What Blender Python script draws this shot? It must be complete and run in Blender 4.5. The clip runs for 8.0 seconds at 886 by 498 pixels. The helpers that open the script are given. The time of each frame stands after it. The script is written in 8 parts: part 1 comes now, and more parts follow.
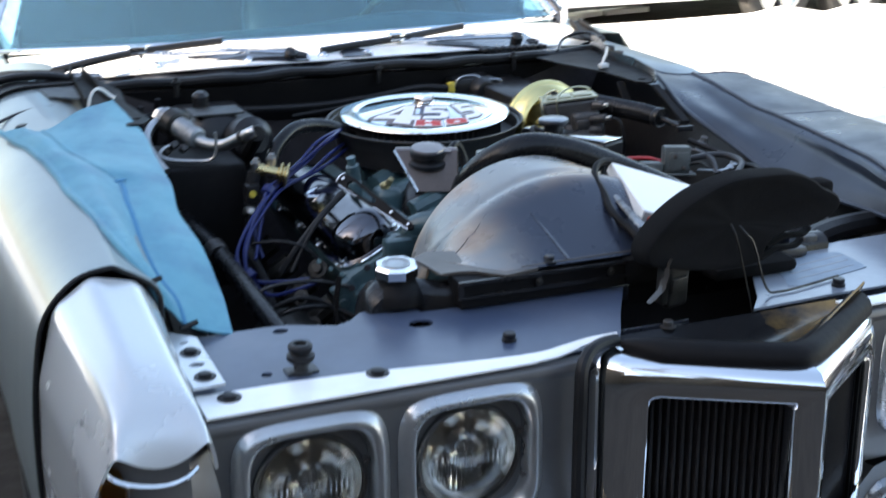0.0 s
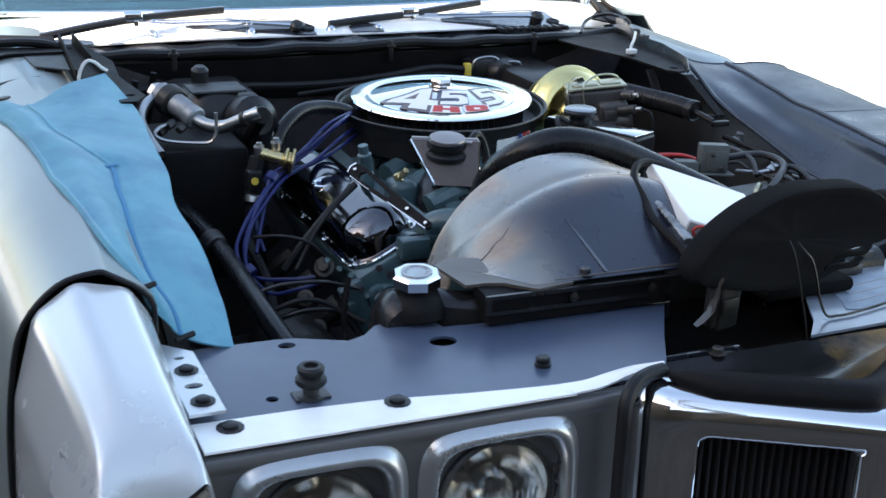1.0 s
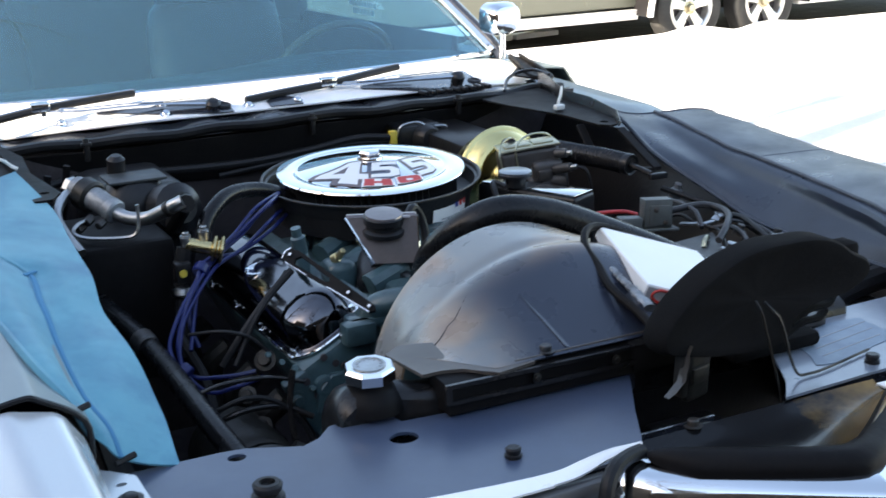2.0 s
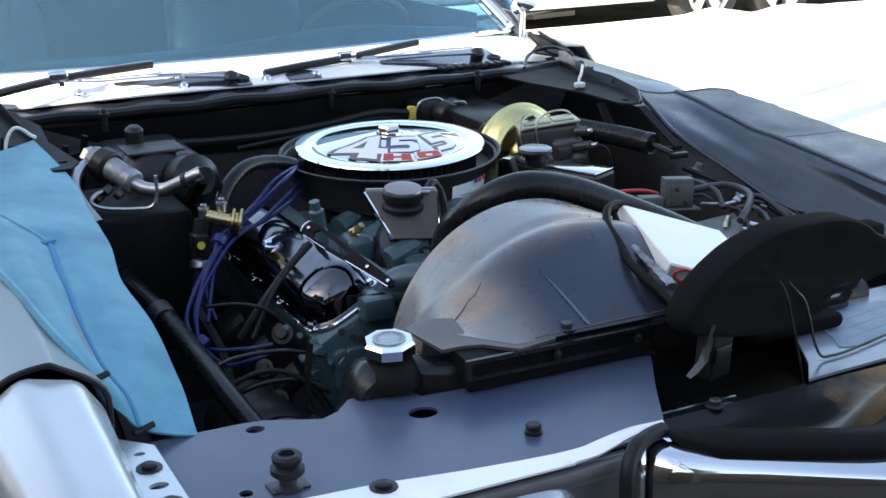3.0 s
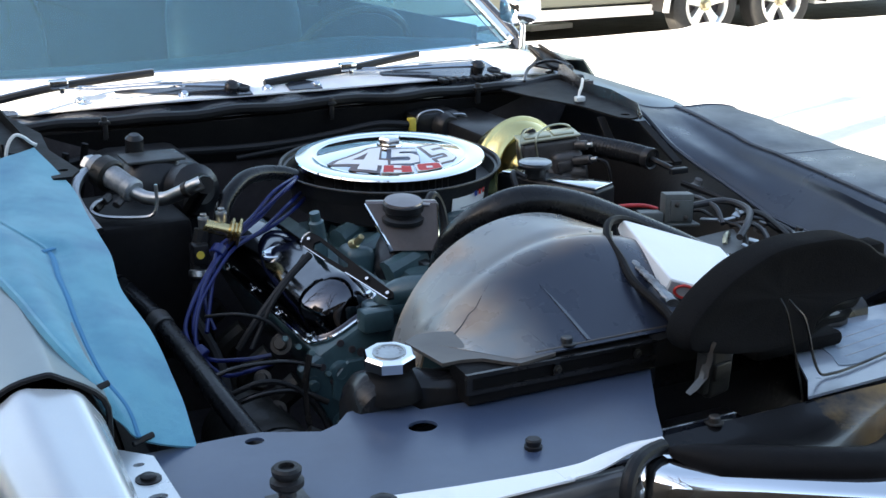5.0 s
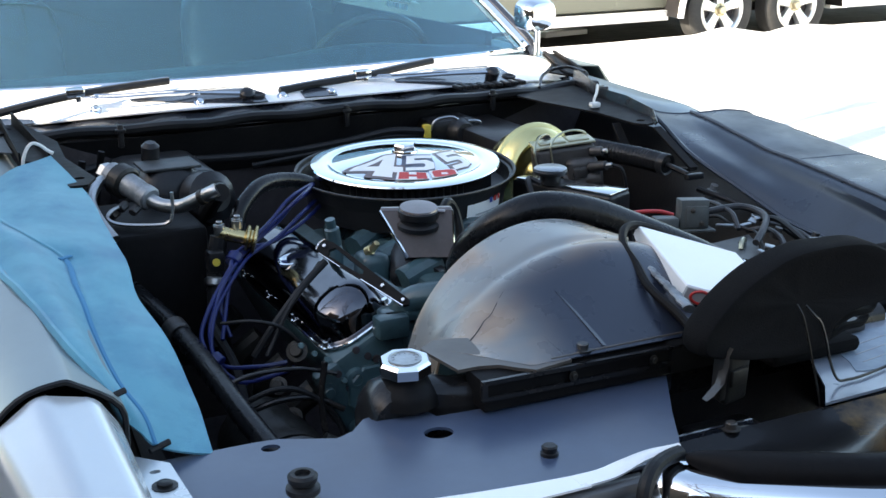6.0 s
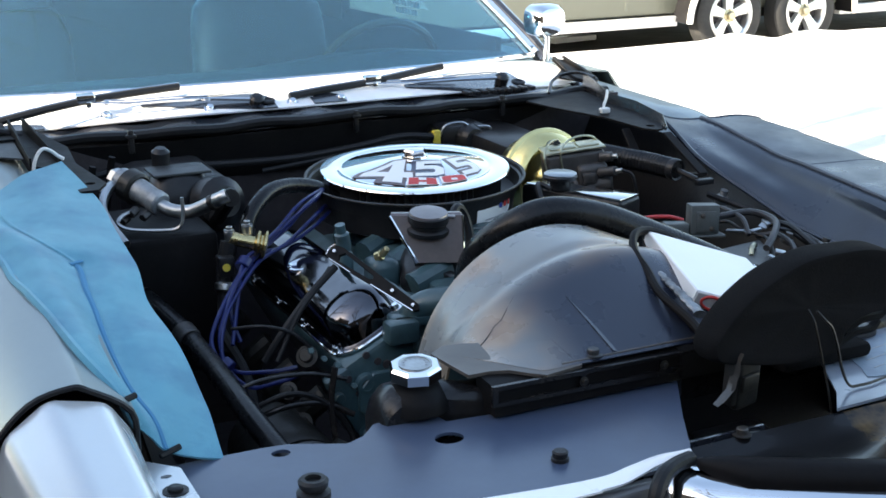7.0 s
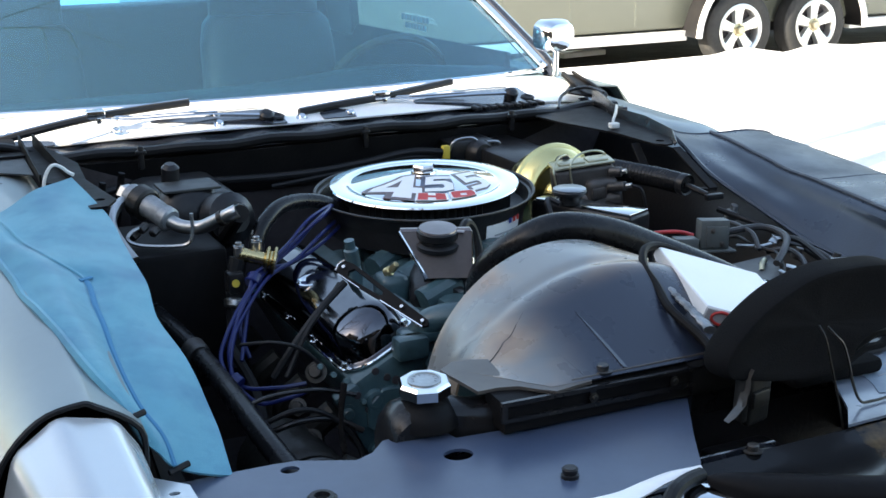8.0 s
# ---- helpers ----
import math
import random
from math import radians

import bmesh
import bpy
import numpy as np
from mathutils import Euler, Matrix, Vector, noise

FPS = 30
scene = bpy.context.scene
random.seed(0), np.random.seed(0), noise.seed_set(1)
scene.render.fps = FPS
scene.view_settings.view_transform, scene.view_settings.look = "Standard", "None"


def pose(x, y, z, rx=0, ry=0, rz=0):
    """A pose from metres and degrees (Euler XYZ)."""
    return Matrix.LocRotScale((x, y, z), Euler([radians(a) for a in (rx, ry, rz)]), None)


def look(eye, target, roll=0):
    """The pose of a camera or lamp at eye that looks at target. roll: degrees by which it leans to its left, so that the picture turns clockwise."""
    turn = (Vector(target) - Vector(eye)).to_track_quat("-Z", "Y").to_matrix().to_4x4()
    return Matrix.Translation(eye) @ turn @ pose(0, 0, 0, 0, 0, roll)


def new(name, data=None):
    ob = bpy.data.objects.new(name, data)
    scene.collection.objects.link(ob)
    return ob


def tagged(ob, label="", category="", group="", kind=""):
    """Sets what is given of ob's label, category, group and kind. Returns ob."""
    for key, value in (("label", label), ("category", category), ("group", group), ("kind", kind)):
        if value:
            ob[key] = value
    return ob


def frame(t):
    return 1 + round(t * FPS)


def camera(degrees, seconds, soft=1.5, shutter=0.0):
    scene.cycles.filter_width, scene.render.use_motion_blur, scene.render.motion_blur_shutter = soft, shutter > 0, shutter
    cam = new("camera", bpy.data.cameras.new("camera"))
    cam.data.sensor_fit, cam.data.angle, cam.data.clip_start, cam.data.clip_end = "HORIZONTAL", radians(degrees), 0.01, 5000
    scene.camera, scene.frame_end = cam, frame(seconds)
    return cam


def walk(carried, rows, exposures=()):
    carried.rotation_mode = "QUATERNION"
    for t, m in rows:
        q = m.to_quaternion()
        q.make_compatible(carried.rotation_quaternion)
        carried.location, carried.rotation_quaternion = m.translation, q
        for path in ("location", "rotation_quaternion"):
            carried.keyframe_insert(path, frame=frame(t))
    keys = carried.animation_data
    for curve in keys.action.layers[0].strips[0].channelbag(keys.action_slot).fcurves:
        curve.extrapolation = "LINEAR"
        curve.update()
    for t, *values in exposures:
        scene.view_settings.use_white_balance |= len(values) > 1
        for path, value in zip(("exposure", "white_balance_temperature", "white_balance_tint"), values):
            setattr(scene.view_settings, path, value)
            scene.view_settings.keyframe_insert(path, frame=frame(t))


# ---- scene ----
cam = camera(38.1, 8.0, shutter=0.5)
PATH = [
    (0, (-0.987, -1.388, 1.498), (-0.258, 0.374, 0.896), -0.5),
    (0.2, (-1.008, -1.316, 1.501), (-0.211, 0.423, 0.919), -0.9),
    (0.5, (-1.021, -1.248, 1.511), (-0.172, 0.466, 0.929), -0.5),
    (0.8, (-0.98, -1.204, 1.482), (-0.225, 0.552, 0.893), 0.45),
    (1, (-0.96, -1.178, 1.49), (-0.217, 0.562, 0.842), 1.6),
    (1.2, (-0.932, -1.148, 1.484), (-0.167, 0.584, 0.841), 0.6),
    (1.3, (-0.928, -1.127, 1.494), (-0.154, 0.593, 0.831), -0.2),
    (1.5, (-0.936, -1.092, 1.505), (-0.099, 0.596, 0.835), -0.4),
    (1.8, (-0.944, -1.068, 1.510), (-0.062, 0.624, 0.915), -1.3),
    (2, (-0.951, -1.062, 1.501), (-0.084, 0.648, 0.93), -1.7),
    (2.2, (-0.954, -1.059, 1.489), (-0.099, 0.655, 0.916), -1.7),
    (3.5, (-0.962, -1.041, 1.492), (-0.109, 0.662, 0.883), -0.5),
    (4, (-0.965, -1.043, 1.496), (-0.102, 0.659, 0.897), -0.3),
    (4.5, (-0.967, -1.041, 1.495), (-0.102, 0.662, 0.903), -0.1),
    (6, (-0.967, -1.04, 1.494), (-0.129, 0.683, 0.919), -0.5),
    (6.5, (-0.966, -1.04, 1.494), (-0.132, 0.685, 0.918), -0.6),
    (7, (-0.969, -1.039, 1.493), (-0.142, 0.692, 0.927), -0.6),
    (7.5, (-0.969, -1.036, 1.495), (-0.159, 0.712, 0.959), -0.7),
    (8, (-0.967, -1.037, 1.494), (-0.151, 0.706, 0.95), -0.8),
]
walk(cam, [(t, look(eye, target, roll)) for t, eye, target, roll in PATH], exposures=[(0.0, 2.34, 7600, 11), (0.5, 2.37, 7600, 11), (1.2, 2.19, 7600, 11), (2.0, 2.12, 7600, 11), (8.0, 2.11, 7450, 8)])

# ---- world, sun and exposure ----
world = bpy.data.worlds.new("world")
scene.world = world
world.use_nodes = True
_nt = world.node_tree
_sky = _nt.nodes.new("ShaderNodeTexSky")
_sky.sky_type = "NISHITA"
_sky.sun_disc = False
SUN_EL, SUN_AZ = radians(28), radians(265)      # the sun stands behind the added west wall
_sky.sun_elevation, _sky.sun_rotation = SUN_EL, SUN_AZ
_bg = next(n for n in _nt.nodes if n.type == "BACKGROUND")
_bg.inputs["Strength"].default_value = 0.13
_nt.links.new(_sky.outputs["Color"], _bg.inputs["Color"])
sun = new("sun", bpy.data.lights.new("sun", "SUN"))
sun.data.energy, sun.data.angle, sun.data.color = 5.0, radians(0.5), (1.0, 0.95, 0.87)
_d = Vector((math.sin(SUN_AZ) * math.cos(SUN_EL), math.cos(SUN_AZ) * math.cos(SUN_EL), math.sin(SUN_EL)))
sun.matrix_basis = look(_d * 40, (0, 0, 0))


# ---- materials ----
def material(name, color, rough=0.5, metal=0.0, coat=0.0, grain=0.0, grain_scale=60.0, bump=0.0, bump_scale=200.0,
             stain=None, stain_scale=6.0, stain_amount=0.5, stain_low=0.45, stain_high=0.7, ior=1.5, rough_var=0.1, sheen=0.0, lean=None, coat_rough=0.06):
    """A surface with fine grain, larger stains, uneven gloss and relief, in metres."""
    m = bpy.data.materials.new(name)
    m.use_nodes = True
    nt = m.node_tree
    b = nt.nodes["Principled BSDF"]
    link, node = nt.links.new, nt.nodes.new
    geo = node("ShaderNodeTexCoord")
    at = geo.outputs["Object"]
    b.inputs["Metallic"].default_value = metal
    b.inputs["IOR"].default_value = ior
    b.inputs["Coat Weight"].default_value = coat
    b.inputs["Coat Roughness"].default_value = coat_rough
    b.inputs["Sheen Weight"].default_value = sheen
    fine = node("ShaderNodeTexNoise")
    fine.inputs["Scale"].default_value, fine.inputs["Detail"].default_value = grain_scale, 5
    link(at, fine.inputs["Vector"])
    wide = node("ShaderNodeTexNoise")
    wide.inputs["Scale"].default_value, wide.inputs["Detail"].default_value = stain_scale, 6
    wide.inputs["Roughness"].default_value = 0.62
    link(at, wide.inputs["Vector"])
    shade = node("ShaderNodeMix")
    shade.data_type = "RGBA"
    dark = [c * (1 - grain) for c in color]
    light = [min(1, c * (1 + grain)) for c in color]
    shade.inputs[6].default_value, shade.inputs[7].default_value = (*dark, 1), (*light, 1)
    link(fine.outputs["Fac"], shade.inputs[0])
    out = shade.outputs[2]
    if stain:
        ramp = node("ShaderNodeMapRange")
        ramp.inputs[1].default_value, ramp.inputs[2].default_value = stain_low, stain_high
        ramp.inputs[4].default_value = stain_amount
        spread = wide.outputs["Fac"]
        if lean:
            # the second colour thickens towards one end, for the latch panel's painted glow
            dot, add = node("ShaderNodeVectorMath"), node("ShaderNodeMath")
            dot.operation, add.operation = "DOT_PRODUCT", "ADD"
            dot.inputs[1].default_value = lean[:3]
            shift = node("ShaderNodeMath")
            shift.operation = "ADD"
            shift.inputs[1].default_value = lean[3]
            link(at, dot.inputs[0])
            link(dot.outputs["Value"], shift.inputs[0])
            link(shift.outputs[0], add.inputs[0])
            link(wide.outputs["Fac"], add.inputs[1])
            spread = add.outputs[0]
        link(spread, ramp.inputs[0])
        mix = node("ShaderNodeMix")
        mix.data_type = "RGBA"
        mix.inputs[7].default_value = (*stain, 1)
        link(ramp.outputs[0], mix.inputs[0])
        link(out, mix.inputs[6])
        out = mix.outputs[2]
    link(out, b.inputs["Base Color"])
    rr = node("ShaderNodeMapRange")
    rr.inputs[1].default_value, rr.inputs[2].default_value = 0.3, 0.7
    rr.inputs[3].default_value, rr.inputs[4].default_value = max(0.01, rough * (1 - rough_var)), min(1, rough * (1 + 2 * rough_var))
    link(wide.outputs["Fac"], rr.inputs[0])
    link(rr.outputs[0], b.inputs["Roughness"])
    if bump:
        bm_ = node("ShaderNodeTexNoise")
        bm_.inputs["Scale"].default_value, bm_.inputs["Detail"].default_value = bump_scale, 4
        link(at, bm_.inputs["Vector"])
        bp = node("ShaderNodeBump")
        bp.inputs["Strength"].default_value, bp.inputs["Distance"].default_value = 1.0, bump
        link(bm_.outputs["Fac"], bp.inputs["Height"])
        link(bp.outputs["Normal"], b.inputs["Normal"])
    return m


def glassy(name, color=(1, 1, 1), rough=0.0, ior=1.45, film=0.0):
    m = bpy.data.materials.new(name)
    m.use_nodes = True
    b = m.node_tree.nodes["Principled BSDF"]
    b.inputs["Base Color"].default_value = (*color, 1)
    b.inputs["Transmission Weight"].default_value = 1.0 - film
    b.inputs["Roughness"].default_value = rough
    b.inputs["IOR"].default_value = ior
    return m


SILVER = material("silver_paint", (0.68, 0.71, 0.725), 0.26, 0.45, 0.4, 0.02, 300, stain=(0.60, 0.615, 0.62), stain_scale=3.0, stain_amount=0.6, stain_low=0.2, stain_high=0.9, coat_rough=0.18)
# silver paint made near white: the reflected sky is put into its colour
SKYLIT_SILVER = material("skylit_silver_paint", (0.97, 0.965, 0.955), 0.3, 0.0, 0.25, 0.03, 700, stain=(0.5, 0.5, 0.5), stain_amount=0.3)
# darker than the silver of the nose caps
FENDER = material("darker_silver_paint", (0.24, 0.295, 0.305), 0.4, 0.25, 0.35, 0.02, 300, stain=(0.19, 0.225, 0.23), stain_scale=3.0, stain_amount=0.7, stain_low=0.2, stain_high=0.9)
SURROUND = material("satin_argent_metal", (0.5000, 0.5187, 0.5312), 0.27, 0.75, 0.2, 0.05, 500, stain=(0.24, 0.235, 0.23), stain_amount=0.4)
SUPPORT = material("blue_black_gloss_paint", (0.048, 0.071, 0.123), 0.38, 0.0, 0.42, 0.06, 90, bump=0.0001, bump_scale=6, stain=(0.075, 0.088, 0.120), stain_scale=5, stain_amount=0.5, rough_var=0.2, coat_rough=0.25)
ARGENT = material("argent_grey_paint", (0.15, 0.15, 0.152), 0.36, 0.4, 0.2, 0.06, 600, stain=(0.11, 0.105, 0.10), stain_amount=0.4)
GLOSS = material("gloss_black_paint", (0.017, 0.020, 0.029), 0.2, 0.0, 0.85, 0.2, 90, bump=0.0003, bump_scale=9, stain=(0.03, 0.028, 0.026), stain_scale=14, stain_amount=0.25, rough_var=0.3, coat_rough=0.12)
SATIN = material("satin_black_metal", (0.014, 0.0135, 0.0145), 0.32, 0.0, 0.0, 0.3, 80, bump=0.0006, bump_scale=120, stain=(0.035, 0.031, 0.029), stain_scale=12, stain_amount=0.3, ior=1.35)
PLASTIC = material("black_plastic", (0.015, 0.015, 0.0165), 0.30, 0.0, 0.0, 0.2, 120, bump=0.0006, bump_scale=90, stain=(0.028, 0.027, 0.026), stain_scale=15, stain_amount=0.3, ior=1.38)
GREY_PLASTIC = material("grey_plastic", (0.045, 0.05, 0.052), 0.45, 0.0, 0.0, 0.2, 120, stain=(0.03, 0.03, 0.03), stain_scale=20, stain_amount=0.5)
RUBBER = material("black_rubber", (0.014, 0.014, 0.015), 0.40, 0.0, 0.0, 0.2, 150, bump=0.0005, bump_scale=200, stain=(0.03, 0.028, 0.027), stain_scale=18, stain_amount=0.3, ior=1.34)
MATTE = material("matte_black_coating", (0.0085, 0.0080, 0.0085), 0.5, 0.0, 0.0, 0.3, 90, bump=0.0006, bump_scale=80, stain=(0.018, 0.015, 0.013), stain_scale=12, stain_amount=0.5, ior=1.2)
HOSE = material("shiny_rubber_hose", (0.009, 0.009, 0.010), 0.26, 0.0, 0.0, 0.2, 150, bump=0.0004, bump_scale=120, stain=(0.05, 0.045, 0.04), stain_scale=24, stain_amount=0.4, stain_low=0.6, ior=1.36)
TANK = material("black_enamel", (0.013, 0.0125, 0.013), 0.2, 0.0, 0.0, 0.3, 80, bump=0.0007, bump_scale=45, stain=(0.030, 0.024, 0.020), stain_scale=14, stain_amount=0.4, rough_var=0.3, ior=1.42)
OILY_IRON = material("oily_grey_iron", (0.060, 0.057, 0.056), 0.4, 0.3, 0.0, 0.4, 70, bump=0.0014, bump_scale=70, stain=(0.026, 0.022, 0.020), stain_scale=26, stain_amount=0.7)
SOOT = material("sooty_black", (0.060, 0.052, 0.056), 0.85, ior=1.25, metal=0.0, coat=0.0, grain=0.3, grain_scale=60, bump=0.002, bump_scale=30, stain=(0.034, 0.030, 0.026), stain_scale=9)
# plain chrome; the dark reflections on it are put into the base colour
COVER_CHROME = material("dark_reflection_chrome", (0.16, 0.16, 0.175), 0.07, 1.0, 0.0, 0.05, 200, bump=0.0004, bump_scale=18, stain=(0.06, 0.06, 0.07), stain_scale=9, stain_amount=0.7, rough_var=0.4)
FACE = material("brownish_grey_plate", (0.225, 0.195, 0.195), 0.3, 0.7, 0.2, 0.1, 120, stain=(0.12, 0.10, 0.095), stain_scale=14, stain_amount=0.5)
CHROME = material("chrome", (0.86, 0.87, 0.88), 0.05, 1.0, 0.0, 0.01, 400, bump=0.00012, bump_scale=14, stain=(0.7, 0.7, 0.7), stain_amount=0.3, rough_var=0.4)
OLD_CHROME = material("aged_chrome", (0.74, 0.74, 0.74), 0.11, 1.0, 0.0, 0.05, 200, bump=0.0003, bump_scale=25, stain=(0.35, 0.28, 0.2), stain_scale=18, stain_amount=0.5, stain_low=0.55)
CAST_ALU = material("grey_cast_aluminium", (0.32, 0.34, 0.355), 0.5, 0.6, 0.0, 0.25, 160, bump=0.001, bump_scale=110, stain=(0.09, 0.088, 0.085), stain_scale=22, stain_amount=0.7)
ALU = material("dull_aluminium", (0.46, 0.47, 0.475), 0.34, 1.0, 0.0, 0.1, 150, bump=0.0004, bump_scale=150, stain=(0.3, 0.29, 0.27), stain_scale=16, stain_amount=0.5)
STEEL = material("dark_steel", (0.10, 0.10, 0.10), 0.45, 0.8, 0.0, 0.2, 150, bump=0.0004, bump_scale=150, stain=(0.08, 0.05, 0.03), stain_scale=20, stain_amount=0.5)
PALE_GOLD = material("dull_gold_plate", (0.55, 0.52, 0.38), 0.34, 1.0, 0.0, 0.1, 80, stain=(0.2, 0.17, 0.1), stain_amount=0.6)
GOLD = material("gold_cadmium_plate", (0.84, 0.70, 0.32), 0.22, 1.0, 0.0, 0.06, 60, bump=0.0002, bump_scale=40, stain=(0.60, 0.44, 0.14), stain_scale=9, stain_amount=0.6)
BRASS = material("brass", (0.66, 0.52, 0.26), 0.28, 1.0, 0.0, 0.1, 100, stain=(0.5, 0.45, 0.35), stain_amount=0.5)
ENGINE = material("blue_engine_enamel", (0.050, 0.100, 0.114), 0.34, 0.0, 0.3, 0.12, 60, bump=0.0008, bump_scale=90, stain=(0.020, 0.034, 0.038), stain_scale=14, stain_amount=0.7)
ENGINE_PALE = material("worn_blue_enamel", (0.10, 0.17, 0.18), 0.35, 0.3, 0.2, 0.2, 90, stain=(0.04, 0.06, 0.06), stain_scale=30, stain_amount=0.6)
GREASE = material("greasy_iron", (0.02, 0.019, 0.017), 0.42, 0.3, 0.0, 0.4, 70, bump=0.0015, bump_scale=60, stain=(0.036, 0.028, 0.020), stain_scale=16, stain_amount=0.5)
CLOTH = material("blue_shop_cloth", (0.105, 0.35, 0.45), 0.92, 0.0, 0.0, 0.14, 900, bump=0.0008, bump_scale=700, stain=(0.050, 0.19, 0.31), stain_scale=11, stain_amount=0.8, stain_low=0.42, stain_high=0.74, sheen=0.2)
CLOTH_DARK = material("blue_cloth_binding", (0.060, 0.235, 0.40), 0.9, 0.0, 0.0, 0.15, 700, bump=0.0006, bump_scale=600)
REGULATOR = material("dusty_grey_paint", (0.085, 0.098, 0.098), 0.4, 0.0, 0.1, 0.2, 120, stain=(0.05, 0.05, 0.048), stain_scale=20, stain_amount=0.6)
VINYL = material("black_vinyl", (0.025, 0.035, 0.054), 0.30, 0.0, 0.0, 0.10, 250, bump=0.0003, bump_scale=260, stain=(0.018, 0.024, 0.035), stain_scale=5, stain_amount=0.6, ior=1.47, rough_var=0.35)
# paler than the cover: the piping's highlight is put into its colour
PIPING = material("highlit_vinyl_piping", (0.045, 0.055, 0.072), 0.4, 0.0, 0.0, 0.2, 150, stain=(0.09, 0.10, 0.115), stain_scale=30, stain_amount=0.5)
# the wing's sky reflection is put into this paler base colour
WING = material("skylit_blue_black_paint", (0.215, 0.255, 0.31), 0.3, 0.0, 0.6, 0.1, 80, bump=0.0005, bump_scale=30, stain=(0.21, 0.24, 0.28), stain_scale=16, stain_amount=0.6, coat_rough=0.15)
DULL_REFLECTOR = material("dulled_reflector", (0.80, 0.78, 0.74), 0.16, 1.0, 0.0, 0.15, 120, bump=0.0006, bump_scale=60, stain=(0.2, 0.16, 0.1), stain_scale=20, stain_amount=0.6)
NYLON = material("black_nylon_fabric", (0.009, 0.009, 0.0095), 0.85, 0.0, 0.0, 0.25, 600, bump=0.0008, bump_scale=500, stain=(0.017, 0.0165, 0.0165), stain_scale=9, stain_amount=0.6, ior=1.16)
CARD = material("white_card", (0.86, 0.86, 0.85), 0.4, 0.0, 0.2, 0.02, 300, stain=(0.78, 0.78, 0.76), stain_amount=0.4)
RED = material("red_print", (0.55, 0.035, 0.03), 0.45, 0.0, 0.1, 0.05, 200)
SLATE_PRINT = material("slate_blue_print", (0.040, 0.045, 0.085), 0.3, 0.0, 0.4, 0.1, 200)
NAVY = material("dark_blue_print", (0.02, 0.05, 0.25), 0.45, 0.0, 0.1, 0.05, 200)
WHITE_PRINT = material("white_print", (0.85, 0.84, 0.82), 0.4, 0.0, 0.2, 0.03, 200)
MAROON = material("dark_red_print", (0.085, 0.040, 0.038), 0.3, 0.0, 0.4, 0.1, 200)
GREY_PRINT = material("grey_print", (0.35, 0.35, 0.36), 0.5, 0.0, 0.0, 0.05, 200)
CABLE_BLUE = material("blue_silicone_lead", (0.0049, 0.0133, 0.1015), 0.35, 0.0, 0.1, 0.1, 200)
CABLE_RED = material("red_cable", (0.45, 0.03, 0.03), 0.4, 0.0, 0.0, 0.1, 200)
CABLE = material("black_cable", (0.012, 0.012, 0.013), 0.42, 0.0, 0.0, 0.2, 200, ior=1.32)
LOOM = material("grey_cable", (0.03, 0.03, 0.033), 0.45, 0.0, 0.0, 0.2, 200)
YELLOW = material("yellow_tape", (0.62, 0.46, 0.06), 0.5, 0.0, 0.0, 0.1, 200)
HUB = material("dull_plated_hub", (0.5, 0.44, 0.3), 0.3, 1.0, 0.0, 0.1, 90, stain=(0.4, 0.38, 0.33), stain_amount=0.6)
NYLON_WHITE = material("white_nylon", (0.75, 0.75, 0.72), 0.4, 0.0, 0.0, 0.05, 200)
WORN_DECAL = material("worn_pale_decal", (0.22, 0.29, 0.36), 0.5, 0.0, 0.1, 0.15, 120, bump=0.0006, bump_scale=70, stain=(0.19, 0.24, 0.30), stain_scale=22, stain_amount=0.7)
TAUPE = material("dusty_taupe_metal", (0.105, 0.090, 0.078), 0.42, 0.1, 0.1, 0.1, 80, bump=0.0004, bump_scale=40, stain=(0.065, 0.058, 0.052), stain_scale=10, stain_amount=0.7)
LATCH_BODY = material("grimy_grey_metal", (0.020, 0.019, 0.017), 0.4, 0.2, 0.0, 0.25, 120, bump=0.0006, bump_scale=90, stain=(0.055, 0.05, 0.042), stain_scale=30, stain_amount=0.5)
# the gold stain is a warm reflection put into the panel's colour
LATCH = material("latch_panel_black", (0.010, 0.010, 0.011), 0.22, 0.0, 0.15, 0.15, 60, bump=0.001, bump_scale=12, stain=(0.45, 0.28, 0.09), stain_scale=7, stain_amount=0.6, stain_low=0.52, stain_high=0.82, ior=1.3, lean=(1.8, 0.0, 2.2, -2.02))
SEAT = material("dark_seat_vinyl", (0.030, 0.040, 0.045), 0.5, 0.0, 0.0, 0.1, 200, bump=0.0006, bump_scale=300)
DASH = material("dark_dash_padding", (0.022, 0.030, 0.034), 0.55, 0.0, 0.0, 0.1, 200, bump=0.0006, bump_scale=300)
WOOD_RIM = material("brown_rim", (0.10, 0.055, 0.03), 0.35, 0.0, 0.2, 0.2, 90)
SNOW = material("packed_snow", (0.84, 0.85, 0.87), 0.7, 0.0, 0.0, 0.03, 25, bump=0.02, bump_scale=4, stain=(0.74, 0.74, 0.74), stain_scale=0.6, stain_amount=0.4)
DIRT = material("dark_bare_dirt", (0.045, 0.033, 0.024), 0.9, 0.0, 0.0, 0.4, 12, bump=0.02, bump_scale=9, stain=(0.026, 0.020, 0.015), stain_scale=1.6, stain_amount=0.8)
TRAILER = material("tan_trailer_aluminium", (0.150, 0.155, 0.122), 0.4, 0.1, 0.1, 0.05, 4, bump=0.001, bump_scale=3, stain=(0.125, 0.126, 0.10), stain_scale=0.9, stain_amount=0.6)
TRIM_WHITE = material("white_trailer_trim", (0.78, 0.78, 0.76), 0.4, 0.0, 0.2, 0.04, 9, stain=(0.5, 0.47, 0.42), stain_scale=2, stain_amount=0.4)
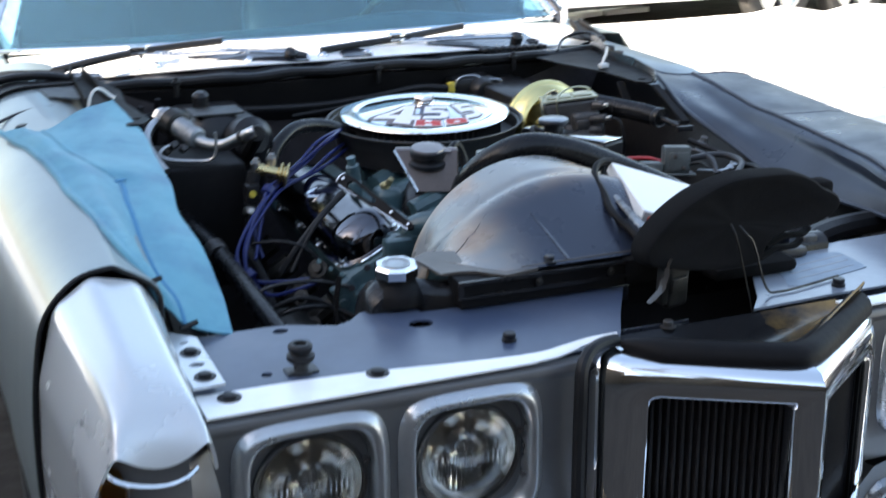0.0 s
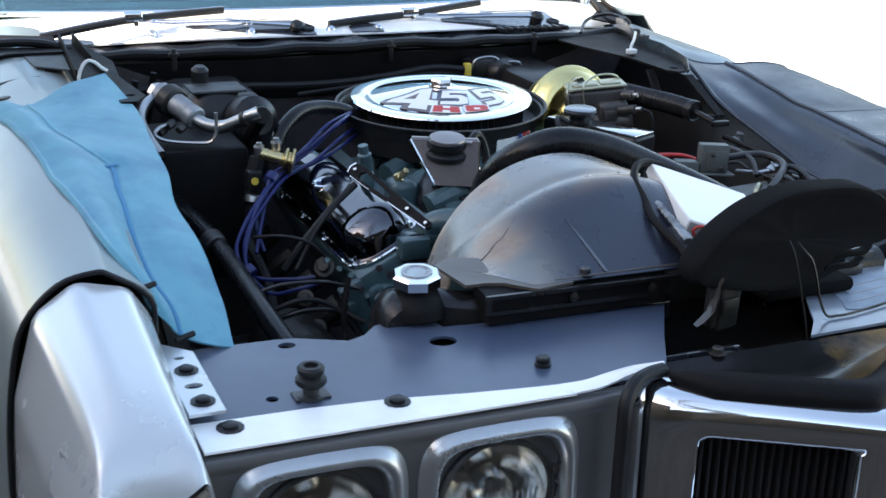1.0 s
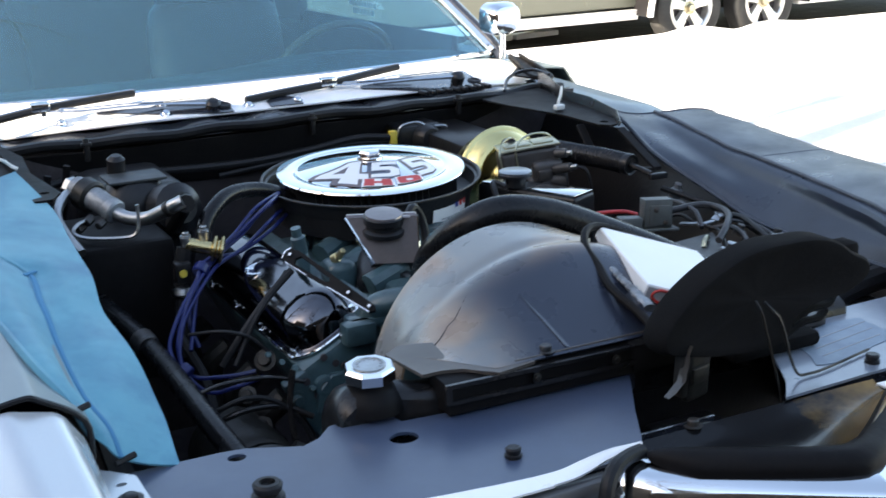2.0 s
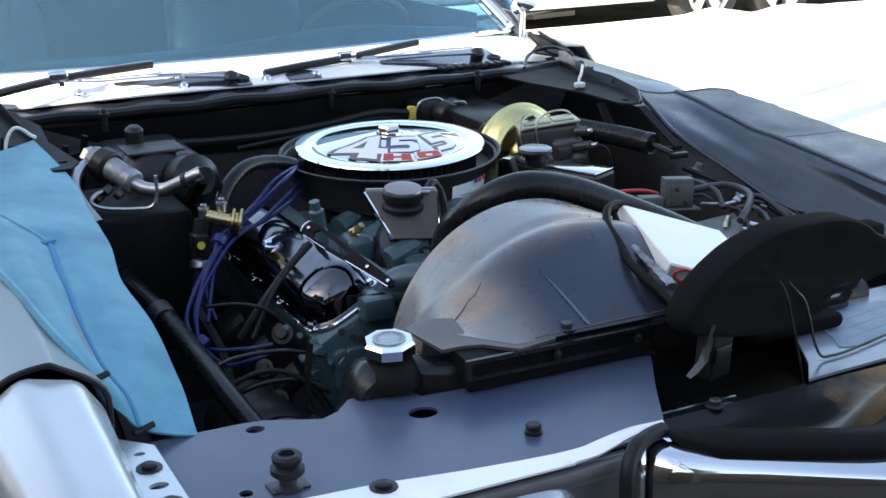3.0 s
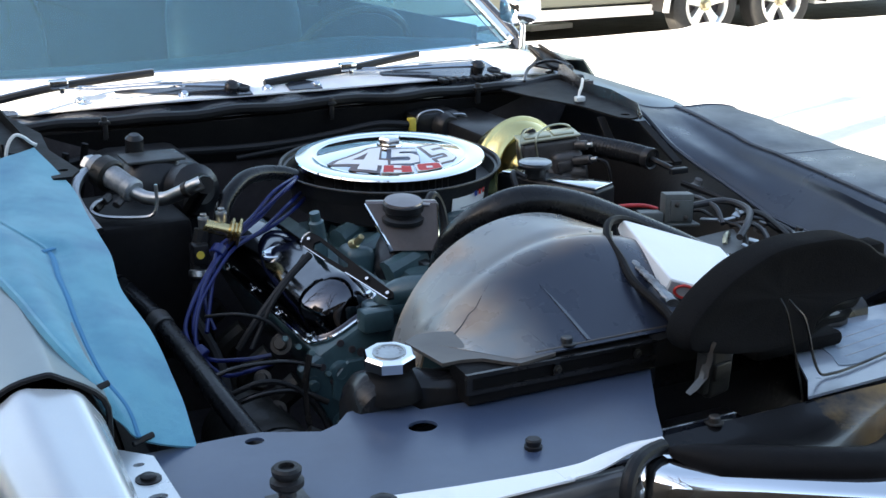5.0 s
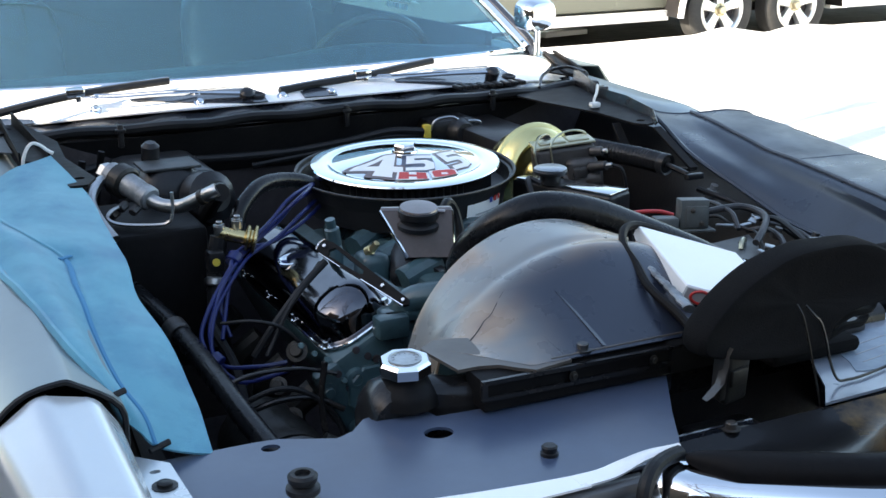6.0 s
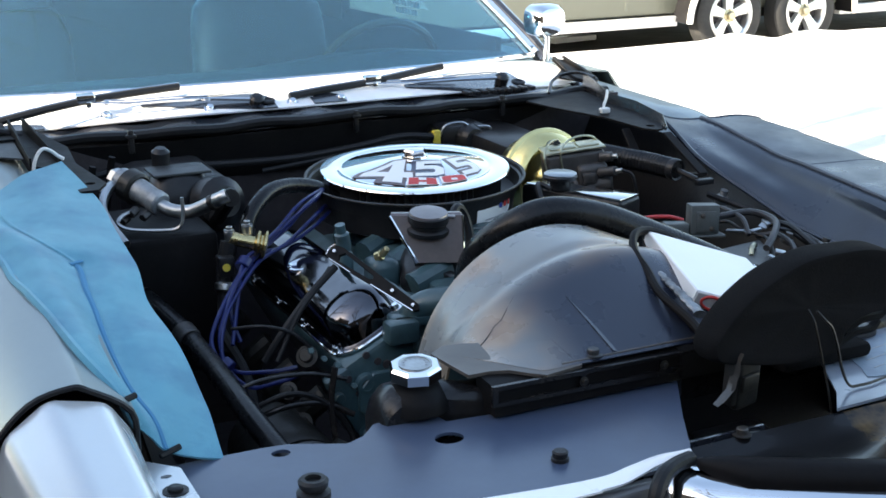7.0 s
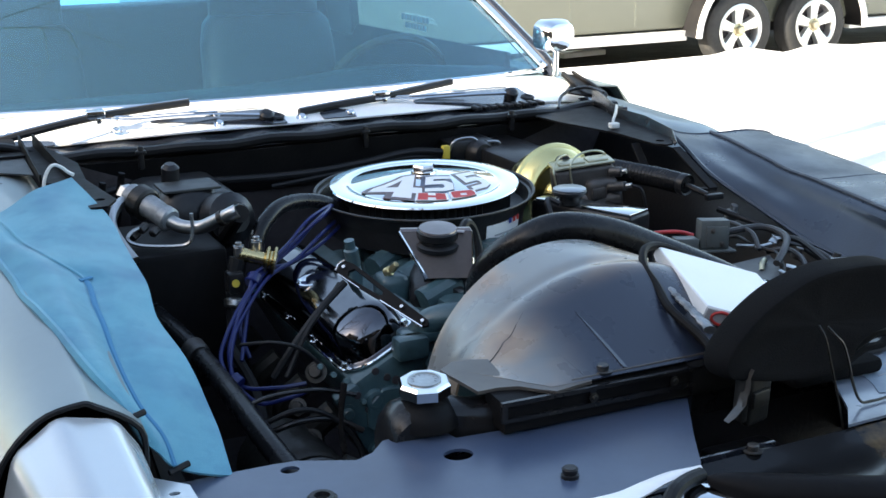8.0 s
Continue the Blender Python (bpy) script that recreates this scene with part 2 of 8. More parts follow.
TYRE = material("tyre_rubber", (0.022, 0.022, 0.022), 0.75, 0.0, 0.0, 0.3, 50, bump=0.002, bump_scale=60, stain=(0.07, 0.065, 0.06), stain_scale=9, stain_amount=0.5)
ALLOY = material("cast_alloy_wheel", (0.72, 0.72, 0.71), 0.3, 0.85, 0.1, 0.05, 60, stain=(0.5, 0.49, 0.47), stain_scale=9, stain_amount=0.4)
BARK = material("grey_brown_bark", (0.075, 0.060, 0.048), 0.9, 0.0, 0.0, 0.3, 30, bump=0.01, bump_scale=25, stain=(0.035, 0.028, 0.022), stain_scale=5, stain_amount=0.6)
SHADE_WALL = material("brown_unseen_wall", (0.062, 0.044, 0.032), 0.85, 0.0, 0.0, 0.08, 6, stain=(0.045, 0.033, 0.025), stain_scale=0.6, stain_amount=0.4)


def dusty_sheen_plastic(name):
    """Black plastic: dust plus painted sky sheen on the rounded band and low front corner."""
    m = bpy.data.materials.new(name)
    m.use_nodes = True
    nt = m.node_tree
    b = nt.nodes["Principled BSDF"]
    link, node = nt.links.new, nt.nodes.new
    at = node("ShaderNodeTexCoord").outputs["Object"]
    xyz = node("ShaderNodeSeparateXYZ")
    link(at, xyz.inputs[0])

    def ramp(source, a, b_, lo=0.0, hi=1.0):
        r = node("ShaderNodeMapRange")
        r.interpolation_type = "SMOOTHSTEP"
        for k, value in ((1, a), (2, b_), (3, lo), (4, hi)):
            r.inputs[k].default_value = value
        link(source, r.inputs[0])
        return r.outputs[0]

    def both(kind, p, q):
        n = node("ShaderNodeMath")
        n.operation = kind
        for k, value in enumerate((p, q)):
            if isinstance(value, float):
                n.inputs[k].default_value = value
            else:
                link(value, n.inputs[k])
        return n.outputs[0]

    def clouds(scale, detail=5.0):
        n = node("ShaderNodeTexNoise")
        n.inputs["Scale"].default_value, n.inputs["Detail"].default_value = scale, detail
        link(at, n.inputs["Vector"])
        return n.outputs["Fac"]

    def mixed(fac, p, q):
        n = node("ShaderNodeMix")
        n.data_type = "RGBA"
        link(fac, n.inputs[0])
        for k, value in ((6, p), (7, q)):
            if isinstance(value, tuple):
                n.inputs[k].default_value = (*value, 1)
            else:
                link(value, n.inputs[k])
        return n.outputs[2]

    # pale band and corner: reflected sky put into the colour, along with dust
    wobble = both("MULTIPLY", clouds(5.0, 2.0), 0.06)
    back = both("ADD", xyz.outputs[1], wobble)
    band = ramp(back, 0.455, 0.53)
    corner = ramp(xyz.outputs[0], -0.10, -0.20)
    dusty = both("MAXIMUM", band, both("MULTIPLY", corner, 0.8))
    dusty = both("MULTIPLY", dusty, ramp(clouds(9.0), 0.25, 0.6, 0.72, 1.0))
    tan = mixed(ramp(clouds(6.0, 3.0), 0.38, 0.62), (0.46, 0.325, 0.21), (0.225, 0.236, 0.232))
    brown_tone = mixed(ramp(clouds(11.0, 3.0), 0.55, 0.75, 0.0, 0.6), tan, (0.27, 0.165, 0.105))
    link(mixed(dusty, (0.023, 0.031, 0.051), brown_tone), b.inputs["Base Color"])
    link(ramp(clouds(18.0), 0.3, 0.7, 0.24, 0.38), b.inputs["Roughness"])
    b.inputs["Coat Weight"].default_value, b.inputs["Coat Roughness"].default_value = 0.38, 0.22
    bp = node("ShaderNodeBump")
    bp.inputs["Strength"].default_value, bp.inputs["Distance"].default_value = 0.6, 0.0010
    link(clouds(8.0, 2.0), bp.inputs["Height"])
    link(bp.outputs["Normal"], b.inputs["Normal"])
    return m


DUSTY_SHEEN = dusty_sheen_plastic("dusty_sheen_black")
GLASS = glassy("tinted_dusty_glass", (0.32, 0.70, 0.95), ior=1.54, film=0.035)
SIDE_GLASS = glassy("clear_side_glass", (0.86, 0.95, 0.96))
LENS = glassy("headlamp_glass", (0.97, 0.98, 0.98), 0.02)
AMBER = glassy("amber_plastic", (0.9, 0.36, 0.03), 0.12)


# ---- building helpers ----
def finish(me, smooth=35):
    me.polygons.foreach_set("use_smooth", [True] * len(me.polygons))
    me.set_sharp_from_angle(angle=radians(smooth))
    me.update()


SINGLES = {"bolt", "bolt_hole", "boss", "cover_bolt", "stud", "screw", "terminal", "metal_tab", "bright_edge", "line_nut", "union_nut", "service_port",
           "manifold_bolt", "sensor", "loom_clip", "wheel_nut", "hose_clamp", "text_bar", "lead_tie", "motor_cap", "intake_runner", "channel_panel", "bracket_bar", "link_arm", "rail", "clamp", "pressed_ring"}


def islands(bm):
    """The separate pieces of a bmesh, each as a bmesh of its own."""
    left, out = set(bm.faces), []
    while left:
        stack, lot = [next(iter(left))], []
        left.discard(stack[0])
        while stack:
            f = stack.pop()
            lot.append(f)
            for v in f.verts:
                for g in v.link_faces:
                    if g in left:
                        left.discard(g)
                        stack.append(g)
        lot.sort(key=lambda f: f.index)
        one, old = bmesh.new(), {}
        for f in lot:
            for v in f.verts:
                if v not in old:
                    old[v] = one.verts.new(v.co)
            one.faces.new([old[v] for v in f.verts])
        out.append((min(f.index for f in lot), one))
    return [b for _, b in sorted(out, key=lambda o: o[0])]


def part(name, bm, mat, parent=None, label="", smooth=35):
    """Links a bmesh as one mesh object under a thing or a part."""
    bmesh.ops.recalc_face_normals(bm, faces=bm.faces)
    bm.faces.index_update()
    if name in SINGLES:
        lots = islands(bm)
        if len(lots) > 1:
            made = [part(name, lot, mat, parent, label, smooth) for lot in lots]
            bm.free()
            return made[0]
    if parent is not None and parent.parent is not None and parent.parent.parent is not None:
        parent = parent.parent
    me = bpy.data.meshes.new(name)
    bm.to_mesh(me)
    bm.free()
    finish(me, smooth)
    me.materials.append(mat)
    ob = new(name, me)
    if parent is not None:
        ob.parent = parent
        if parent.type == "EMPTY":
            ob.matrix_parent_inverse = Matrix.Translation(parent.location).inverted()
    if label:
        ob["label"] = label
    return ob


def thing(name, label, category, at=(0, 0, 0), group="", kind=""):
    ob = new(name)
    ob.empty_display_size = 0.1
    ob.location = at
    tagged(ob, label, category, group, kind)
    return ob


def box(bm, lo, hi, bevel=0.0, m=None, seg=2):
    r = bmesh.ops.create_cube(bm, size=1.0)
    vs = r["verts"]
    size = [max(1e-4, b - a) for a, b in zip(lo, hi)]
    mid = [(a + b) / 2 for a, b in zip(lo, hi)]
    for v in vs:
        v.co = Vector((v.co.x * size[0] + mid[0], v.co.y * size[1] + mid[1], v.co.z * size[2] + mid[2]))
    if bevel:
        es = list({e for v in vs for e in v.link_edges})
        r = bmesh.ops.bevel(bm, geom=es, offset=min(bevel, min(size) * 0.45), segments=seg, affect="EDGES", profile=0.5)
        vs = list({v for f in r["faces"] for v in f.verts} | {v for v in vs if v.is_valid})
    if m is not None:
        bmesh.ops.transform(bm, matrix=m, verts=vs)
    return bm


def turn_to(way):
    return Vector(way).normalized().to_track_quat("Z", "Y").to_matrix().to_4x4()


def lathe(bm, profile, base=(0, 0, 0), axis=(0, 0, 1), seg=32, twist=0.0, sides=None):
    """Turns a profile of (radius, height) round an axis."""
    m = Matrix.Translation(base) @ turn_to(axis)
    rings = []
    for r, h in profile:
        if r < 1e-6:
            rings.append([bm.verts.new(m @ Vector((0, 0, h)))])
        else:
            rings.append([bm.verts.new(m @ Vector((r * math.cos(twist + 2 * math.pi * k / seg), r * math.sin(twist + 2 * math.pi * k / seg), h))) for k in range(seg)])
    for a, b in zip(rings, rings[1:]):
        for k in range(seg):
            j = (k + 1) % seg
            if len(a) == 1 and len(b) == 1:
                continue
            if len(a) == 1:
                bm.faces.new((a[0], b[j], b[k]))
            elif len(b) == 1:
                bm.faces.new((a[k], a[j], b[0]))
            else:
                bm.faces.new((a[k], a[j], b[j], b[k]))
    return bm


def rod(bm, a, b, r, r2=None, seg=14, round_=0.0):
    """A solid bar from a to b."""
    a, b = Vector(a), Vector(b)
    n = (b - a).length
    r2 = r if r2 is None else r2
    c = min(r, r2) * 0.15
    lathe(bm, [(0, 0), (r - c, 0), (r, c), (r2, n - c), (r2 - c, n), (0, n)], a, b - a, seg)
    return bm


def spline(points, n=8):
    """Catmull-Rom through the points."""
    p = [Vector(q) for q in points]
    p = [2 * p[0] - p[1]] + p + [2 * p[-1] - p[-2]]
    out = []
    for i in range(1, len(p) - 2):
        for k in range(n):
            t = k / n
            out.append(0.5 * (2 * p[i] + (p[i + 1] - p[i - 1]) * t + (2 * p[i - 1] - 5 * p[i] + 4 * p[i + 1] - p[i + 2]) * t * t
                              + (3 * p[i] - p[i - 1] - 3 * p[i + 1] + p[i + 2]) * t ** 3))
    out.append(p[-2])
    return out


def tube(bm, points, r, seg=10, n=8, ribs=0, rib=0.0, flat=1.0):
    """A bent pipe, hose or cable through the points; ribs make it corrugated."""
    pts = spline(points, n) if n > 1 else [Vector(q) for q in points]
    if ribs:
        fine = []
        for i in range(ribs * 4 + 1):
            f = i / (ribs * 4) * (len(pts) - 1)
            a = min(int(f), len(pts) - 2)
            fine.append(pts[a].lerp(pts[a + 1], f - a))
        pts = fine
    rings, up = [], Vector((0.31, 0.17, 0.93))
    for i, q in enumerate(pts):
        d = (pts[min(i + 1, len(pts) - 1)] - pts[max(i - 1, 0)]).normalized()
        s = d.cross(up)
        if s.length < 1e-3:
            s = d.cross(Vector((1, 0, 0)))
        s.normalize()
        u = s.cross(d).normalized()
        up = u
        rad = (r[0] + (r[1] - r[0]) * i / (len(pts) - 1)) if isinstance(r, tuple) else r
        if ribs:
            rad += rib * (1, 0, -1, 0)[i % 4]
        rings.append([bm.verts.new(q + rad * (math.cos(2 * math.pi * k / seg) * s + flat * math.sin(2 * math.pi * k / seg) * u)) for k in range(seg)])
    for a, b in zip(rings, rings[1:]):
        for k in range(seg):
            j = (k + 1) % seg
            bm.faces.new((a[k], a[j], b[j], b[k]))
    bm.faces.new(rings[0][::-1])
    bm.faces.new(rings[-1])
    return bm


def bolt(bm, at, r=0.008, h=0.007, way=(0, 0, 1), washer=True):
    """A hexagon head on a washer."""
    prof = [(0, 0.0), (r * 1.65, 0.0), (r * 1.65, 0.0015), (r * 1.0, 0.002)] if washer else [(0, 0), (r, 0)]
    lathe(bm, prof + [(r * 1.0, h * 0.85), (r * 0.85, h), (0, h)], at, way, 6 if not washer else 12)
    return bm


def sheet(bm, f, nu, nv, thick=0.0):
    """A surface f(u, v), u and v from 0 to 1, with a thickness along its normals."""
    grid = [[Vector(f(i / nu, j / nv)) for j in range(nv + 1)] for i in range(nu + 1)]
    top = [[bm.verts.new(q) for q in row] for row in grid]
    for i in range(nu):
        for j in range(nv):
            bm.faces.new((top[i][j], top[i + 1][j], top[i + 1][j + 1], top[i][j + 1]))
    if thick:
        low = []
        for i in range(nu + 1):
            row = []
            for j in range(nv + 1):
                du = grid[min(i + 1, nu)][j] - grid[max(i - 1, 0)][j]
                dv = grid[i][min(j + 1, nv)] - grid[i][max(j - 1, 0)]
                k = du.cross(dv)
                k = k.normalized() if k.length > 1e-9 else Vector((0, 0, 1))
                row.append(bm.verts.new(grid[i][j] - k * thick))
            low.append(row)
        for i in range(nu):
            for j in range(nv):
                bm.faces.new((low[i][j], low[i][j + 1], low[i + 1][j + 1], low[i + 1][j]))
        rim = [(i, 0) for i in range(nu)] + [(nu, j) for j in range(nv)] + [(i, nv) for i in range(nu, 0, -1)] + [(0, j) for j in range(nv, 0, -1)]
        for a, b in zip(rim, rim[1:] + rim[:1]):
            bm.faces.new((top[a[0]][a[1]], low[a[0]][a[1]], low[b[0]][b[1]], top[b[0]][b[1]]))
    return bm


def loft(bm, loops, caps=True):
    """Joins closed loops of the same count."""
    rows = [[bm.verts.new(q) for q in lp] for lp in loops]
    n = len(rows[0])
    for a, b in zip(rows, rows[1:]):
        for k in range(n):
            j = (k + 1) % n
            bm.faces.new((a[k], a[j], b[j], b[k]))
    if caps:
        bm.faces.new(rows[0][::-1])
        bm.faces.new(rows[-1])
    return bm


def plate(bm, outline, holes, lo, hi, m=None):
    """A flat sheet with holes: outline and holes as loops of (x, y), from z lo to hi."""
    vs0, es = [], []
    for lp in [outline] + holes:
        vs = [bm.verts.new((x, y, lo)) for x, y in lp]
        es += [bm.edges.new((vs[k], vs[(k + 1) % len(vs)])) for k in range(len(vs))]
        vs0 += vs
    r = bmesh.ops.triangle_fill(bm, use_beauty=True, use_dissolve=False, edges=es)
    fs = [g for g in r["geom"] if isinstance(g, bmesh.types.BMFace)]
    r2 = bmesh.ops.extrude_face_region(bm, geom=fs)
    vs1 = [g for g in r2["geom"] if isinstance(g, bmesh.types.BMVert)]
    bmesh.ops.translate(bm, vec=(0, 0, hi - lo), verts=vs1)
    if m is not None:
        bmesh.ops.transform(bm, matrix=m, verts=vs0 + vs1)
    return bm


def ring_loop(cx, cy, r, n=16, sx=1.0):
    return [(cx + r * sx * math.cos(2 * math.pi * k / n), cy + r * math.sin(2 * math.pi * k / n)) for k in range(n)]


def round_rect(w, h, r, n=5):
    out = []
    for sx, sy, a0 in ((1, 1, 0), (-1, 1, 90), (-1, -1, 180), (1, -1, 270)):
        for k in range(n + 1):
            a = radians(a0 + 90 * k / n)
            out.append((sx * (w / 2 - r) + r * math.cos(a), sy * (h / 2 - r) + r * math.sin(a)))
    return out


def B():
    return bmesh.new()


def lerp(a, b, t):
    return a + (b - a) * t


def curve_at(stops, x):
    """A value by straight lines between stops of (x, value)."""
    if x <= stops[0][0]:
        return stops[0][1]
    for (a, va), (b, vb) in zip(stops, stops[1:]):
        if x <= b:
            return lerp(va, vb, (x - a) / (b - a))
    return stops[-1][1]


def lettering(name, text, size, m, mat, parent, depth=0.0006, spacing=1.0):
    """Raised lettering in the built-in font, as a mesh."""
    cu = bpy.data.curves.new(name, "FONT")
    cu.body, cu.size, cu.extrude, cu.align_x, cu.align_y = text, size, depth, "CENTER", "CENTER"
    cu.offset, cu.space_character = size * 0.075, spacing
    tmp = new(name, cu)
    me = bpy.data.meshes.new_from_object(tmp.evaluated_get(bpy.context.evaluated_depsgraph_get()))
    bpy.data.objects.remove(tmp)
    me.transform(m)
    me.materials.append(mat)
    ob = new(name, me)
    ob.parent = parent
    return ob


# ---- ground and surroundings ----
def ground_height(x, y):
    """Nearly level; soft drifts of snow before and beyond the trailer."""
    d = math.hypot(x - 6.0, (y - 7.0) * 1.0)
    wave = 0.5 + 0.5 * math.sin(x * 4.1 + 0.6) * math.sin(x * 1.7 + 2.0) + 0.25 * math.sin(x * 9.5)
    near = 1 / (1 + math.exp(-(x - 5.1) * 5))
    top = curve_at([(-4, 0.12), (3.0, 0.20), (4.3, 0.195), (5.2, 0.205), (5.45, 0.240), (5.61, 0.222), (5.9, 0.176), (6.12, 0.212), (6.3, 0.220), (6.6, 0.192), (7.2, 0.195), (9.0, 0.15), (12, 0.1)], x)
    bank = (top + 0.006 * wave * near) * math.exp(-((y - 7.12) / (0.10 if y > 7.12 else 1.3)) ** 2)
    return bank + 0.004 * math.sin(x * 1.3) * math.sin(y * 0.9)


def build_ground():
    bm = B()
    xs = [-400, -120, -40, -15, -8] + [-6 + 0.25 * k for k in range(0, 36)] + [3 + 0.06 * k for k in range(70)] + [7.25 + 0.25 * k for k in range(0, 21)] + [14, 18, 25, 45, 120, 400]
    ys = [-400, -120, -40, -15, -8] + [-6 + 0.25 * k for k in range(0, 51)] + [6.6, 6.75, 6.85] + [6.92 + 0.05 * k for k in range(10)] + [7.5 + 0.25 * k for k in range(0, 20)] + [14, 18, 25, 45, 120, 400]
    vs = [[bm.verts.new((x, y, ground_height(x, y) if abs(x) < 13 and abs(y) < 13 else 0.0)) for y in ys] for x in xs]
    for i in range(len(xs) - 1):
        for j in range(len(ys) - 1):
            bm.faces.new((vs[i][j], vs[i + 1][j], vs[i + 1][j + 1], vs[i][j + 1]))
    return tagged(part("ground", bm, SNOW), "bright sunlit yard covered in trodden snow", "ground", kind="structure")


ground = build_ground()


def build_dirt():
    """Bare earth kept free of snow beneath the trailer."""
    rng = random.Random(4)
    bm = B()
    out = []
    n = 40
    for k in range(n):
        a = 2 * math.pi * k / n
        out.append((5.9 + 4.6 * math.copysign(abs(math.cos(a)) ** 0.5, math.cos(a)), 8.75 + 1.22 * math.copysign(abs(math.sin(a)) ** 0.5, math.sin(a)) + rng.uniform(-0.05, 0.05)))
    plate(bm, out, [], 0.0, 0.02)
    return tagged(part("bare_earth", bm, DIRT), "brown bare earth in the shade under the trailer", "ground", kind="structure")


build_dirt()


def build_driveway():
    # dark ground out of view, added so that the chrome reflects less light
    bm = B()
    sheet(bm, lambda u, v: (lerp(-6.2, 2.7, u), lerp(-5.3, 5.2, v), 0.012 + 0.004 * math.sin(u * 9) * math.sin(v * 7)), 40, 40, 0.012)
    return tagged(part("driveway", bm, DIRT), "dark brown bare driveway out of view, added to darken reflections", "driveway", kind="structure")


build_driveway()


def build_unseen_walls():
    """Plain unseen walls behind the camera, added to shade the car and its reflections."""
    bm = B()
    box(bm, (-6.2, -5.6, 0), (4.6, -5.3, 3.4), 0.0)
    part_ = part("unseen_wall_south", bm, SHADE_WALL)
    tagged(part_, "plain brown wall out of view, added to darken reflections", "wall", kind="structure")
    bm = B()
    # its stepped height sets where the sunlight ends on the car
    box(bm, (-6.5, -5.6, 0), (-6.2, 1.26, 5.3), 0.0)
    box(bm, (-6.5, 1.26, 0), (-6.2, 7.0, 3.85), 0.0)
    tagged(part("unseen_wall_west", bm, SHADE_WALL), "plain brown wall out of view, added to keep the sun off the car", "wall", kind="structure")


build_unseen_walls()


def build_bare_tree(x, y, tall, seed):
    """A leafless tree: a tapered trunk and limbs that fork into twigs."""
    rng = random.Random(seed)
    tree = thing("bare_tree", "tall leafless grey-brown tree in the yard beside the unseen wall", "tree", (x, y, 0), "bare trees")
    trunk, limbs = B(), B()

    def grow(bm, p, d, n, r, depth):
        pts, q = [p], p.copy()
        for k in range(3):
            d = (d + Vector((rng.uniform(-1, 1), rng.uniform(-1, 1), rng.uniform(-0.3, 0.7))) * 0.16).normalized()
            q = q + d * n / 3
            pts.append(q)
        tube(bm, pts, (r, r * 0.6), 6 if depth < 3 else 4, 2)
        if depth >= 5:
            return
        for k in range(3 if depth < 4 else 2):
            at = pts[-1] if k < 2 else pts[2]
            side = Vector((rng.uniform(-1, 1), rng.uniform(-1, 1), rng.uniform(-0.1, 0.6)))
            grow(limbs, at, (d + side * 0.75).normalized(), n * rng.uniform(0.6, 0.8), r * (0.6 if k < 2 else 0.45), depth + 1)

    grow(trunk, Vector((x, y, -0.05)), Vector((0.05, 0.02, 1)).normalized(), tall * 0.36, 0.17, 0)
    part("trunk", trunk, BARK, tree)
    part("limb", limbs, BARK, tree)
    return tree


build_bare_tree(-3.3, 3.2, 9.5, 21)
build_bare_tree(-2.2, -3.7, 9.0, 5)

# ---- the car: body ----
CX = 0.05
car = thing("car", "silver classic coupe parked on snow with its engine bay open", "car", (CX, 2.3, 0))


def smooth_loop(points, n=5):
    pts = [(x, 0, z) for x, z in points]
    return [(v.x, v.z) for v in spline(pts, n)]


def fender_profile(y, low=0.0):
    """Inner edge, over the crown, down the outer side: (distance from the centre line, height)."""
    inner = curve_at([(0.33, 0.755), (0.8, 0.735), (1.2, 0.70), (1.95, 0.70)], y)
    out = curve_at([(0.0, 0.915), (0.33, 0.94), (1.0, 0.965), (1.95, 0.97)], y)
    crown = curve_at([(0.0, 0.90), (0.33, 0.945), (1.0, 0.965), (1.95, 0.985)], y)
    lip = curve_at([(0.0, 0.86), (0.33, 0.905), (1.0, 0.935), (1.95, 0.965)], y)
    sunk = low * min(1, max(0, (y - 0.2) / 0.5)) * curve_at([(1.30, 1.0), (1.45, 0.5)], y)
    crown, lip = crown - sunk, lip - sunk
    w = out - inner
    return [(inner, lip - 0.05), (inner + 0.004, lip), (inner + 0.05, lerp(lip, crown, 0.85)), (inner + 0.38 * w, crown), (inner + 0.62 * w, crown - 0.012),
            (inner + 0.84 * w, crown - 0.055), (out - 0.012, crown - 0.115), (out, crown - 0.23), (out - 0.002, 0.55), (out - 0.03, 0.36)]


def build_fender(side):
    bm = B()

    def f(u, v):
        y = lerp(0.335, 1.96, u)
        lp = smooth_loop(fender_profile(y, 0.075 if side > 0 else 0.0), 4)
        k = v * (len(lp) - 1)
        i = min(int(k), len(lp) - 2)
        x = lerp(lp[i][0], lp[i + 1][0], k - i)
        z = lerp(lp[i][1], lp[i + 1][1], k - i)
        # the wheel opening
        if z < 0.66 and x > 0.85:
            reach = 0.36 ** 2 - (y - 0.95) ** 2
            if reach > 0:
                z = max(z, 0.30 + math.sqrt(reach))
        return (CX + side * x, y, z)

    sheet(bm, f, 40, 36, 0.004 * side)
    return part("fender", bm, FENDER, car, "darker silver painted front fender")


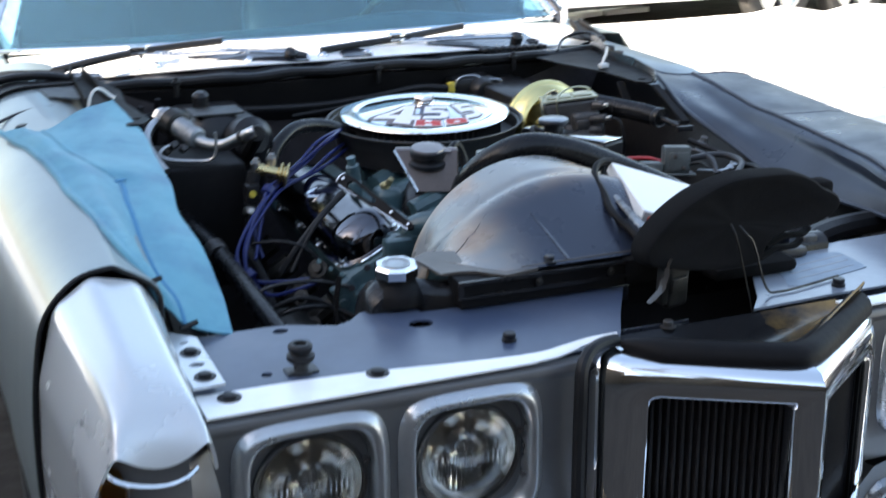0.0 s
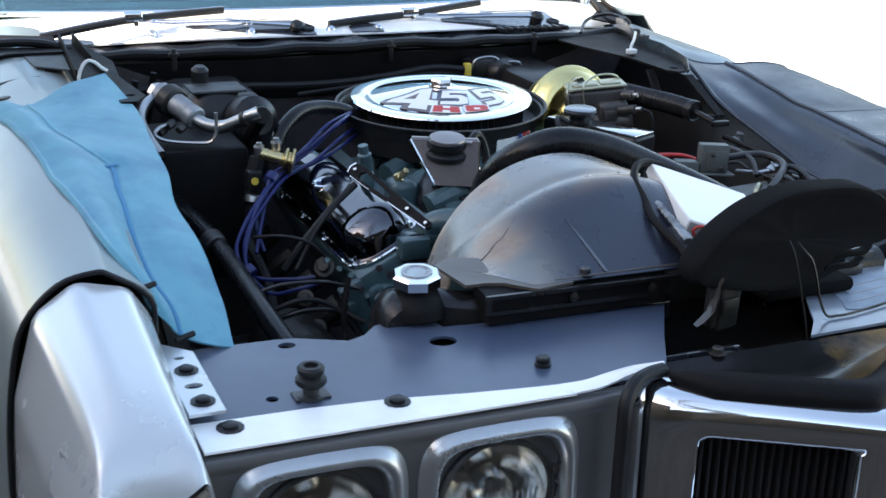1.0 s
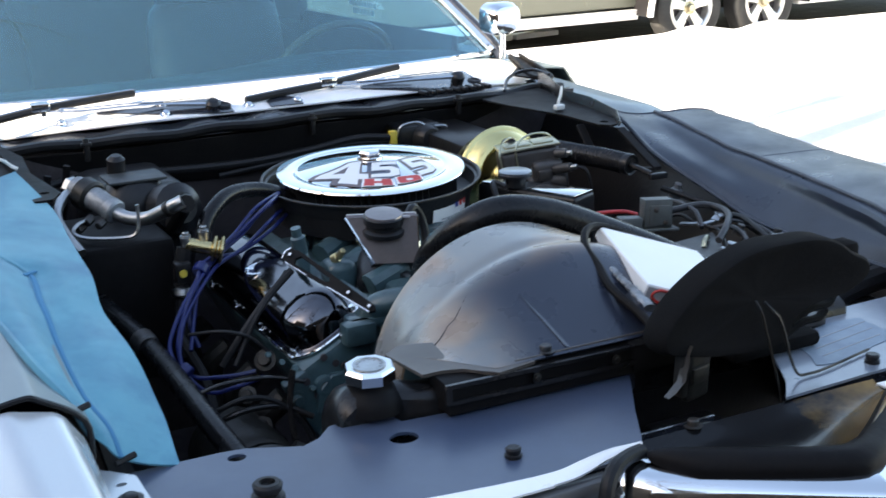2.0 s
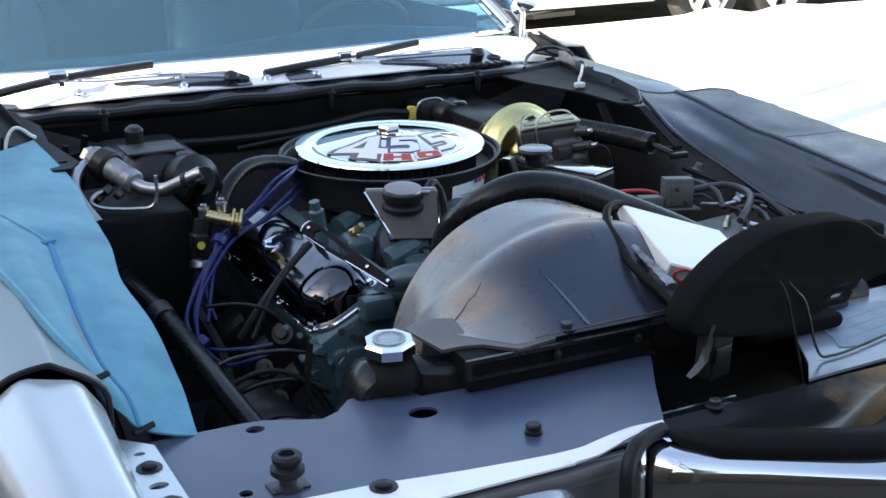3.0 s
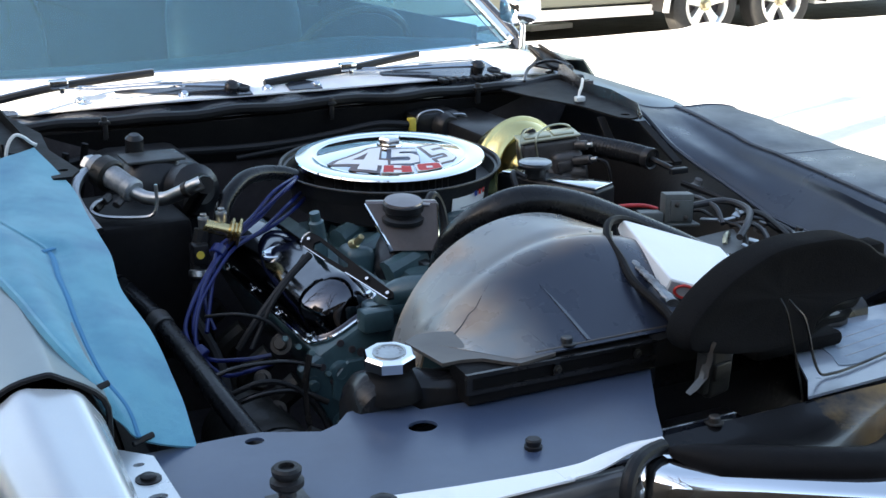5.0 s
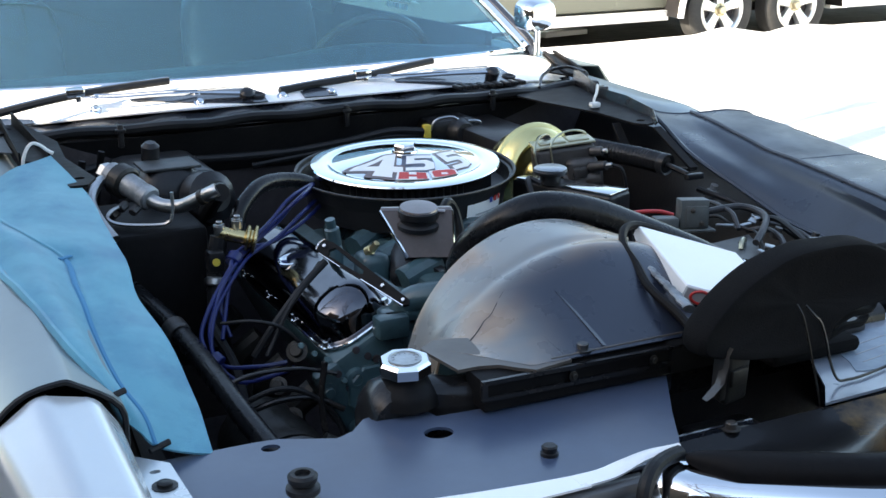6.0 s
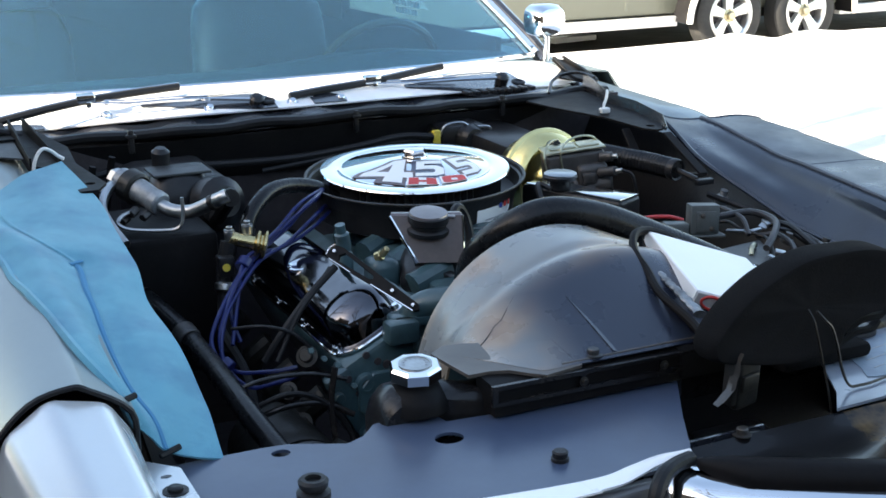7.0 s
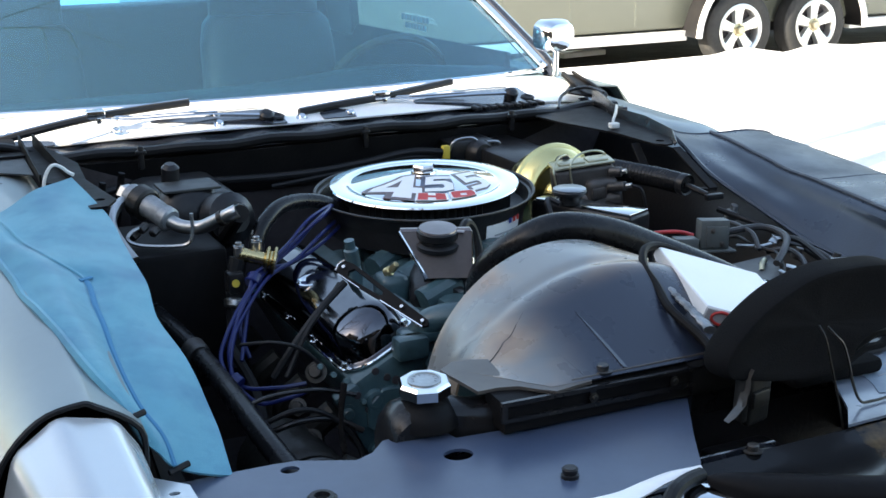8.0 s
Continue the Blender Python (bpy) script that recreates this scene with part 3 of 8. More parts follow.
def build_fender_cap(side):
    """The bright nose of the fender, ahead of a dark seam."""
    bm = B()
    # flat-sided section, from the seam to the nose: inner edge, top, chamfer, outer side
    back = [(0.757, 0.850), (0.760, 0.884), (0.787, 0.927), (0.851, 0.9415), (0.901, 0.905), (0.930, 0.80), (0.937, 0.68), (0.937, 0.50)]
    nose = [(0.758, 0.790), (0.760, 0.815), (0.772, 0.862), (0.835, 0.880), (0.866, 0.862), (0.905, 0.78), (0.916, 0.68), (0.916, 0.50)]

    def section(u):
        pts = [Vector((lerp(a[0], b[0], u), lerp(a[1], b[1], u), 0)) for a, b in zip(back, nose)]
        out = [pts[0]]
        for p, q, r in zip(pts, pts[1:], pts[2:]):
            d, e = (p - q).normalized(), (r - q).normalized()
            a, c = q + d * 0.009, q + e * 0.009
            start = out[-1]
            out += [start.lerp(q + d * 0.016, k / 5) for k in range(1, 6)] + [a, q * 0.34 + (a + c) * 0.33, c, q + e * 0.016]
        return out + [out[-1].lerp(pts[-1], k / 3) for k in range(1, 4)]

    rows = [section(i / 30) for i in range(31)]

    def f(u, v):
        q = rows[round(u * 30)][round(v * (len(rows[0]) - 1))]
        roof = curve_at([(0.0, 1.1), (0.55, 0.96), (0.75, 0.905), (0.88, 0.872), (0.95, 0.846), (1.0, 0.803)], u) + u ** 6 * min(0.04, 9 * (q.x - 0.822) ** 2)
        z = -0.014 * math.log(math.exp(-q.y / 0.014) + math.exp(-roof / 0.014))
        return (CX + side * q.x, 0.322 - u * 0.33, max(z, 0.50))

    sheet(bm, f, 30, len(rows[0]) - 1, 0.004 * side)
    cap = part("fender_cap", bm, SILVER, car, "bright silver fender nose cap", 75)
    # rounded front below the cap, with the amber lamp let into it
    bm = B()
    loops = []
    for z in (0.50, 0.58, 0.66, 0.74, 0.795, 0.828):
        tuck = 0.012 * (1 if z > 0.79 else 0) + (0.012 if z > 0.8 else 0)
        loops.append([(CX + side * (x + (0.009 if z > 0.79 and x < 0.77 else 0)), y + tuck, z) for x, y in ((0.752, 0.09), (0.752, 0.02), (0.79, -0.005), (0.85, -0.005), (0.888, 0.02), (0.90, 0.09))])
    loft(bm, loops)
    part("fender_front", bm, ARGENT, car, "grey painted front of the fender")
    bm = B()
    a, b = sorted((CX + side * 0.900, CX + side * 0.867))
    box(bm, (a, -0.014, 0.60), (b, 0.045, 0.800), 0.010)
    lamp = part("turn_signal", bm, AMBER, car, "amber turn signal lens")
    bm = B()
    tube(bm, [(CX + side * x, y, z) for x, y, z in ((0.890, 0.004, 0.806), (0.878, -0.008, 0.797), (0.853, -0.013, 0.788), (0.822, -0.013, 0.783), (0.798, -0.011, 0.787), (0.782, -0.002, 0.793))], 0.0035, 6, 5)
    tube(bm, [(CX + side * 0.866, -0.014, 0.60), (CX + side * 0.866, -0.014, 0.79)], 0.002, 6, 3)
    part("bezel", bm, CHROME, lamp, "thin chrome rim")
    # seam gasket
    bm = B()
    lp = smooth_loop(fender_profile(0.325), 4)
    tube(bm, [(CX + side * (x + 0.001), 0.328, z + 0.0035) for x, z in lp if z > 0.5], 0.0036, 6, 1)
    part("seam_gasket", bm, RUBBER, car, "black rubber seam strip")
    # flange bolted to the radiator support
    bm = B()
    a, b = sorted((CX + side * 0.757, CX + side * 0.715))
    plate(bm, [(a, 0.125), (b, 0.125), (b, 0.30), (a, 0.345)], [ring_loop((a + b) / 2, 0.20, 0.008, 10, 1.4), ring_loop((a + b) / 2, 0.285, 0.005, 8, 1.4)], 0.836, 0.840)
    fl = part("flange", bm, SILVER, car, "silver bolted flange")
    for y in (0.155, 0.245):
        bm = B()
        bolt(bm, (CX + side * 0.735, y, 0.840), 0.009, 0.006)
        part("bolt", bm, SATIN, fl)
    return cap


for side in (-1, 1):
    build_fender(side)
    build_fender_cap(side)


def superloop(w, h, e, n=40):
    out = []
    for k in range(n):
        a = 2 * math.pi * k / n
        c, s = math.cos(a), math.sin(a)
        out.append((w / 2 * math.copysign(abs(c) ** (2 / e), c), h / 2 * math.copysign(abs(s) ** (2 / e), s)))
    return out


def build_header(side):
    """The pressed panel that carries the headlamps, with its bright top strip."""
    bm = B()
    x0, x1 = 0.755, 0.225

    def f(u, v):
        x = lerp(x0, x1, u)
        rise = 0.0
        prof = [(0.078, 0.800), (0.077, 0.810), (0.074, 0.8165), (0.062, 0.8175), (0.055, 0.815), (0.052, 0.805), (0.056, 0.796)]
        k = v * (len(prof) - 1)
        i = min(int(k), len(prof) - 2)
        y, z = lerp(prof[i][0], prof[i + 1][0], k - i), lerp(prof[i][1], prof[i + 1][1], k - i)
        y -= 0.045 * max(0, u - 0.72) if v < 0.3 else 0
        return (CX + side * x, y, z + rise)

    sheet(bm, f, 30, 20, 0.003 * side)
    upright = Matrix(((1, 0, 0, 0), (0, 0, 1, 0.056), (0, 1, 0, 0), (0, 0, 0, 1)))
    a, b = sorted((CX + side * x0, CX + side * x1))
    holes = [[(CX + side * x + p, 0.700 + q) for p, q in superloop(0.186, 0.186, 5, 32)] for x in (0.400, 0.625)]
    plate(bm, [(a, 0.56), (b, 0.56), (b, 0.797), (a, 0.797)], holes, 0.0, 0.003, upright)
    head = part("headlamp_panel", bm, ARGENT, car, "argent grey headlamp panel")
    bm = B()
    a, b = sorted((CX + side * x0, CX + side * (0.30 if side < 0 else x1)))
    # the rear edge sweeps forward towards the grille
    sweep = [(0.755, 0.130), (0.62, 0.127), (0.52, 0.119), (0.474, 0.111), (0.423, 0.102), (0.356, 0.093), (0.30, 0.0875), (0.225, 0.091)]
    edge = [(CX + side * d, y) for d, y in sweep if side > 0 or d >= 0.30]
    edge = edge if side < 0 else edge[::-1]
    pts = [(a, 0.058), (b, 0.058)] + edge[::-1]
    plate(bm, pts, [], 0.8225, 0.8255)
    part("top_strip", bm, SKYLIT_SILVER, head, "silver top strip, sky sheen in its colour")
    # curl up against the grille shell
    bm = B()
    back = spline([(0.31, 0.088, 0.8258), (0.275, 0.0855, 0.8275), (0.242, 0.090, 0.830), (0.20, 0.092, 0.834), (0.168, 0.082, 0.837)], 6)
    fore = spline([(0.31, 0.060, 0.8258), (0.272, 0.060, 0.8268), (0.248, 0.064, 0.829), (0.215, 0.070, 0.834), (0.166, 0.074, 0.836)], 6)
    def curl(u, v):
        p, q = back[round(u * 24)], fore[round(u * 24)]
        r = p.lerp(q, v)
        return (CX + side * r.x, r.y, r.z + 0.004 * u * math.sin(math.pi * v))
    sheet(bm, curl, 24, 8, 0.003 * side)
    if side < 0:
        part("corner_lobe", bm, SKYLIT_SILVER, head, "rounded silver corner", 60)
    else:
        bm.free()
    bm = B()
    tube(bm, [(CX + side * x, y, z) for x, y, z in ((0.172, 0.070, 0.832), (0.200, 0.060, 0.8345), (0.226, 0.047, 0.832), (0.243, 0.036, 0.815), (0.248, 0.030, 0.78), (0.249, 0.030, 0.70), (0.249, 0.03, 0.58))], 0.0095, 10, 6)
    if side < 0:
        part("gap_seal", bm, RUBBER, head, "black gap seal")
    else:
        bm.free()
    for x in (0.715, 0.514):
        bm = B()
        bolt(bm, (CX + side * x, 0.108, 0.8255), 0.0098, 0.006)
        part("bolt", bm, SATIN, head)
    return head


def build_headlamp(x):
    """A round sealed lamp in a soft-cornered pressed surround."""
    z, y = 0.700, 0.055
    bm = B()
    steps = [(0.216, 0.216, 4.4, 0.003), (0.212, 0.212, 4.4, -0.0015), (0.203, 0.203, 4.6, -0.007), (0.192, 0.192, 4.8, -0.0125), (0.181, 0.181, 4.8, -0.015), (0.172, 0.172, 4.6, -0.012), (0.166, 0.166, 4.0, -0.004), (0.160, 0.160, 3.4, 0.03)]
    loops = [[(x + a, y + d, z + b) for a, b in superloop(w, h, e)] for w, h, e, d in steps]
    loft(bm, loops, caps=False)
    lamp = part("headlamp", bm, SURROUND, car, "round headlamp in an argent grey pressed surround", 60)
    bm = B()
    lathe(bm, [(0.078, -0.012), (0.078, 0.008), (0.0755, 0.011), (0.072, 0.010), (0.071, 0.0)], (x, y + 0.016, z), (0, -1, 0), 40)
    part("ring", bm, STEEL, lamp, "dull steel retaining ring")
    bm = B()
    lathe(bm, [(0.0, -0.062), (0.02, -0.058), (0.045, -0.043), (0.062, -0.02), (0.071, 0.0)], (x, y + 0.018, z), (0, -1, 0), 40)
    part("reflector", bm, DULL_REFLECTOR, lamp, "dulled silver reflector bowl")
    bm = B()
    lathe(bm, [(0.0712, 0.001), (0.0705, 0.005), (0.05, 0.014), (0.025, 0.0185), (0.0, 0.02)], (x, y + 0.016, z), (0, -1, 0), 40)
    lathe(bm, [(0.0712, 0.001), (0.066, 0.002), (0.05, 0.0105), (0.025, 0.015), (0.0, 0.0165)], (x, y + 0.016, z), (0, -1, 0), 40)
    lens = part("lens", bm, LENS, lamp, "fluted clear glass lens")
    lens.visible_shadow = False
    bm = B()
    for k in range(-7, 8):
        w = math.sqrt(max(0, 0.058 ** 2 - (k * 0.0075) ** 2)) * 0.8
        rod(bm, (x + k * 0.0075, y + 0.010, z - w), (x + k * 0.0075, y + 0.010, z + 0.2 * w), 0.003, seg=6)
    fl = part("flute", bm, LENS, lens)
    fl.visible_shadow = False
    bm = B()
    rod(bm, (x, y + 0.085, z + 0.006), (x, y + 0.045, z + 0.006), 0.014, 0.012)
    part("bulb_shield", bm, OLD_CHROME, lamp)
    bm = B()
    plate(bm, superloop(0.168, 0.168, 4.0, 32), [ring_loop(0, 0, 0.0775, 32)], 0.0, 0.002, Matrix(((1, 0, 0, x), (0, 0, 1, y + 0.014), (0, 1, 0, z), (0, 0, 0, 1))))
    part("bucket_plate", bm, ARGENT, lamp, "dull grey plate round the lamp")
    for a in (20, 200):
        bm = B()
        bolt(bm, (x + 0.0795 * math.cos(radians(a)), y + 0.006, z + 0.0795 * math.sin(radians(a))), 0.004, 0.006, (0, -1, 0))
        part("screw", bm, STEEL, lamp)
    bm = B()
    lathe(bm, [(0, -0.09), (0.085, -0.09), (0.095, 0.02), (0.10, 0.02), (0.09, -0.10), (0, -0.10)], (x, y + 0.035, z), (0, -1, 0), 24)
    part("bucket", bm, SATIN, lamp)
    return lamp


for side in (-1, 1):
    build_header(side)
for x in (CX - 0.625, CX - 0.400, CX + 0.400, CX + 0.625):
    build_headlamp(x)


def build_grille():
    """A pointed chrome shell with a black vertical-bar insert in each half."""
    peak_y, edge_y, half, zt, zb = -0.122, 0.035, 0.26, 0.822, 0.42
    peak_x, halves = 0.088, {-1: 0.262, 1: 0.228}
    shell = None
    for side in (-1, 1):
        def at(s, d, z):
            """s: 0 at the peak, 1 at the outer edge; d: depth behind the face."""
            return Vector((peak_x + side * halves[side] * s, lerp(peak_y, edge_y, s) + d, z))
        # face with one opening, as a bent frame
        bm = B()
        w0, w1, h0, h1 = 0.115, 0.745, zb + 0.04, zt - 0.054
        def inner_loop(g, d):
            a, b, lo, hi = w0 + g, w1 - g, h0 + g * half, h1 - g * half
            r = 0.06
            pts = []
            for cs, cz, a0 in ((b - r, hi - r * half, 0), (a + r * 0.5, hi - r * half * 0.5, 90), (a + r * 0.5, lo + r * half * 0.5, 180), (b - r, lo + r * half, 270)):
                rr = r if cs > (a + b) / 2 else r * 0.5
                for k in range(5):
                    an = radians(a0 + 22.5 * k)
                    pts.append(at(cs + rr * math.cos(an), d, cz + rr * half * math.sin(an)))
            return pts
        def rect_loop(lo_s, hi_s, lo_z, hi_z, d, r=0.13):
            pts = []
            for cs, cz, a0, rr in ((hi_s, hi_z, 0, r), (lo_s, hi_z, 90, 0.0), (lo_s, lo_z, 180, 0.0), (hi_s, lo_z, 270, r)):
                for k in range(5):
                    an = radians(a0 + 22.5 * k)
                    sx = cs - (rr if cs == hi_s else 0) + rr * math.cos(an) if rr else cs
                    sz = (cz - math.copysign(rr * half, cz - 0.6) + rr * half * math.sin(an)) if rr else cz
                    pts.append(at(sx, d, sz))
            return pts
        loops = [rect_loop(0.0, 1.0, zb, zt, 0.065), rect_loop(0.0, 1.0, zb, zt, 0.036), rect_loop(0.0, 0.992, zb + 0.002, zt - 0.0015, 0.020), rect_loop(0.0, 0.972, zb + 0.005, zt - 0.006, 0.009),
                 rect_loop(0.0, 0.945, zb + 0.010, zt - 0.013, 0.002), rect_loop(0.0, 0.91, zb + 0.016, zt - 0.022, -0.003), rect_loop(0.0, 0.87, zb + 0.022, zt - 0.030, -0.004),
                 inner_loop(-0.030, -0.003), inner_loop(-0.012, 0.001), inner_loop(-0.002, 0.010), inner_loop(0.002, 0.035), inner_loop(0.005, 0.06)]
        loft(bm, loops, caps=False)
        sh = part("grille_shell", bm, CHROME, car, "chrome pointed grille surround", 50)
        bm = B()
        sheet(bm, lambda u, v: at(lerp(0.03, 0.8, u), 0.075, lerp(h0 - 0.02, h1 + 0.02, v)), 4, 4, 0.004)
        part("backing", bm, SOOT, sh)
        n = 18
        for k in range(n):
            s = lerp(w0 + 0.015, w1 - 0.012, k / (n - 1))
            bm = B()
            a, b = at(s, 0.022, h0 - 0.01), at(s, 0.06, h1 + 0.01)
            box(bm, (a.x - 0.0026, a.y, a.z), (b.x + 0.0026, b.y, b.z), 0.0012, seg=1)
            part("grille_bar", bm, SATIN, sh)
    # black weather lip behind the shell, and the dished panel it edges
    bm = B()
    px = peak_x
    def lip(u, v):
        x = lerp(-0.205, 0.21, u)
        line = lerp(peak_y, edge_y, math.sqrt(x * x + 0.0006) / (halves[-1] if x < 0 else halves[1]))
        shut = max(0, 1 - u / 0.07) ** 1.5 * 0.8
        prof = [(0.016, 0.818), (0.017, 0.828), (0.022, 0.836), (0.032, 0.841), (0.046, 0.842), (0.056, 0.838), (0.060, 0.828)]
        k = v * (len(prof) - 1)
        i = min(int(k), len(prof) - 2)
        q = Vector((px + x, line + lerp(prof[i][0], prof[i + 1][0], k - i), lerp(prof[i][1], prof[i + 1][1], k - i) + 0.004 * max(0, u - 0.6)))
        return q.lerp(Vector((-0.120, 0.066, 0.828)), shut)
    sheet(bm, lip, 44, 12, -0.003)
    part("weather_lip", bm, MATTE, car, "dull black rubber lip behind the grille", 60)

    def dish(u, v):
        x = lerp(-0.165, 0.255, u)
        front = min(0.085, lerp(peak_y, edge_y, abs(x + CX - peak_x) / half) + 0.055)
        y = lerp(front, 0.128, v)
        z = 0.838 - 0.03 * math.sin(math.pi * v) - 0.028 * v + 0.022 * max(0, x - 0.06) / 0.2 * (1 - v)
        return (CX + x, y, z)
    bm = B()
    sheet(bm, dish, 24, 12, -0.003)
    part("latch_panel", bm, LATCH, car, "glossy black hood latch panel, golden reflection painted at one end")
    bm = B()
    bolt(bm, (0.0, 0.128, 0.813), 0.0075, 0.010)
    part("bolt", bm, STEEL, car)


build_grille()


def build_bumper():
    bm = B()
    def f(u, v):
        x = lerp(-0.97, 0.97, u)
        prof = [(0.05, 0.555), (-0.01, 0.553), (-0.03, 0.535), (-0.035, 0.46), (-0.02, 0.40), (0.03, 0.38)]
        k = v * 5
        i = min(int(k), 4)
        y, z = lerp(prof[i][0], prof[i + 1][0], k - i), lerp(prof[i][1], prof[i + 1][1], k - i)
        return (CX + x, y + 0.10 * abs(x) ** 3 - 0.19 * max(0.0, 1 - abs(x) / 0.30) - 0.005, z)
    sheet(bm, f, 48, 20, 0.003)
    part("bumper", bm, CHROME, car, "chrome front bumper")


build_bumper()


# ---- radiator support and bay walls ----
def build_support():
    left = [(-0.712, 0.124), (-0.45, 0.104), (-0.373, 0.092), (-0.25, 0.080), (-0.16, 0.082), (-0.10, 0.100), (-0.085, 0.120), (-0.043, 0.193), (0.022, 0.297), (-0.25, 0.312), (-0.318, 0.318), (-0.325, 0.352), (-0.365, 0.360),
            (-0.405, 0.352), (-0.43, 0.325), (-0.455, 0.314), (-0.52, 0.345), (-0.55, 0.349), (-0.712, 0.352)]
    holes = [ring_loop(-0.337, 0.272, 0.0165, 18, 1.15), ring_loop(-0.537, 0.325, 0.010, 12, 1.2), ring_loop(-0.598, 0.175, 0.008, 12)]
    bm = B()
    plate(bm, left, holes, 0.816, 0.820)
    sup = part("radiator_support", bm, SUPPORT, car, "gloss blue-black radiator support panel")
    bm = B()
    box(bm, (-0.712, 0.134, 0.60), (0.04, 0.138, 0.816))
    part("front_web", bm, GLOSS, sup)
    bm = B()
    box(bm, (-0.70, 0.309, 0.79), (0.04, 0.313, 0.816), 0.001)
    part("rear_lip", bm, GLOSS, sup)
    right = [(0.150, 0.125), (0.30, 0.132), (0.80, 0.130), (0.80, 0.36), (0.62, 0.355), (0.30, 0.345), (0.237, 0.25), (0.188, 0.168)]
    bm = B()
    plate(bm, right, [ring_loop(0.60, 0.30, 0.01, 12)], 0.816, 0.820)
    wing = part("support_wing", bm, WING, sup, "blue-black glossy support panel, sky sheen in its colour")
    # worn, crinkled decal on the wing
    rnd = random.Random(8)
    corners = [(0.262, 0.186), (0.300, 0.180), (0.44, 0.214), (0.45, 0.30), (0.41, 0.306), (0.306, 0.290)]
    ragged = []
    for p, q in zip(corners, corners[1:] + corners[:1]):
        ragged += [(lerp(p[0], q[0], k / 7) + rnd.uniform(-0.002, 0.002), lerp(p[1], q[1], k / 7) + rnd.uniform(-0.002, 0.002)) for k in range(7)]
    bm = B()
    plate(bm, ragged, [], 0.8203, 0.8212)
    decal = part("worn_decal", bm, WORN_DECAL, sup, "pale worn decal with illegible lines")
    for k in range(3):
        a = Vector((0.294 + 0.010 * k, 0.208 + 0.026 * k, 0))
        bm = B()
        plate(bm, [(a.x, a.y), (a.x + 0.13, a.y + 0.022), (a.x + 0.1295, a.y + 0.0234), (a.x - 0.001, a.y + 0.0013)], [], 0.8212, 0.8217)
        part("text_bar", bm, GREY_PRINT, sup)
    bm = B()
    box(bm, (0.165, 0.134, 0.60), (0.80, 0.138, 0.816))
    part("front_web", bm, GLOSS, sup)
    for x, y in ((-0.247, 0.156), (0.335, 0.158)):
        bm = B()
        lathe(bm, [(0, 0), (0.011, 0), (0.011, 0.004), (0.009, 0.005), (0.010, 0.011), (0.008, 0.013), (0, 0.013)], (x, y, 0.820), seg=12)
        part("stud", bm, SATIN, sup)
    # hood stop: a rubber bumper on a steel stand
    bm = B()
    lathe(bm, [(0, 0), (0.017, 0), (0.017, 0.004), (0.010, 0.006), (0.010, 0.020), (0, 0.020)], (-0.553, 0.165, 0.820), seg=20)
    stop = part("hood_stop", bm, STEEL, sup, "rubber hood stop on a metal stand")
    bm = B()
    lathe(bm, [(0, 0.016), (0.015, 0.016), (0.019, 0.020), (0.019, 0.026), (0.013, 0.029), (0.016, 0.033), (0.017, 0.039), (0.014, 0.042), (0.009, 0.042), (0.008, 0.037), (0, 0.037)], (-0.553, 0.165, 0.820), seg=24)
    part("rubber", bm, RUBBER, stop, "black rubber buffer")
    bm = B()
    box(bm, (-0.574, 0.155, 0.8202), (-0.530, 0.182, 0.823), 0.001)
    part("stand_plate", bm, STEEL, stop)
    return sup


build_support()


def build_bay():
    # aprons, slightly uneven pressed sheet
    for side in (-1, 1):
        bm = B()
        def f(u, v, side=side):
            y = lerp(0.30, 1.70, u)
            z = lerp(min(0.885 + 0.03 * u, 0.79 + 0.35 * u), 0.30, v)
            x = 0.735 - 0.05 * u - 0.10 * math.sin(v * 2.2) - 0.02 * math.sin(u * 14) * math.sin(v * 3)
            wheel = math.exp(-((y - 0.95) / 0.30) ** 2)
            return (CX + side * (x - 0.05 * wheel * min(1, v * 1.6)), y, z)
        sheet(bm, f, 24, 12, 0.003)
        part("inner_fender", bm, SATIN, car, "satin black inner fender")
    bm = B()
    sheet(bm, lambda u, v: (CX + lerp(-0.76, 0.76, u), 1.66 + 0.03 * math.sin(u * 7) * v, lerp(0.955, 0.25, v)), 24, 10, 0.004)
    part("firewall", bm, SOOT, car, "dark sooty firewall")
    bm = B()
    box(bm, (CX - 0.75, 0.13, 0.24), (CX + 0.75, 1.68, 0.26))
    part("under_tray", bm, SOOT, car)
    # front wheels and tyres
    for side in (-1, 1):
        bm = B()
        cx = CX + side * 0.83
        lathe(bm, [(0.20, -0.10), (0.30, -0.10), (0.335, -0.075), (0.338, 0.0), (0.335, 0.075), (0.30, 0.10), (0.20, 0.10), (0.20, -0.10)], (cx, 0.95, 0.338), (side, 0, 0), 36)
        w = part("wheel", bm, TYRE, car, "black tyre on a steel wheel")
        bm = B()
        lathe(bm, [(0, 0.05), (0.05, 0.06), (0.15, 0.03), (0.20, 0.085), (0.205, 0.07), (0.205, -0.09), (0, -0.09)], (cx, 0.95, 0.338), (side, 0, 0), 28)
        part("rim", bm, OLD_CHROME, w)


build_bay()


# ---- cowl, glass and cabin ----
def cowl_front(x):
    return 1.765 + 0.16 * (x - 0.1) ** 2


def glass_base(x):
    return 1.995 + 0.15 * ((x - CX) / 0.78) ** 2


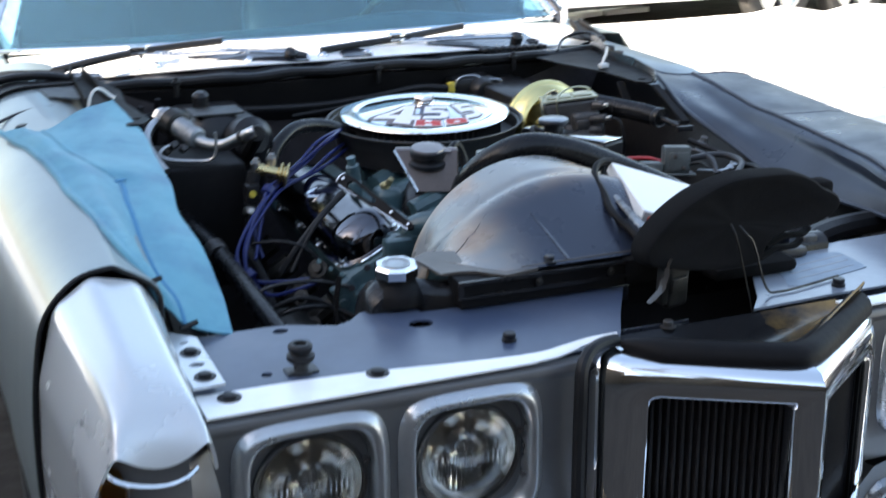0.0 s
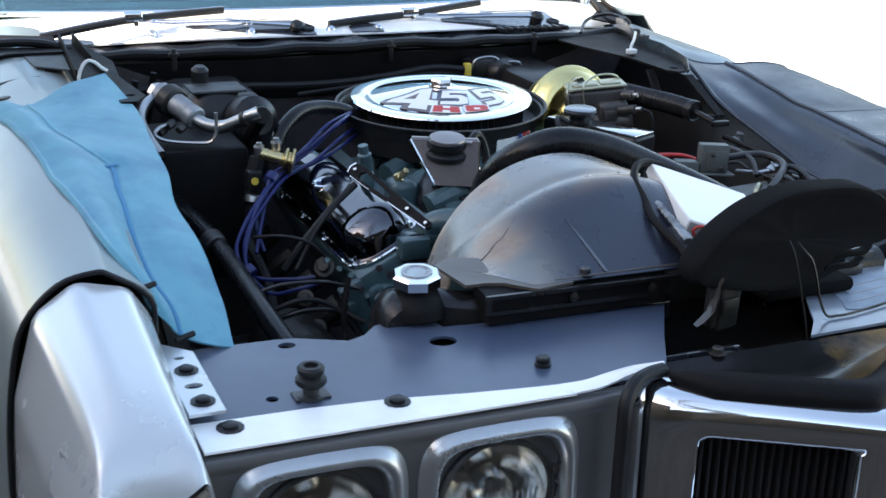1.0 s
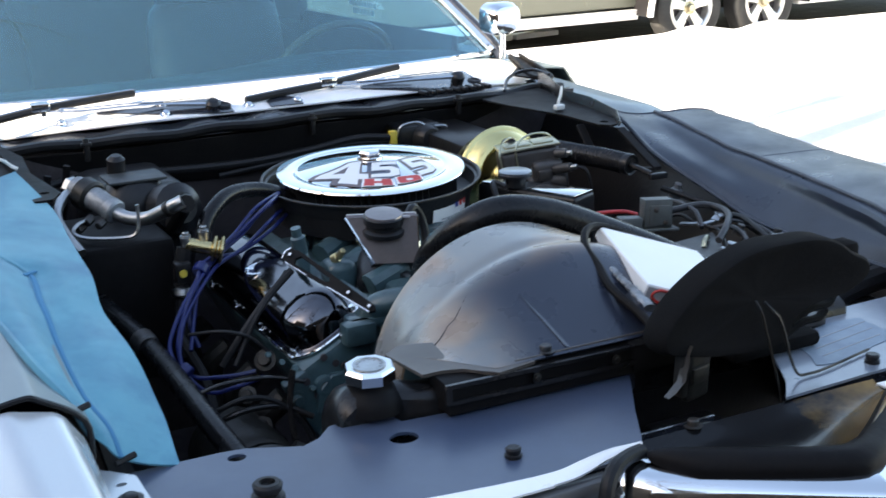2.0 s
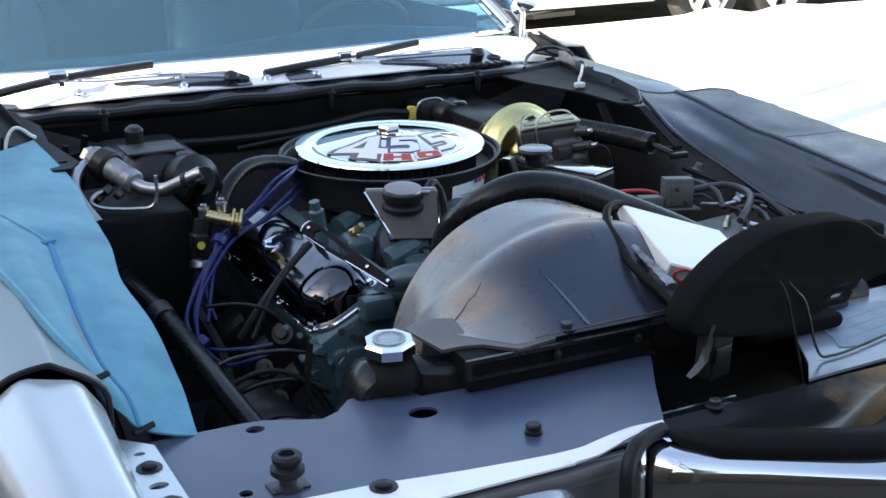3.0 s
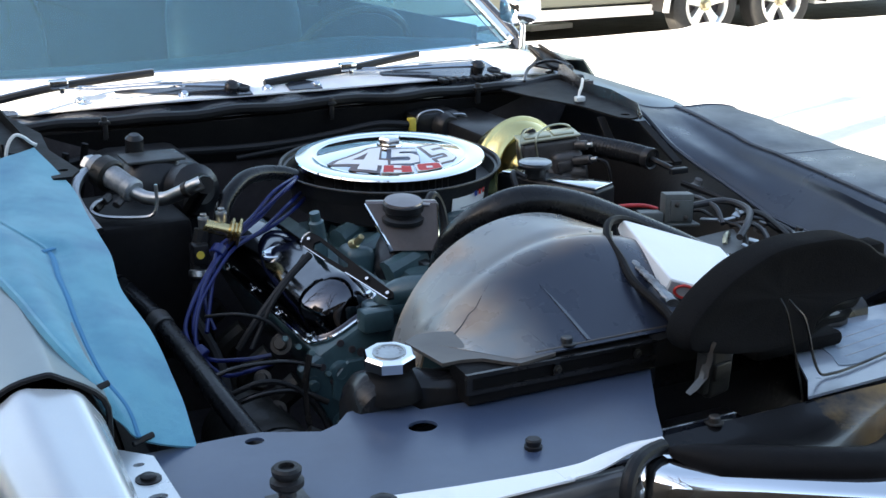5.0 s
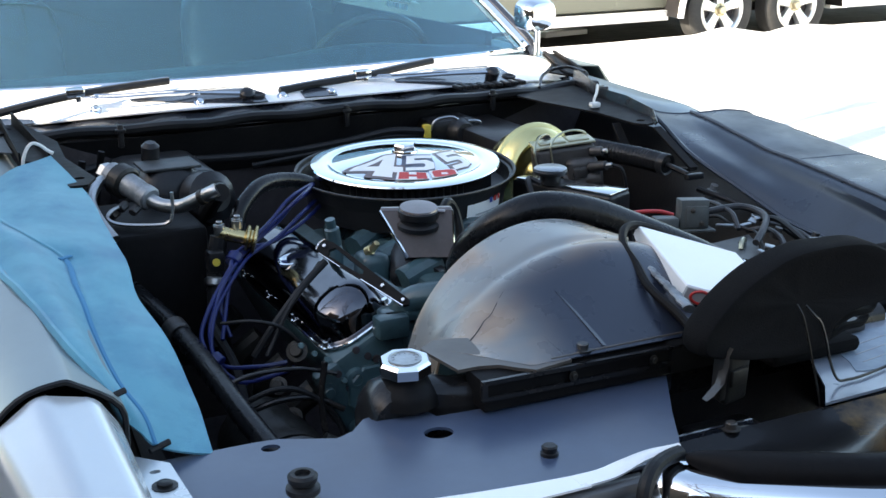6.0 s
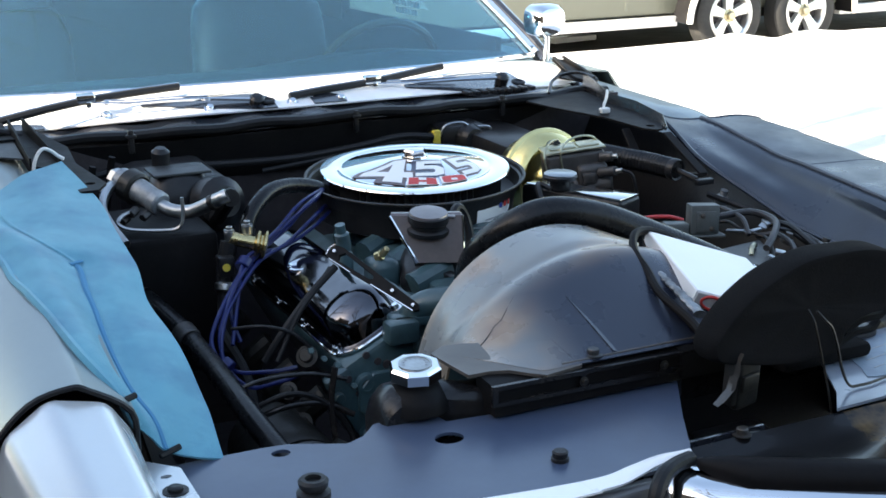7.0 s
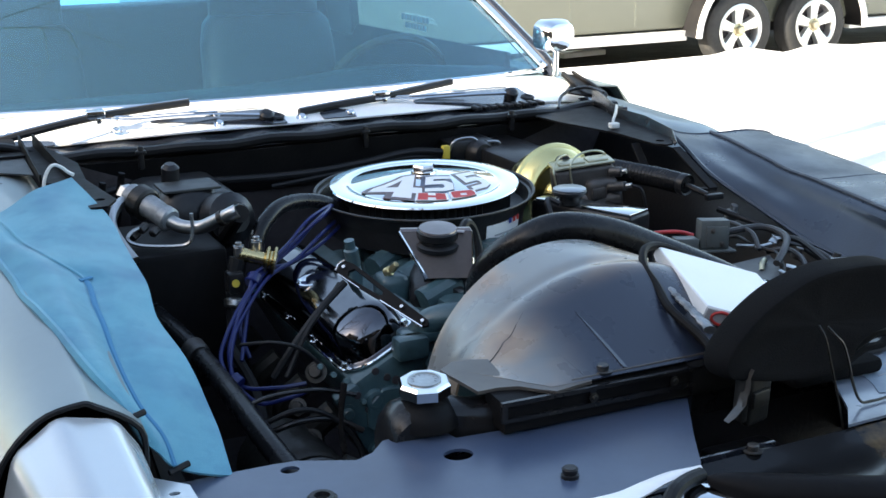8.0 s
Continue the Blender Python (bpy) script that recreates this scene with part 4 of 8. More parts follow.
def build_cowl():
    bm = B()

    def f(u, v):
        x = CX + lerp(-0.80, 0.80, u)
        a, b = cowl_front(x), glass_base(x) + 0.02
        y = lerp(a, b, v)
        z = 0.972 + 0.028 * v + 0.012 * math.sin(math.pi * v) - 0.03 * (abs(x - CX) / 0.8) ** 3
        return (x, y, z)
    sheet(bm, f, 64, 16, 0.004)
    cowl = part("cowl_panel", bm, SKYLIT_SILVER, car, "silver cowl panel below the windshield, sky sheen in its colour")
    bm = B()
    tube(bm, [(CX + x, 1.60 + 0.085 * (x / 0.7) ** 2 + 0.01 * math.sin(x * 23), 0.974 - 0.02 * abs(x) + 0.003 * math.sin(x * 31)) for x in [-0.74 + 0.0925 * k for k in range(17)]], 0.017, 10, 3, flat=0.75)
    part("hood_seal", bm, RUBBER, car, "sagging black rubber hood seal")

    def ledge(u, v):
        x = CX + lerp(-0.78, 0.78, u)
        y = lerp(1.60 + 0.085 * ((x - CX) / 0.7) ** 2, cowl_front(x) + 0.012, v)
        return (x, y, 0.966 + 0.004 * math.sin(x * 40) * v - 0.012 * math.sin(math.pi * v) - 0.02 * abs(x - CX))
    bm = B()
    sheet(bm, ledge, 40, 8, 0.003)
    part("cowl_ledge", bm, GLOSS, car, "black cowl ledge")
    bm = B()
    sheet(bm, lambda u, v: (CX + lerp(-0.76, 0.76, u), 1.598 + 0.085 * (lerp(-0.76, 0.76, u) / 0.7) ** 2 + 0.05 * v, 0.958 - 0.1 * v - 0.02 * abs(lerp(-0.76, 0.76, u))), 30, 4, 0.003)
    part("firewall_lip", bm, SATIN, car)
    # black ledge and seal carried out over the end of the passenger fender
    bm = B()
    def end(u, v):
        x = lerp(-0.86, -0.652, u)
        fall = max(0, -0.76 - x) / 0.10
        return (x, lerp(1.590 - 0.03 * fall, lerp(1.87, 1.785, u), v), 0.990 - 0.034 * fall ** 2 - 0.006 * math.sin(math.pi * v))
    sheet(bm, end, 14, 8, 0.004)
    part("ledge_end", bm, MATTE, cowl, "black ledge at the fender end")
    bm = B()
    tube(bm, [(-0.855, 1.705, 0.967), (-0.80, 1.700, 0.990), (-0.74, 1.690, 0.996), (-0.68, 1.680, 0.992), (-0.63, 1.672, 0.976)], 0.013, 10, 5, flat=0.75)
    part("seal_end", bm, RUBBER, cowl, "black seal end")
    bm = B()
    plate(bm, [(-0.722, 1.470), (-0.662, 1.420), (-0.655, 1.60), (-0.735, 1.60)], [], 0.9815, 0.9845)
    part("filler_panel", bm, GREY_PLASTIC, cowl, "dark blue-grey filler panel")
    bm = B()
    plate(bm, [(0.712, 1.80), (0.740, 1.680), (0.757, 1.672), (0.778, 1.70), (0.826, 1.838), (0.900, 2.06), (0.865, 2.08), (0.79, 1.90)], [], 0.978, 0.982)
    part("corner_trim", bm, MATTE, cowl, "black trim between cowl and fender")
    for pts in ([(0.893, 2.06, 0.988), (0.820, 1.838, 0.987), (0.773, 1.705, 0.986), (0.755, 1.678, 0.983)], [(0.868, 2.07, 0.987), (0.80, 1.90, 0.987), (0.742, 1.75, 0.985), (0.742, 1.69, 0.983)]):
        bm = B()
        tube(bm, pts, 0.0065, 8, 6, flat=0.7)
        part("trim_rail", bm, MATTE, cowl, "black rail")
    # pressed groove, and a black disc for the hole in the fender's inner ledge
    bm = B()
    tube(bm, [(-0.855, 1.335, 0.957), (-0.80, 1.375, 0.970), (-0.745, 1.405, 0.9745), (-0.722, 1.400, 0.9745)], (0.006, 0.009), 8, 6, flat=0.4)
    part("ledge_groove", bm, SATIN, car, "dark pressed groove in the fender ledge")
    bm = B()
    lathe(bm, [(0, 0), (0.012, 0), (0.011, 0.004), (0, 0.005)], (-0.800, 1.262, 0.966), (-0.15, 0, 1), 16)
    part("ledge_hole", bm, RUBBER, car, "black disc for the hole in the fender ledge")
    # studs of the cowl edge
    for x in (-0.697, -0.475, -0.247, -0.053, 0.067):
        bm = B()
        bolt(bm, (CX + x, cowl_front(CX + x) + 0.022, 0.977), 0.0085, 0.010, (0, -0.5, 0.85))
        part("screw", bm, CHROME, cowl)
    # air slots at the driver's end
    for k in range(9):
        bm = B()
        x = CX + 0.38 + 0.022 * k
        box(bm, (x, 1.735, 0.964), (x + 0.013, 1.775, 0.974), 0.002, seg=1)
        part("air_slot", bm, SATIN, cowl)
    return cowl


build_cowl()


def build_wiper(blade, arm):
    """A long blade held at its middle by an arm from the pivot."""
    bl_pts = [Vector(p) for p in blade]
    bm = B()
    tube(bm, arm, (0.0055, 0.0075), 6, 5, flat=0.7)
    tube(bm, [Vector(p) + Vector((0.0, 0.022, 0.003)) for p in arm[:-1]], 0.0035, 6, 5)
    a = part("wiper_arm", bm, OLD_CHROME, car, "bright metal wiper arm")
    bm = B()
    lathe(bm, [(0, -0.02), (0.016, -0.02), (0.018, 0.004), (0.012, 0.010), (0, 0.012)], arm[-1], (0, -0.4, 0.9), 18)
    part("pivot", bm, TANK, a)
    bm = B()
    tube(bm, bl_pts, 0.0066, 8, 5, flat=1.3)
    part("wiper_blade", bm, RUBBER, a, "black rubber wiper blade")
    bm = B()
    tube(bm, [p + Vector((0, 0.002, 0.0085)) for p in bl_pts], 0.0026, 6, 5)
    part("blade_spine", bm, OLD_CHROME, a, "bright blade spine")
    bm = B()
    q = bl_pts[2]
    box(bm, q + Vector((-0.020, -0.012, -0.004)), q + Vector((0.022, 0.012, 0.017)), 0.004)
    box(bm, q + Vector((0.0, -0.014, -0.014)), q + Vector((0.012, 0.004, 0.0)), 0.002)
    part("clamp", bm, OLD_CHROME, a)


def build_glass():
    top = lambda x: (2.475 + 0.10 * ((x - CX) / 0.6) ** 2, 1.315 - 0.02 * ((x - CX) / 0.6) ** 2)

    def f(u, v):
        s = lerp(-1, 1, u)
        xb, xt = CX + 0.835 * s - 0.045 * max(0, s), CX + 0.665 * s - 0.035 * max(0, s)
        yb, zb = glass_base(xb), 1.000 - 0.012 * s * s
        yt, zt = top(xt)
        bow = 0.012 * math.sin(math.pi * v)
        return (lerp(xb, xt, v), lerp(yb, yt, v) - bow, lerp(zb, zt, v) + bow * 0.6)
    bm = B()
    sheet(bm, f, 30, 14, 0.005)
    part("windshield", bm, GLASS, car, "clear laminated windshield glass", 60)
    # bright reveal moulding down both pillars and under the glass
    bm = B()
    tube(bm, [Vector(f(k / 20, 0)) + Vector((0, -0.006, 0.0)) for k in range(21)], 0.007, 8, 2)
    part("glass_moulding", bm, CHROME, car, "thin chrome glass moulding")
    for s, u in ((-1, 0.0), (1, 1.0)):
        bm = B()
        pts = [Vector(f(u, v)) + Vector((s * 0.012, -0.004, 0.004)) for v in (0, 0.25, 0.5, 0.75, 1)]
        tube(bm, pts, 0.011, 8, 4)
        part("pillar_moulding", bm, CHROME, car, "chrome windshield pillar moulding")
        bm = B()
        pts = [Vector(f(u, v)) + Vector((s * 0.035, 0.015, 0.0)) for v in (0, 0.25, 0.5, 0.75, 1)]
        pts.insert(0, pts[0] + Vector((s * 0.012, -0.03, -0.07)))
        tube(bm, pts, 0.024, 10, 4)
        part("windshield_pillar", bm, GLOSS, car, "dark windshield pillar")
    return f


windshield_at = build_glass()
build_wiper([(-0.678, 1.80, 0.985), (-0.574, 1.82, 1.000), (-0.465, 1.85, 1.010), (-0.357, 1.88, 1.014), (-0.238, 1.91, 1.016)],
            [(-0.455, 1.845, 1.004), (-0.371, 1.825, 1.001), (-0.282, 1.82, 1.001), (-0.19, 1.82, 0.997), (-0.085, 1.80, 0.990)])
build_wiper([(-0.006, 1.80, 0.990), (0.10, 1.82, 0.996), (0.218, 1.84, 1.001), (0.334, 1.88, 1.007), (0.448, 1.92, 1.012)],
            [(0.225, 1.835, 0.996), (0.322, 1.82, 0.994), (0.446, 1.815, 0.993), (0.56, 1.805, 0.990)])


def cowl_height(x, y):
    v = (y - cowl_front(x)) / (glass_base(x) + 0.02 - cowl_front(x))
    return 0.972 + 0.028 * v + 0.012 * math.sin(math.pi * min(1, max(0, v))) - 0.03 * (abs(x - CX) / 0.8) ** 3


def build_recesses():
    """Black wells in the cowl, from which the wiper arms rise, with a dark grommet and pale edge strip."""
    for upper, lower in (([(-0.34, 1.868), (-0.27, 1.857), (-0.23, 1.864), (-0.16, 1.862), (-0.09, 1.854), (-0.062, 1.848), (-0.046, 1.82)],
                          [(-0.34, 1.858), (-0.28, 1.835), (-0.215, 1.805), (-0.13, 1.782), (-0.09, 1.768), (-0.046, 1.766)]),
                         ([(0.30, 1.830), (0.36, 1.846), (0.43, 1.871), (0.58, 1.900), (0.635, 1.918)], [(0.30, 1.815), (0.36, 1.800), (0.43, 1.782), (0.58, 1.792), (0.635, 1.800)]),
                         ([(0.045, 1.800), (0.07, 1.815), (0.10, 1.816), (0.125, 1.800)], [(0.045, 1.768), (0.125, 1.766)]),
                         ([(-0.70, 1.90), (-0.62, 1.885), (-0.56, 1.850)], [(-0.70, 1.875), (-0.56, 1.825)])):
        bm = B()
        x0, x1 = upper[0][0], upper[-1][0]

        def f(u, v):
            x = lerp(x0, x1, u)
            y = lerp(curve_at(lower, x), curve_at(upper, x), v)
            return (x, y, cowl_height(x, y) + 0.0035)
        sheet(bm, f, 24, 6, 0.003)
        part("wiper_well", bm, GLOSS, car, "black wiper well in the cowl")
    for x, y in ((-0.060, 1.80), (0.62, 1.83)):
        bm = B()
        lathe(bm, [(0.017, 0), (0.018, 0.004), (0.013, 0.006), (0.008, 0.003), (0, 0.003)], (x, y, cowl_height(x, y) + 0.003), (0, -0.25, 1), 20)
        part("grommet", bm, RUBBER, car, "black rubber grommet")
    for pts in ([(-0.20, 1.868), (-0.12, 1.866), (-0.062, 1.858)], [(0.43, 1.880), (0.52, 1.898), (0.60, 1.912)]):
        bm = B()
        tube(bm, [(x, y, cowl_height(x, y) + 0.004) for x, y in pts], 0.004, 6, 5, flat=0.6)
        part("well_edge", bm, ALU, car, "dull metal edge strip")


build_recesses()


def build_cabin():
    def bodyside(u, v, side):
        y = lerp(1.955, 4.95, u)
        w = 0.972 - 0.10 * max(0, u - 0.75) / 0.25
        prof = [(w - 0.16, 0.965), (w - 0.05, 0.955), (w - 0.008, 0.90), (w, 0.78), (w, 0.5), (w - 0.05, 0.27)]
        k = v * 5
        i = min(int(k), 4)
        z = lerp(prof[i][1], prof[i + 1][1], k - i)
        x = lerp(prof[i][0], prof[i + 1][0], k - i)
        reach = 0.37 ** 2 - (y - 3.95) ** 2
        if z < 0.68 and reach > 0:
            z = max(z, 0.30 + math.sqrt(reach))
        return (CX + side * x, y, z)
    for side in (-1, 1):
        bm = B()
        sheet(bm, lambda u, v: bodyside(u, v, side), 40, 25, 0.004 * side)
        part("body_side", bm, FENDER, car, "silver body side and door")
        bm = B()
        cx = CX + side * 0.83
        lathe(bm, [(0.20, -0.10), (0.30, -0.10), (0.335, -0.075), (0.338, 0.0), (0.335, 0.075), (0.30, 0.10), (0.20, 0.10), (0.20, -0.10)], (cx, 3.95, 0.338), (side, 0, 0), 36)
        w = part("wheel", bm, TYRE, car, "black tyre on a steel wheel")
        bm = B()
        lathe(bm, [(0, 0.05), (0.05, 0.06), (0.15, 0.03), (0.20, 0.085), (0.205, 0.07), (0.205, -0.09), (0, -0.09)], (cx, 3.95, 0.338), (side, 0, 0), 28)
        part("rim", bm, OLD_CHROME, w)
    # roof and rear
    bm = B()
    def roof(u, v):
        s = lerp(-1, 1, u)
        y = lerp(2.47 + 0.10 * s * s, 3.62, v)
        return (CX + 0.645 * s, y, 1.318 + 0.03 * math.sin(math.pi * v) - 0.045 * s ** 4 + 0.012 * (1 - s * s))
    sheet(bm, roof, 20, 12, 0.02)
    part("roof", bm, FENDER, car, "silver painted roof")
    for side in (-1, 1):
        bm = B()
        loft(bm, [[(CX + side * (0.645 - 0.012), y0, z0), (CX + side * 0.655, y0, z0), (CX + side * 0.655, y1, z0), (CX + side * (0.645 - 0.012), y1, z0)] if z0 > 1.2 else
                  [(CX + side * 0.76, y0, z0), (CX + side * 0.80, y0, z0), (CX + side * 0.80, y1, z0), (CX + side * 0.76, y1, z0)]
                  for y0, y1, z0 in ((3.55, 4.50, 0.955), (3.25, 3.68, 1.31))])
        part("rear_pillar", bm, FENDER, car)
    bm = B()
    sheet(bm, lambda u, v: (CX + lerp(-0.80, 0.80, u), lerp(4.30, 4.96, v), 0.965 - 0.05 * v + 0.01 * math.sin(math.pi * u)), 12, 8, 0.004)
    sheet(bm, lambda u, v: (CX + lerp(-0.86, 0.86, u), 4.96 + 0.03 * math.sin(math.pi * v), lerp(0.915, 0.30, v)), 12, 8, 0.004)
    part("trunk", bm, FENDER, car, "silver trunk lid and tail")
    bm = B()
    sheet(bm, lambda u, v: (CX + lerp(-0.6, 0.6, u) * lerp(1.0, 1.2, v), lerp(3.64, 4.32, v), lerp(1.31, 0.965, v)), 8, 6, 0.005)
    g = part("rear_window", bm, GLASS, car, "clear rear window glass")
    g.visible_shadow = False
    bm = B()
    box(bm, (CX - 0.9, 1.72, 0.28), (CX + 0.9, 4.9, 0.32))
    part("floor_pan", bm, SATIN, car)
    # dash
    bm = B()
    def dash(u, v):
        x = CX + lerp(-0.74, 0.74, u)
        prof = [(2.02, 0.955), (2.20, 0.985), (2.36, 0.975), (2.43, 0.93), (2.44, 0.80), (2.36, 0.62)]
        k = v * 5
        i = min(int(k), 4)
        hood = 0.03 * math.exp(-((x - 0.42) / 0.25) ** 2) * (1 if v > 0.2 else 0)
        return (x, lerp(prof[i][0], prof[i + 1][0], k - i), lerp(prof[i][1], prof[i + 1][1], k - i) + hood)
    sheet(bm, dash, 30, 20, 0.01)
    part("dashboard", bm, DASH, car, "dark padded dashboard")
    # seats
    for cx in (-0.50, 0.335):
        bm = B()
        loft(bm, [[(cx + a, 3.08 + lean + b, z) for a, b in superloop(w, 0.20, 3.2, 28)] for z, w, lean in ((0.45, 0.40, -0.08), (0.47, 0.44, -0.08), (0.75, 0.46, -0.03), (1.00, 0.445, 0.02), (1.07, 0.42, 0.03), (1.10, 0.36, 0.04))])
        box(bm, (cx - 0.23, 2.50, 0.36), (cx + 0.23, 3.04, 0.58), 0.06, seg=4)
        st = part("seat", bm, SEAT, car, "dark blue-green vinyl bucket seat")
        bm = B()
        loft(bm, [[(cx + a, 3.13 + b, z) for a, b in superloop(w, 0.13, 3.0, 28)] for z, w in ((1.075, 0.33), (1.10, 0.37), (1.20, 0.36), (1.27, 0.31), (1.295, 0.22))])
        part("headrest", bm, SEAT, st)
    bm = B()
    box(bm, (CX - 0.70, 3.62, 0.45), (CX + 0.70, 3.82, 1.10), 0.04, seg=4)
    part("rear_bench", bm, SEAT, car, "dark vinyl rear bench")
    # steering wheel
    c, ax = Vector((CX + 0.455, 2.50, 0.915)), Vector((0, 0.85, 0.52)).normalized()
    m = Matrix.Translation(c) @ turn_to(ax)
    bm = B()
    n = 40
    tube(bm, [m @ Vector((0.185 * math.cos(2 * math.pi * k / n), 0.185 * math.sin(2 * math.pi * k / n), 0)) for k in range(n + 1)], 0.013, 8, 1)
    sw = part("steering_wheel", bm, WOOD_RIM, car, "thin brown steering wheel rim")
    bm = B()
    lathe(bm, [(0, 0.0), (0.055, 0.0), (0.06, -0.03), (0.03, -0.06), (0, -0.06)], c, ax, 20)
    for a in (0, math.pi):
        tube(bm, [m @ Vector((0.04 * math.cos(a), 0.0, -0.02)), m @ Vector((0.19 * math.cos(a), -0.02, 0))], 0.012, 6, 3, flat=0.4)
    rod(bm, c, c - ax * 0.35, 0.025)
    part("hub", bm, SEAT, sw)
    # door inner panels up to the sill of the side windows
    for side in (-1, 1):
        bm = B()
        sheet(bm, lambda u, v: (CX + side * (0.765 - 0.02 * math.sin(math.pi * v)), lerp(2.32, 4.25, u), lerp(1.020 - 0.03 * u, 0.45, v)), 16, 8, 0.02)
        part("door_panel", bm, SEAT, car, "dark vinyl inner door panel")
    # raised side windows
    for side in (-1, 1):
        bm = B()
        sheet(bm, lambda u, v: (CX + side * lerp(0.80, 0.652, v), lerp(lerp(2.14, 2.58, v), 3.52, u), lerp(0.955, 1.285, v)), 8, 6, 0.004)
        part("side_window", bm, SIDE_GLASS, car, "clear side window glass")
    # side glass sticker, two rows of illegible lettering as bars
    m = pose(0.785, 2.90, 1.062, 90, 0, -90)
    for r in range(2):
        for k in range(9 - 2 * r):
            bm = B()
            box(bm, (-0.11 + k * 0.025 + 0.03 * r, -0.026 * r, 0), (-0.11 + k * 0.025 + 0.019 + 0.03 * r, -0.026 * r + 0.019, 0.001), m=m)
            part("sticker_bar", bm, WHITE_PRINT, car)
    # door mirror
    bm = B()
    rod(bm, (0.875, 2.13, 0.965), (0.872, 2.12, 1.06), 0.010, 0.008)
    lathe(bm, [(0, 0), (0.03, 0), (0.026, 0.008), (0.012, 0.014)], (0.875, 2.13, 0.955), seg=16)
    mir = part("door_mirror", bm, CHROME, car, "chrome round-cornered door mirror")
    bm = B()
    lp = lambda s, y: [(0.862 + a * s, y + 0.25 * a * s, 1.088 + b * s) for a, b in superloop(0.122, 0.092, 3.0, 28)]
    loft(bm, [lp(0.35, 2.062), lp(0.75, 2.07), lp(0.95, 2.09), lp(1.0, 2.115), lp(0.98, 2.145), lp(0.90, 2.15)])
    part("shell", bm, CHROME, mir)


build_cabin()


def build_hinges():
    """Black stamped hinge brackets along both rear corners of the bay."""
    # narrow channel with two folded walls and a flat foot
    bm = B()
    plate(bm, [(-0.614, 1.112), (-0.584, 1.112), (-0.562, 1.156), (-0.580, 1.34), (-0.567, 1.50), (-0.600, 1.72), (-0.648, 1.72), (-0.657, 1.355), (-0.636, 1.33)], [ring_loop(-0.588, 1.165, 0.009, 12)], 0.978, 0.982)
    h = part("hinge_bracket", bm, MATTE, car, "black stamped hood hinge bracket")
    for a, b in (((-0.656, 1.357), (-0.645, 1.72)), ((-0.606, 1.342), (-0.617, 1.72))):
        bm = B()
        sheet(bm, lambda u, v: (lerp(a[0], b[0], u), lerp(a[1], b[1], u), lerp(0.980, 0.996 + 0.012 * u, v)), 6, 2, 0.004)
        part("folded_wall", bm, MATTE, h)
    for k in range(3):
        bm = B()
        tube(bm, [(-0.595 + 0.05 * k, 1.30 + 0.07 * k, 0.966), (-0.615 + 0.05 * k, 1.38 + 0.07 * k, 0.80), (-0.635, 1.50, 0.66)], 0.007, 6, 4, flat=0.4)
        part("link_arm", bm, SATIN, h)
    # a wide channel with a folded-up outer wall
    bm = B()
    plate(bm, [(0.569, 1.185), (0.585, 1.165), (0.604, 1.168), (0.632, 1.22), (0.665, 1.374), (0.668, 1.489), (0.70, 1.60), (0.715, 1.69), (0.60, 1.69), (0.515, 1.60), (0.528, 1.496), (0.566, 1.333)], [ring_loop(0.597, 1.205, 0.010, 12)], 0.962, 0.966)
    h = part("hinge_bracket", bm, MATTE, car, "black stamped hood hinge bracket")
    bm = B()
    wall = [(0.604, 1.160), (0.634, 1.22), (0.667, 1.374), (0.670, 1.489), (0.703, 1.60), (0.727, 1.69)]
    tall = [0.968, 0.984, 0.988, 0.988, 0.998, 1.006]
    sheet(bm, lambda u, v: (lerp(wall[round(u * 5)][0], wall[round(u * 5)][0] + 0.006, v), wall[round(u * 5)][1], lerp(0.962, tall[round(u * 5)], v)), 5, 3, 0.003)
    part("folded_wall", bm, TANK, h)
    bm = B()
    tube(bm, [(0.60, 1.64, 0.972), (0.645, 1.70, 0.990), (0.69, 1.72, 1.000), (0.722, 1.70, 1.005), (0.728, 1.64, 1.000)], 0.004, 8, 5)
    part("rail", bm, TANK, h)
    for a, b in (((0.60, 1.150, 0.960), (0.60, 1.017, 0.899)), ((0.56, 1.245, 0.956), (0.56, 1.178, 0.885)), ((0.60, 1.017, 0.897), (0.595, 1.085, 0.886))):
        d = Vector(b) - Vector(a)
        bm = B()
        box(bm, (-0.010, -0.003, 0), (0.010, 0.003, d.length), 0.001, Matrix.Translation(a) @ turn_to(d), 1)
        part("link_arm", bm, MATTE, h)


build_hinges()


# ---- the car: radiator, shroud and engine ----
VIEW_R = Vector((0.91, -0.41, 0))


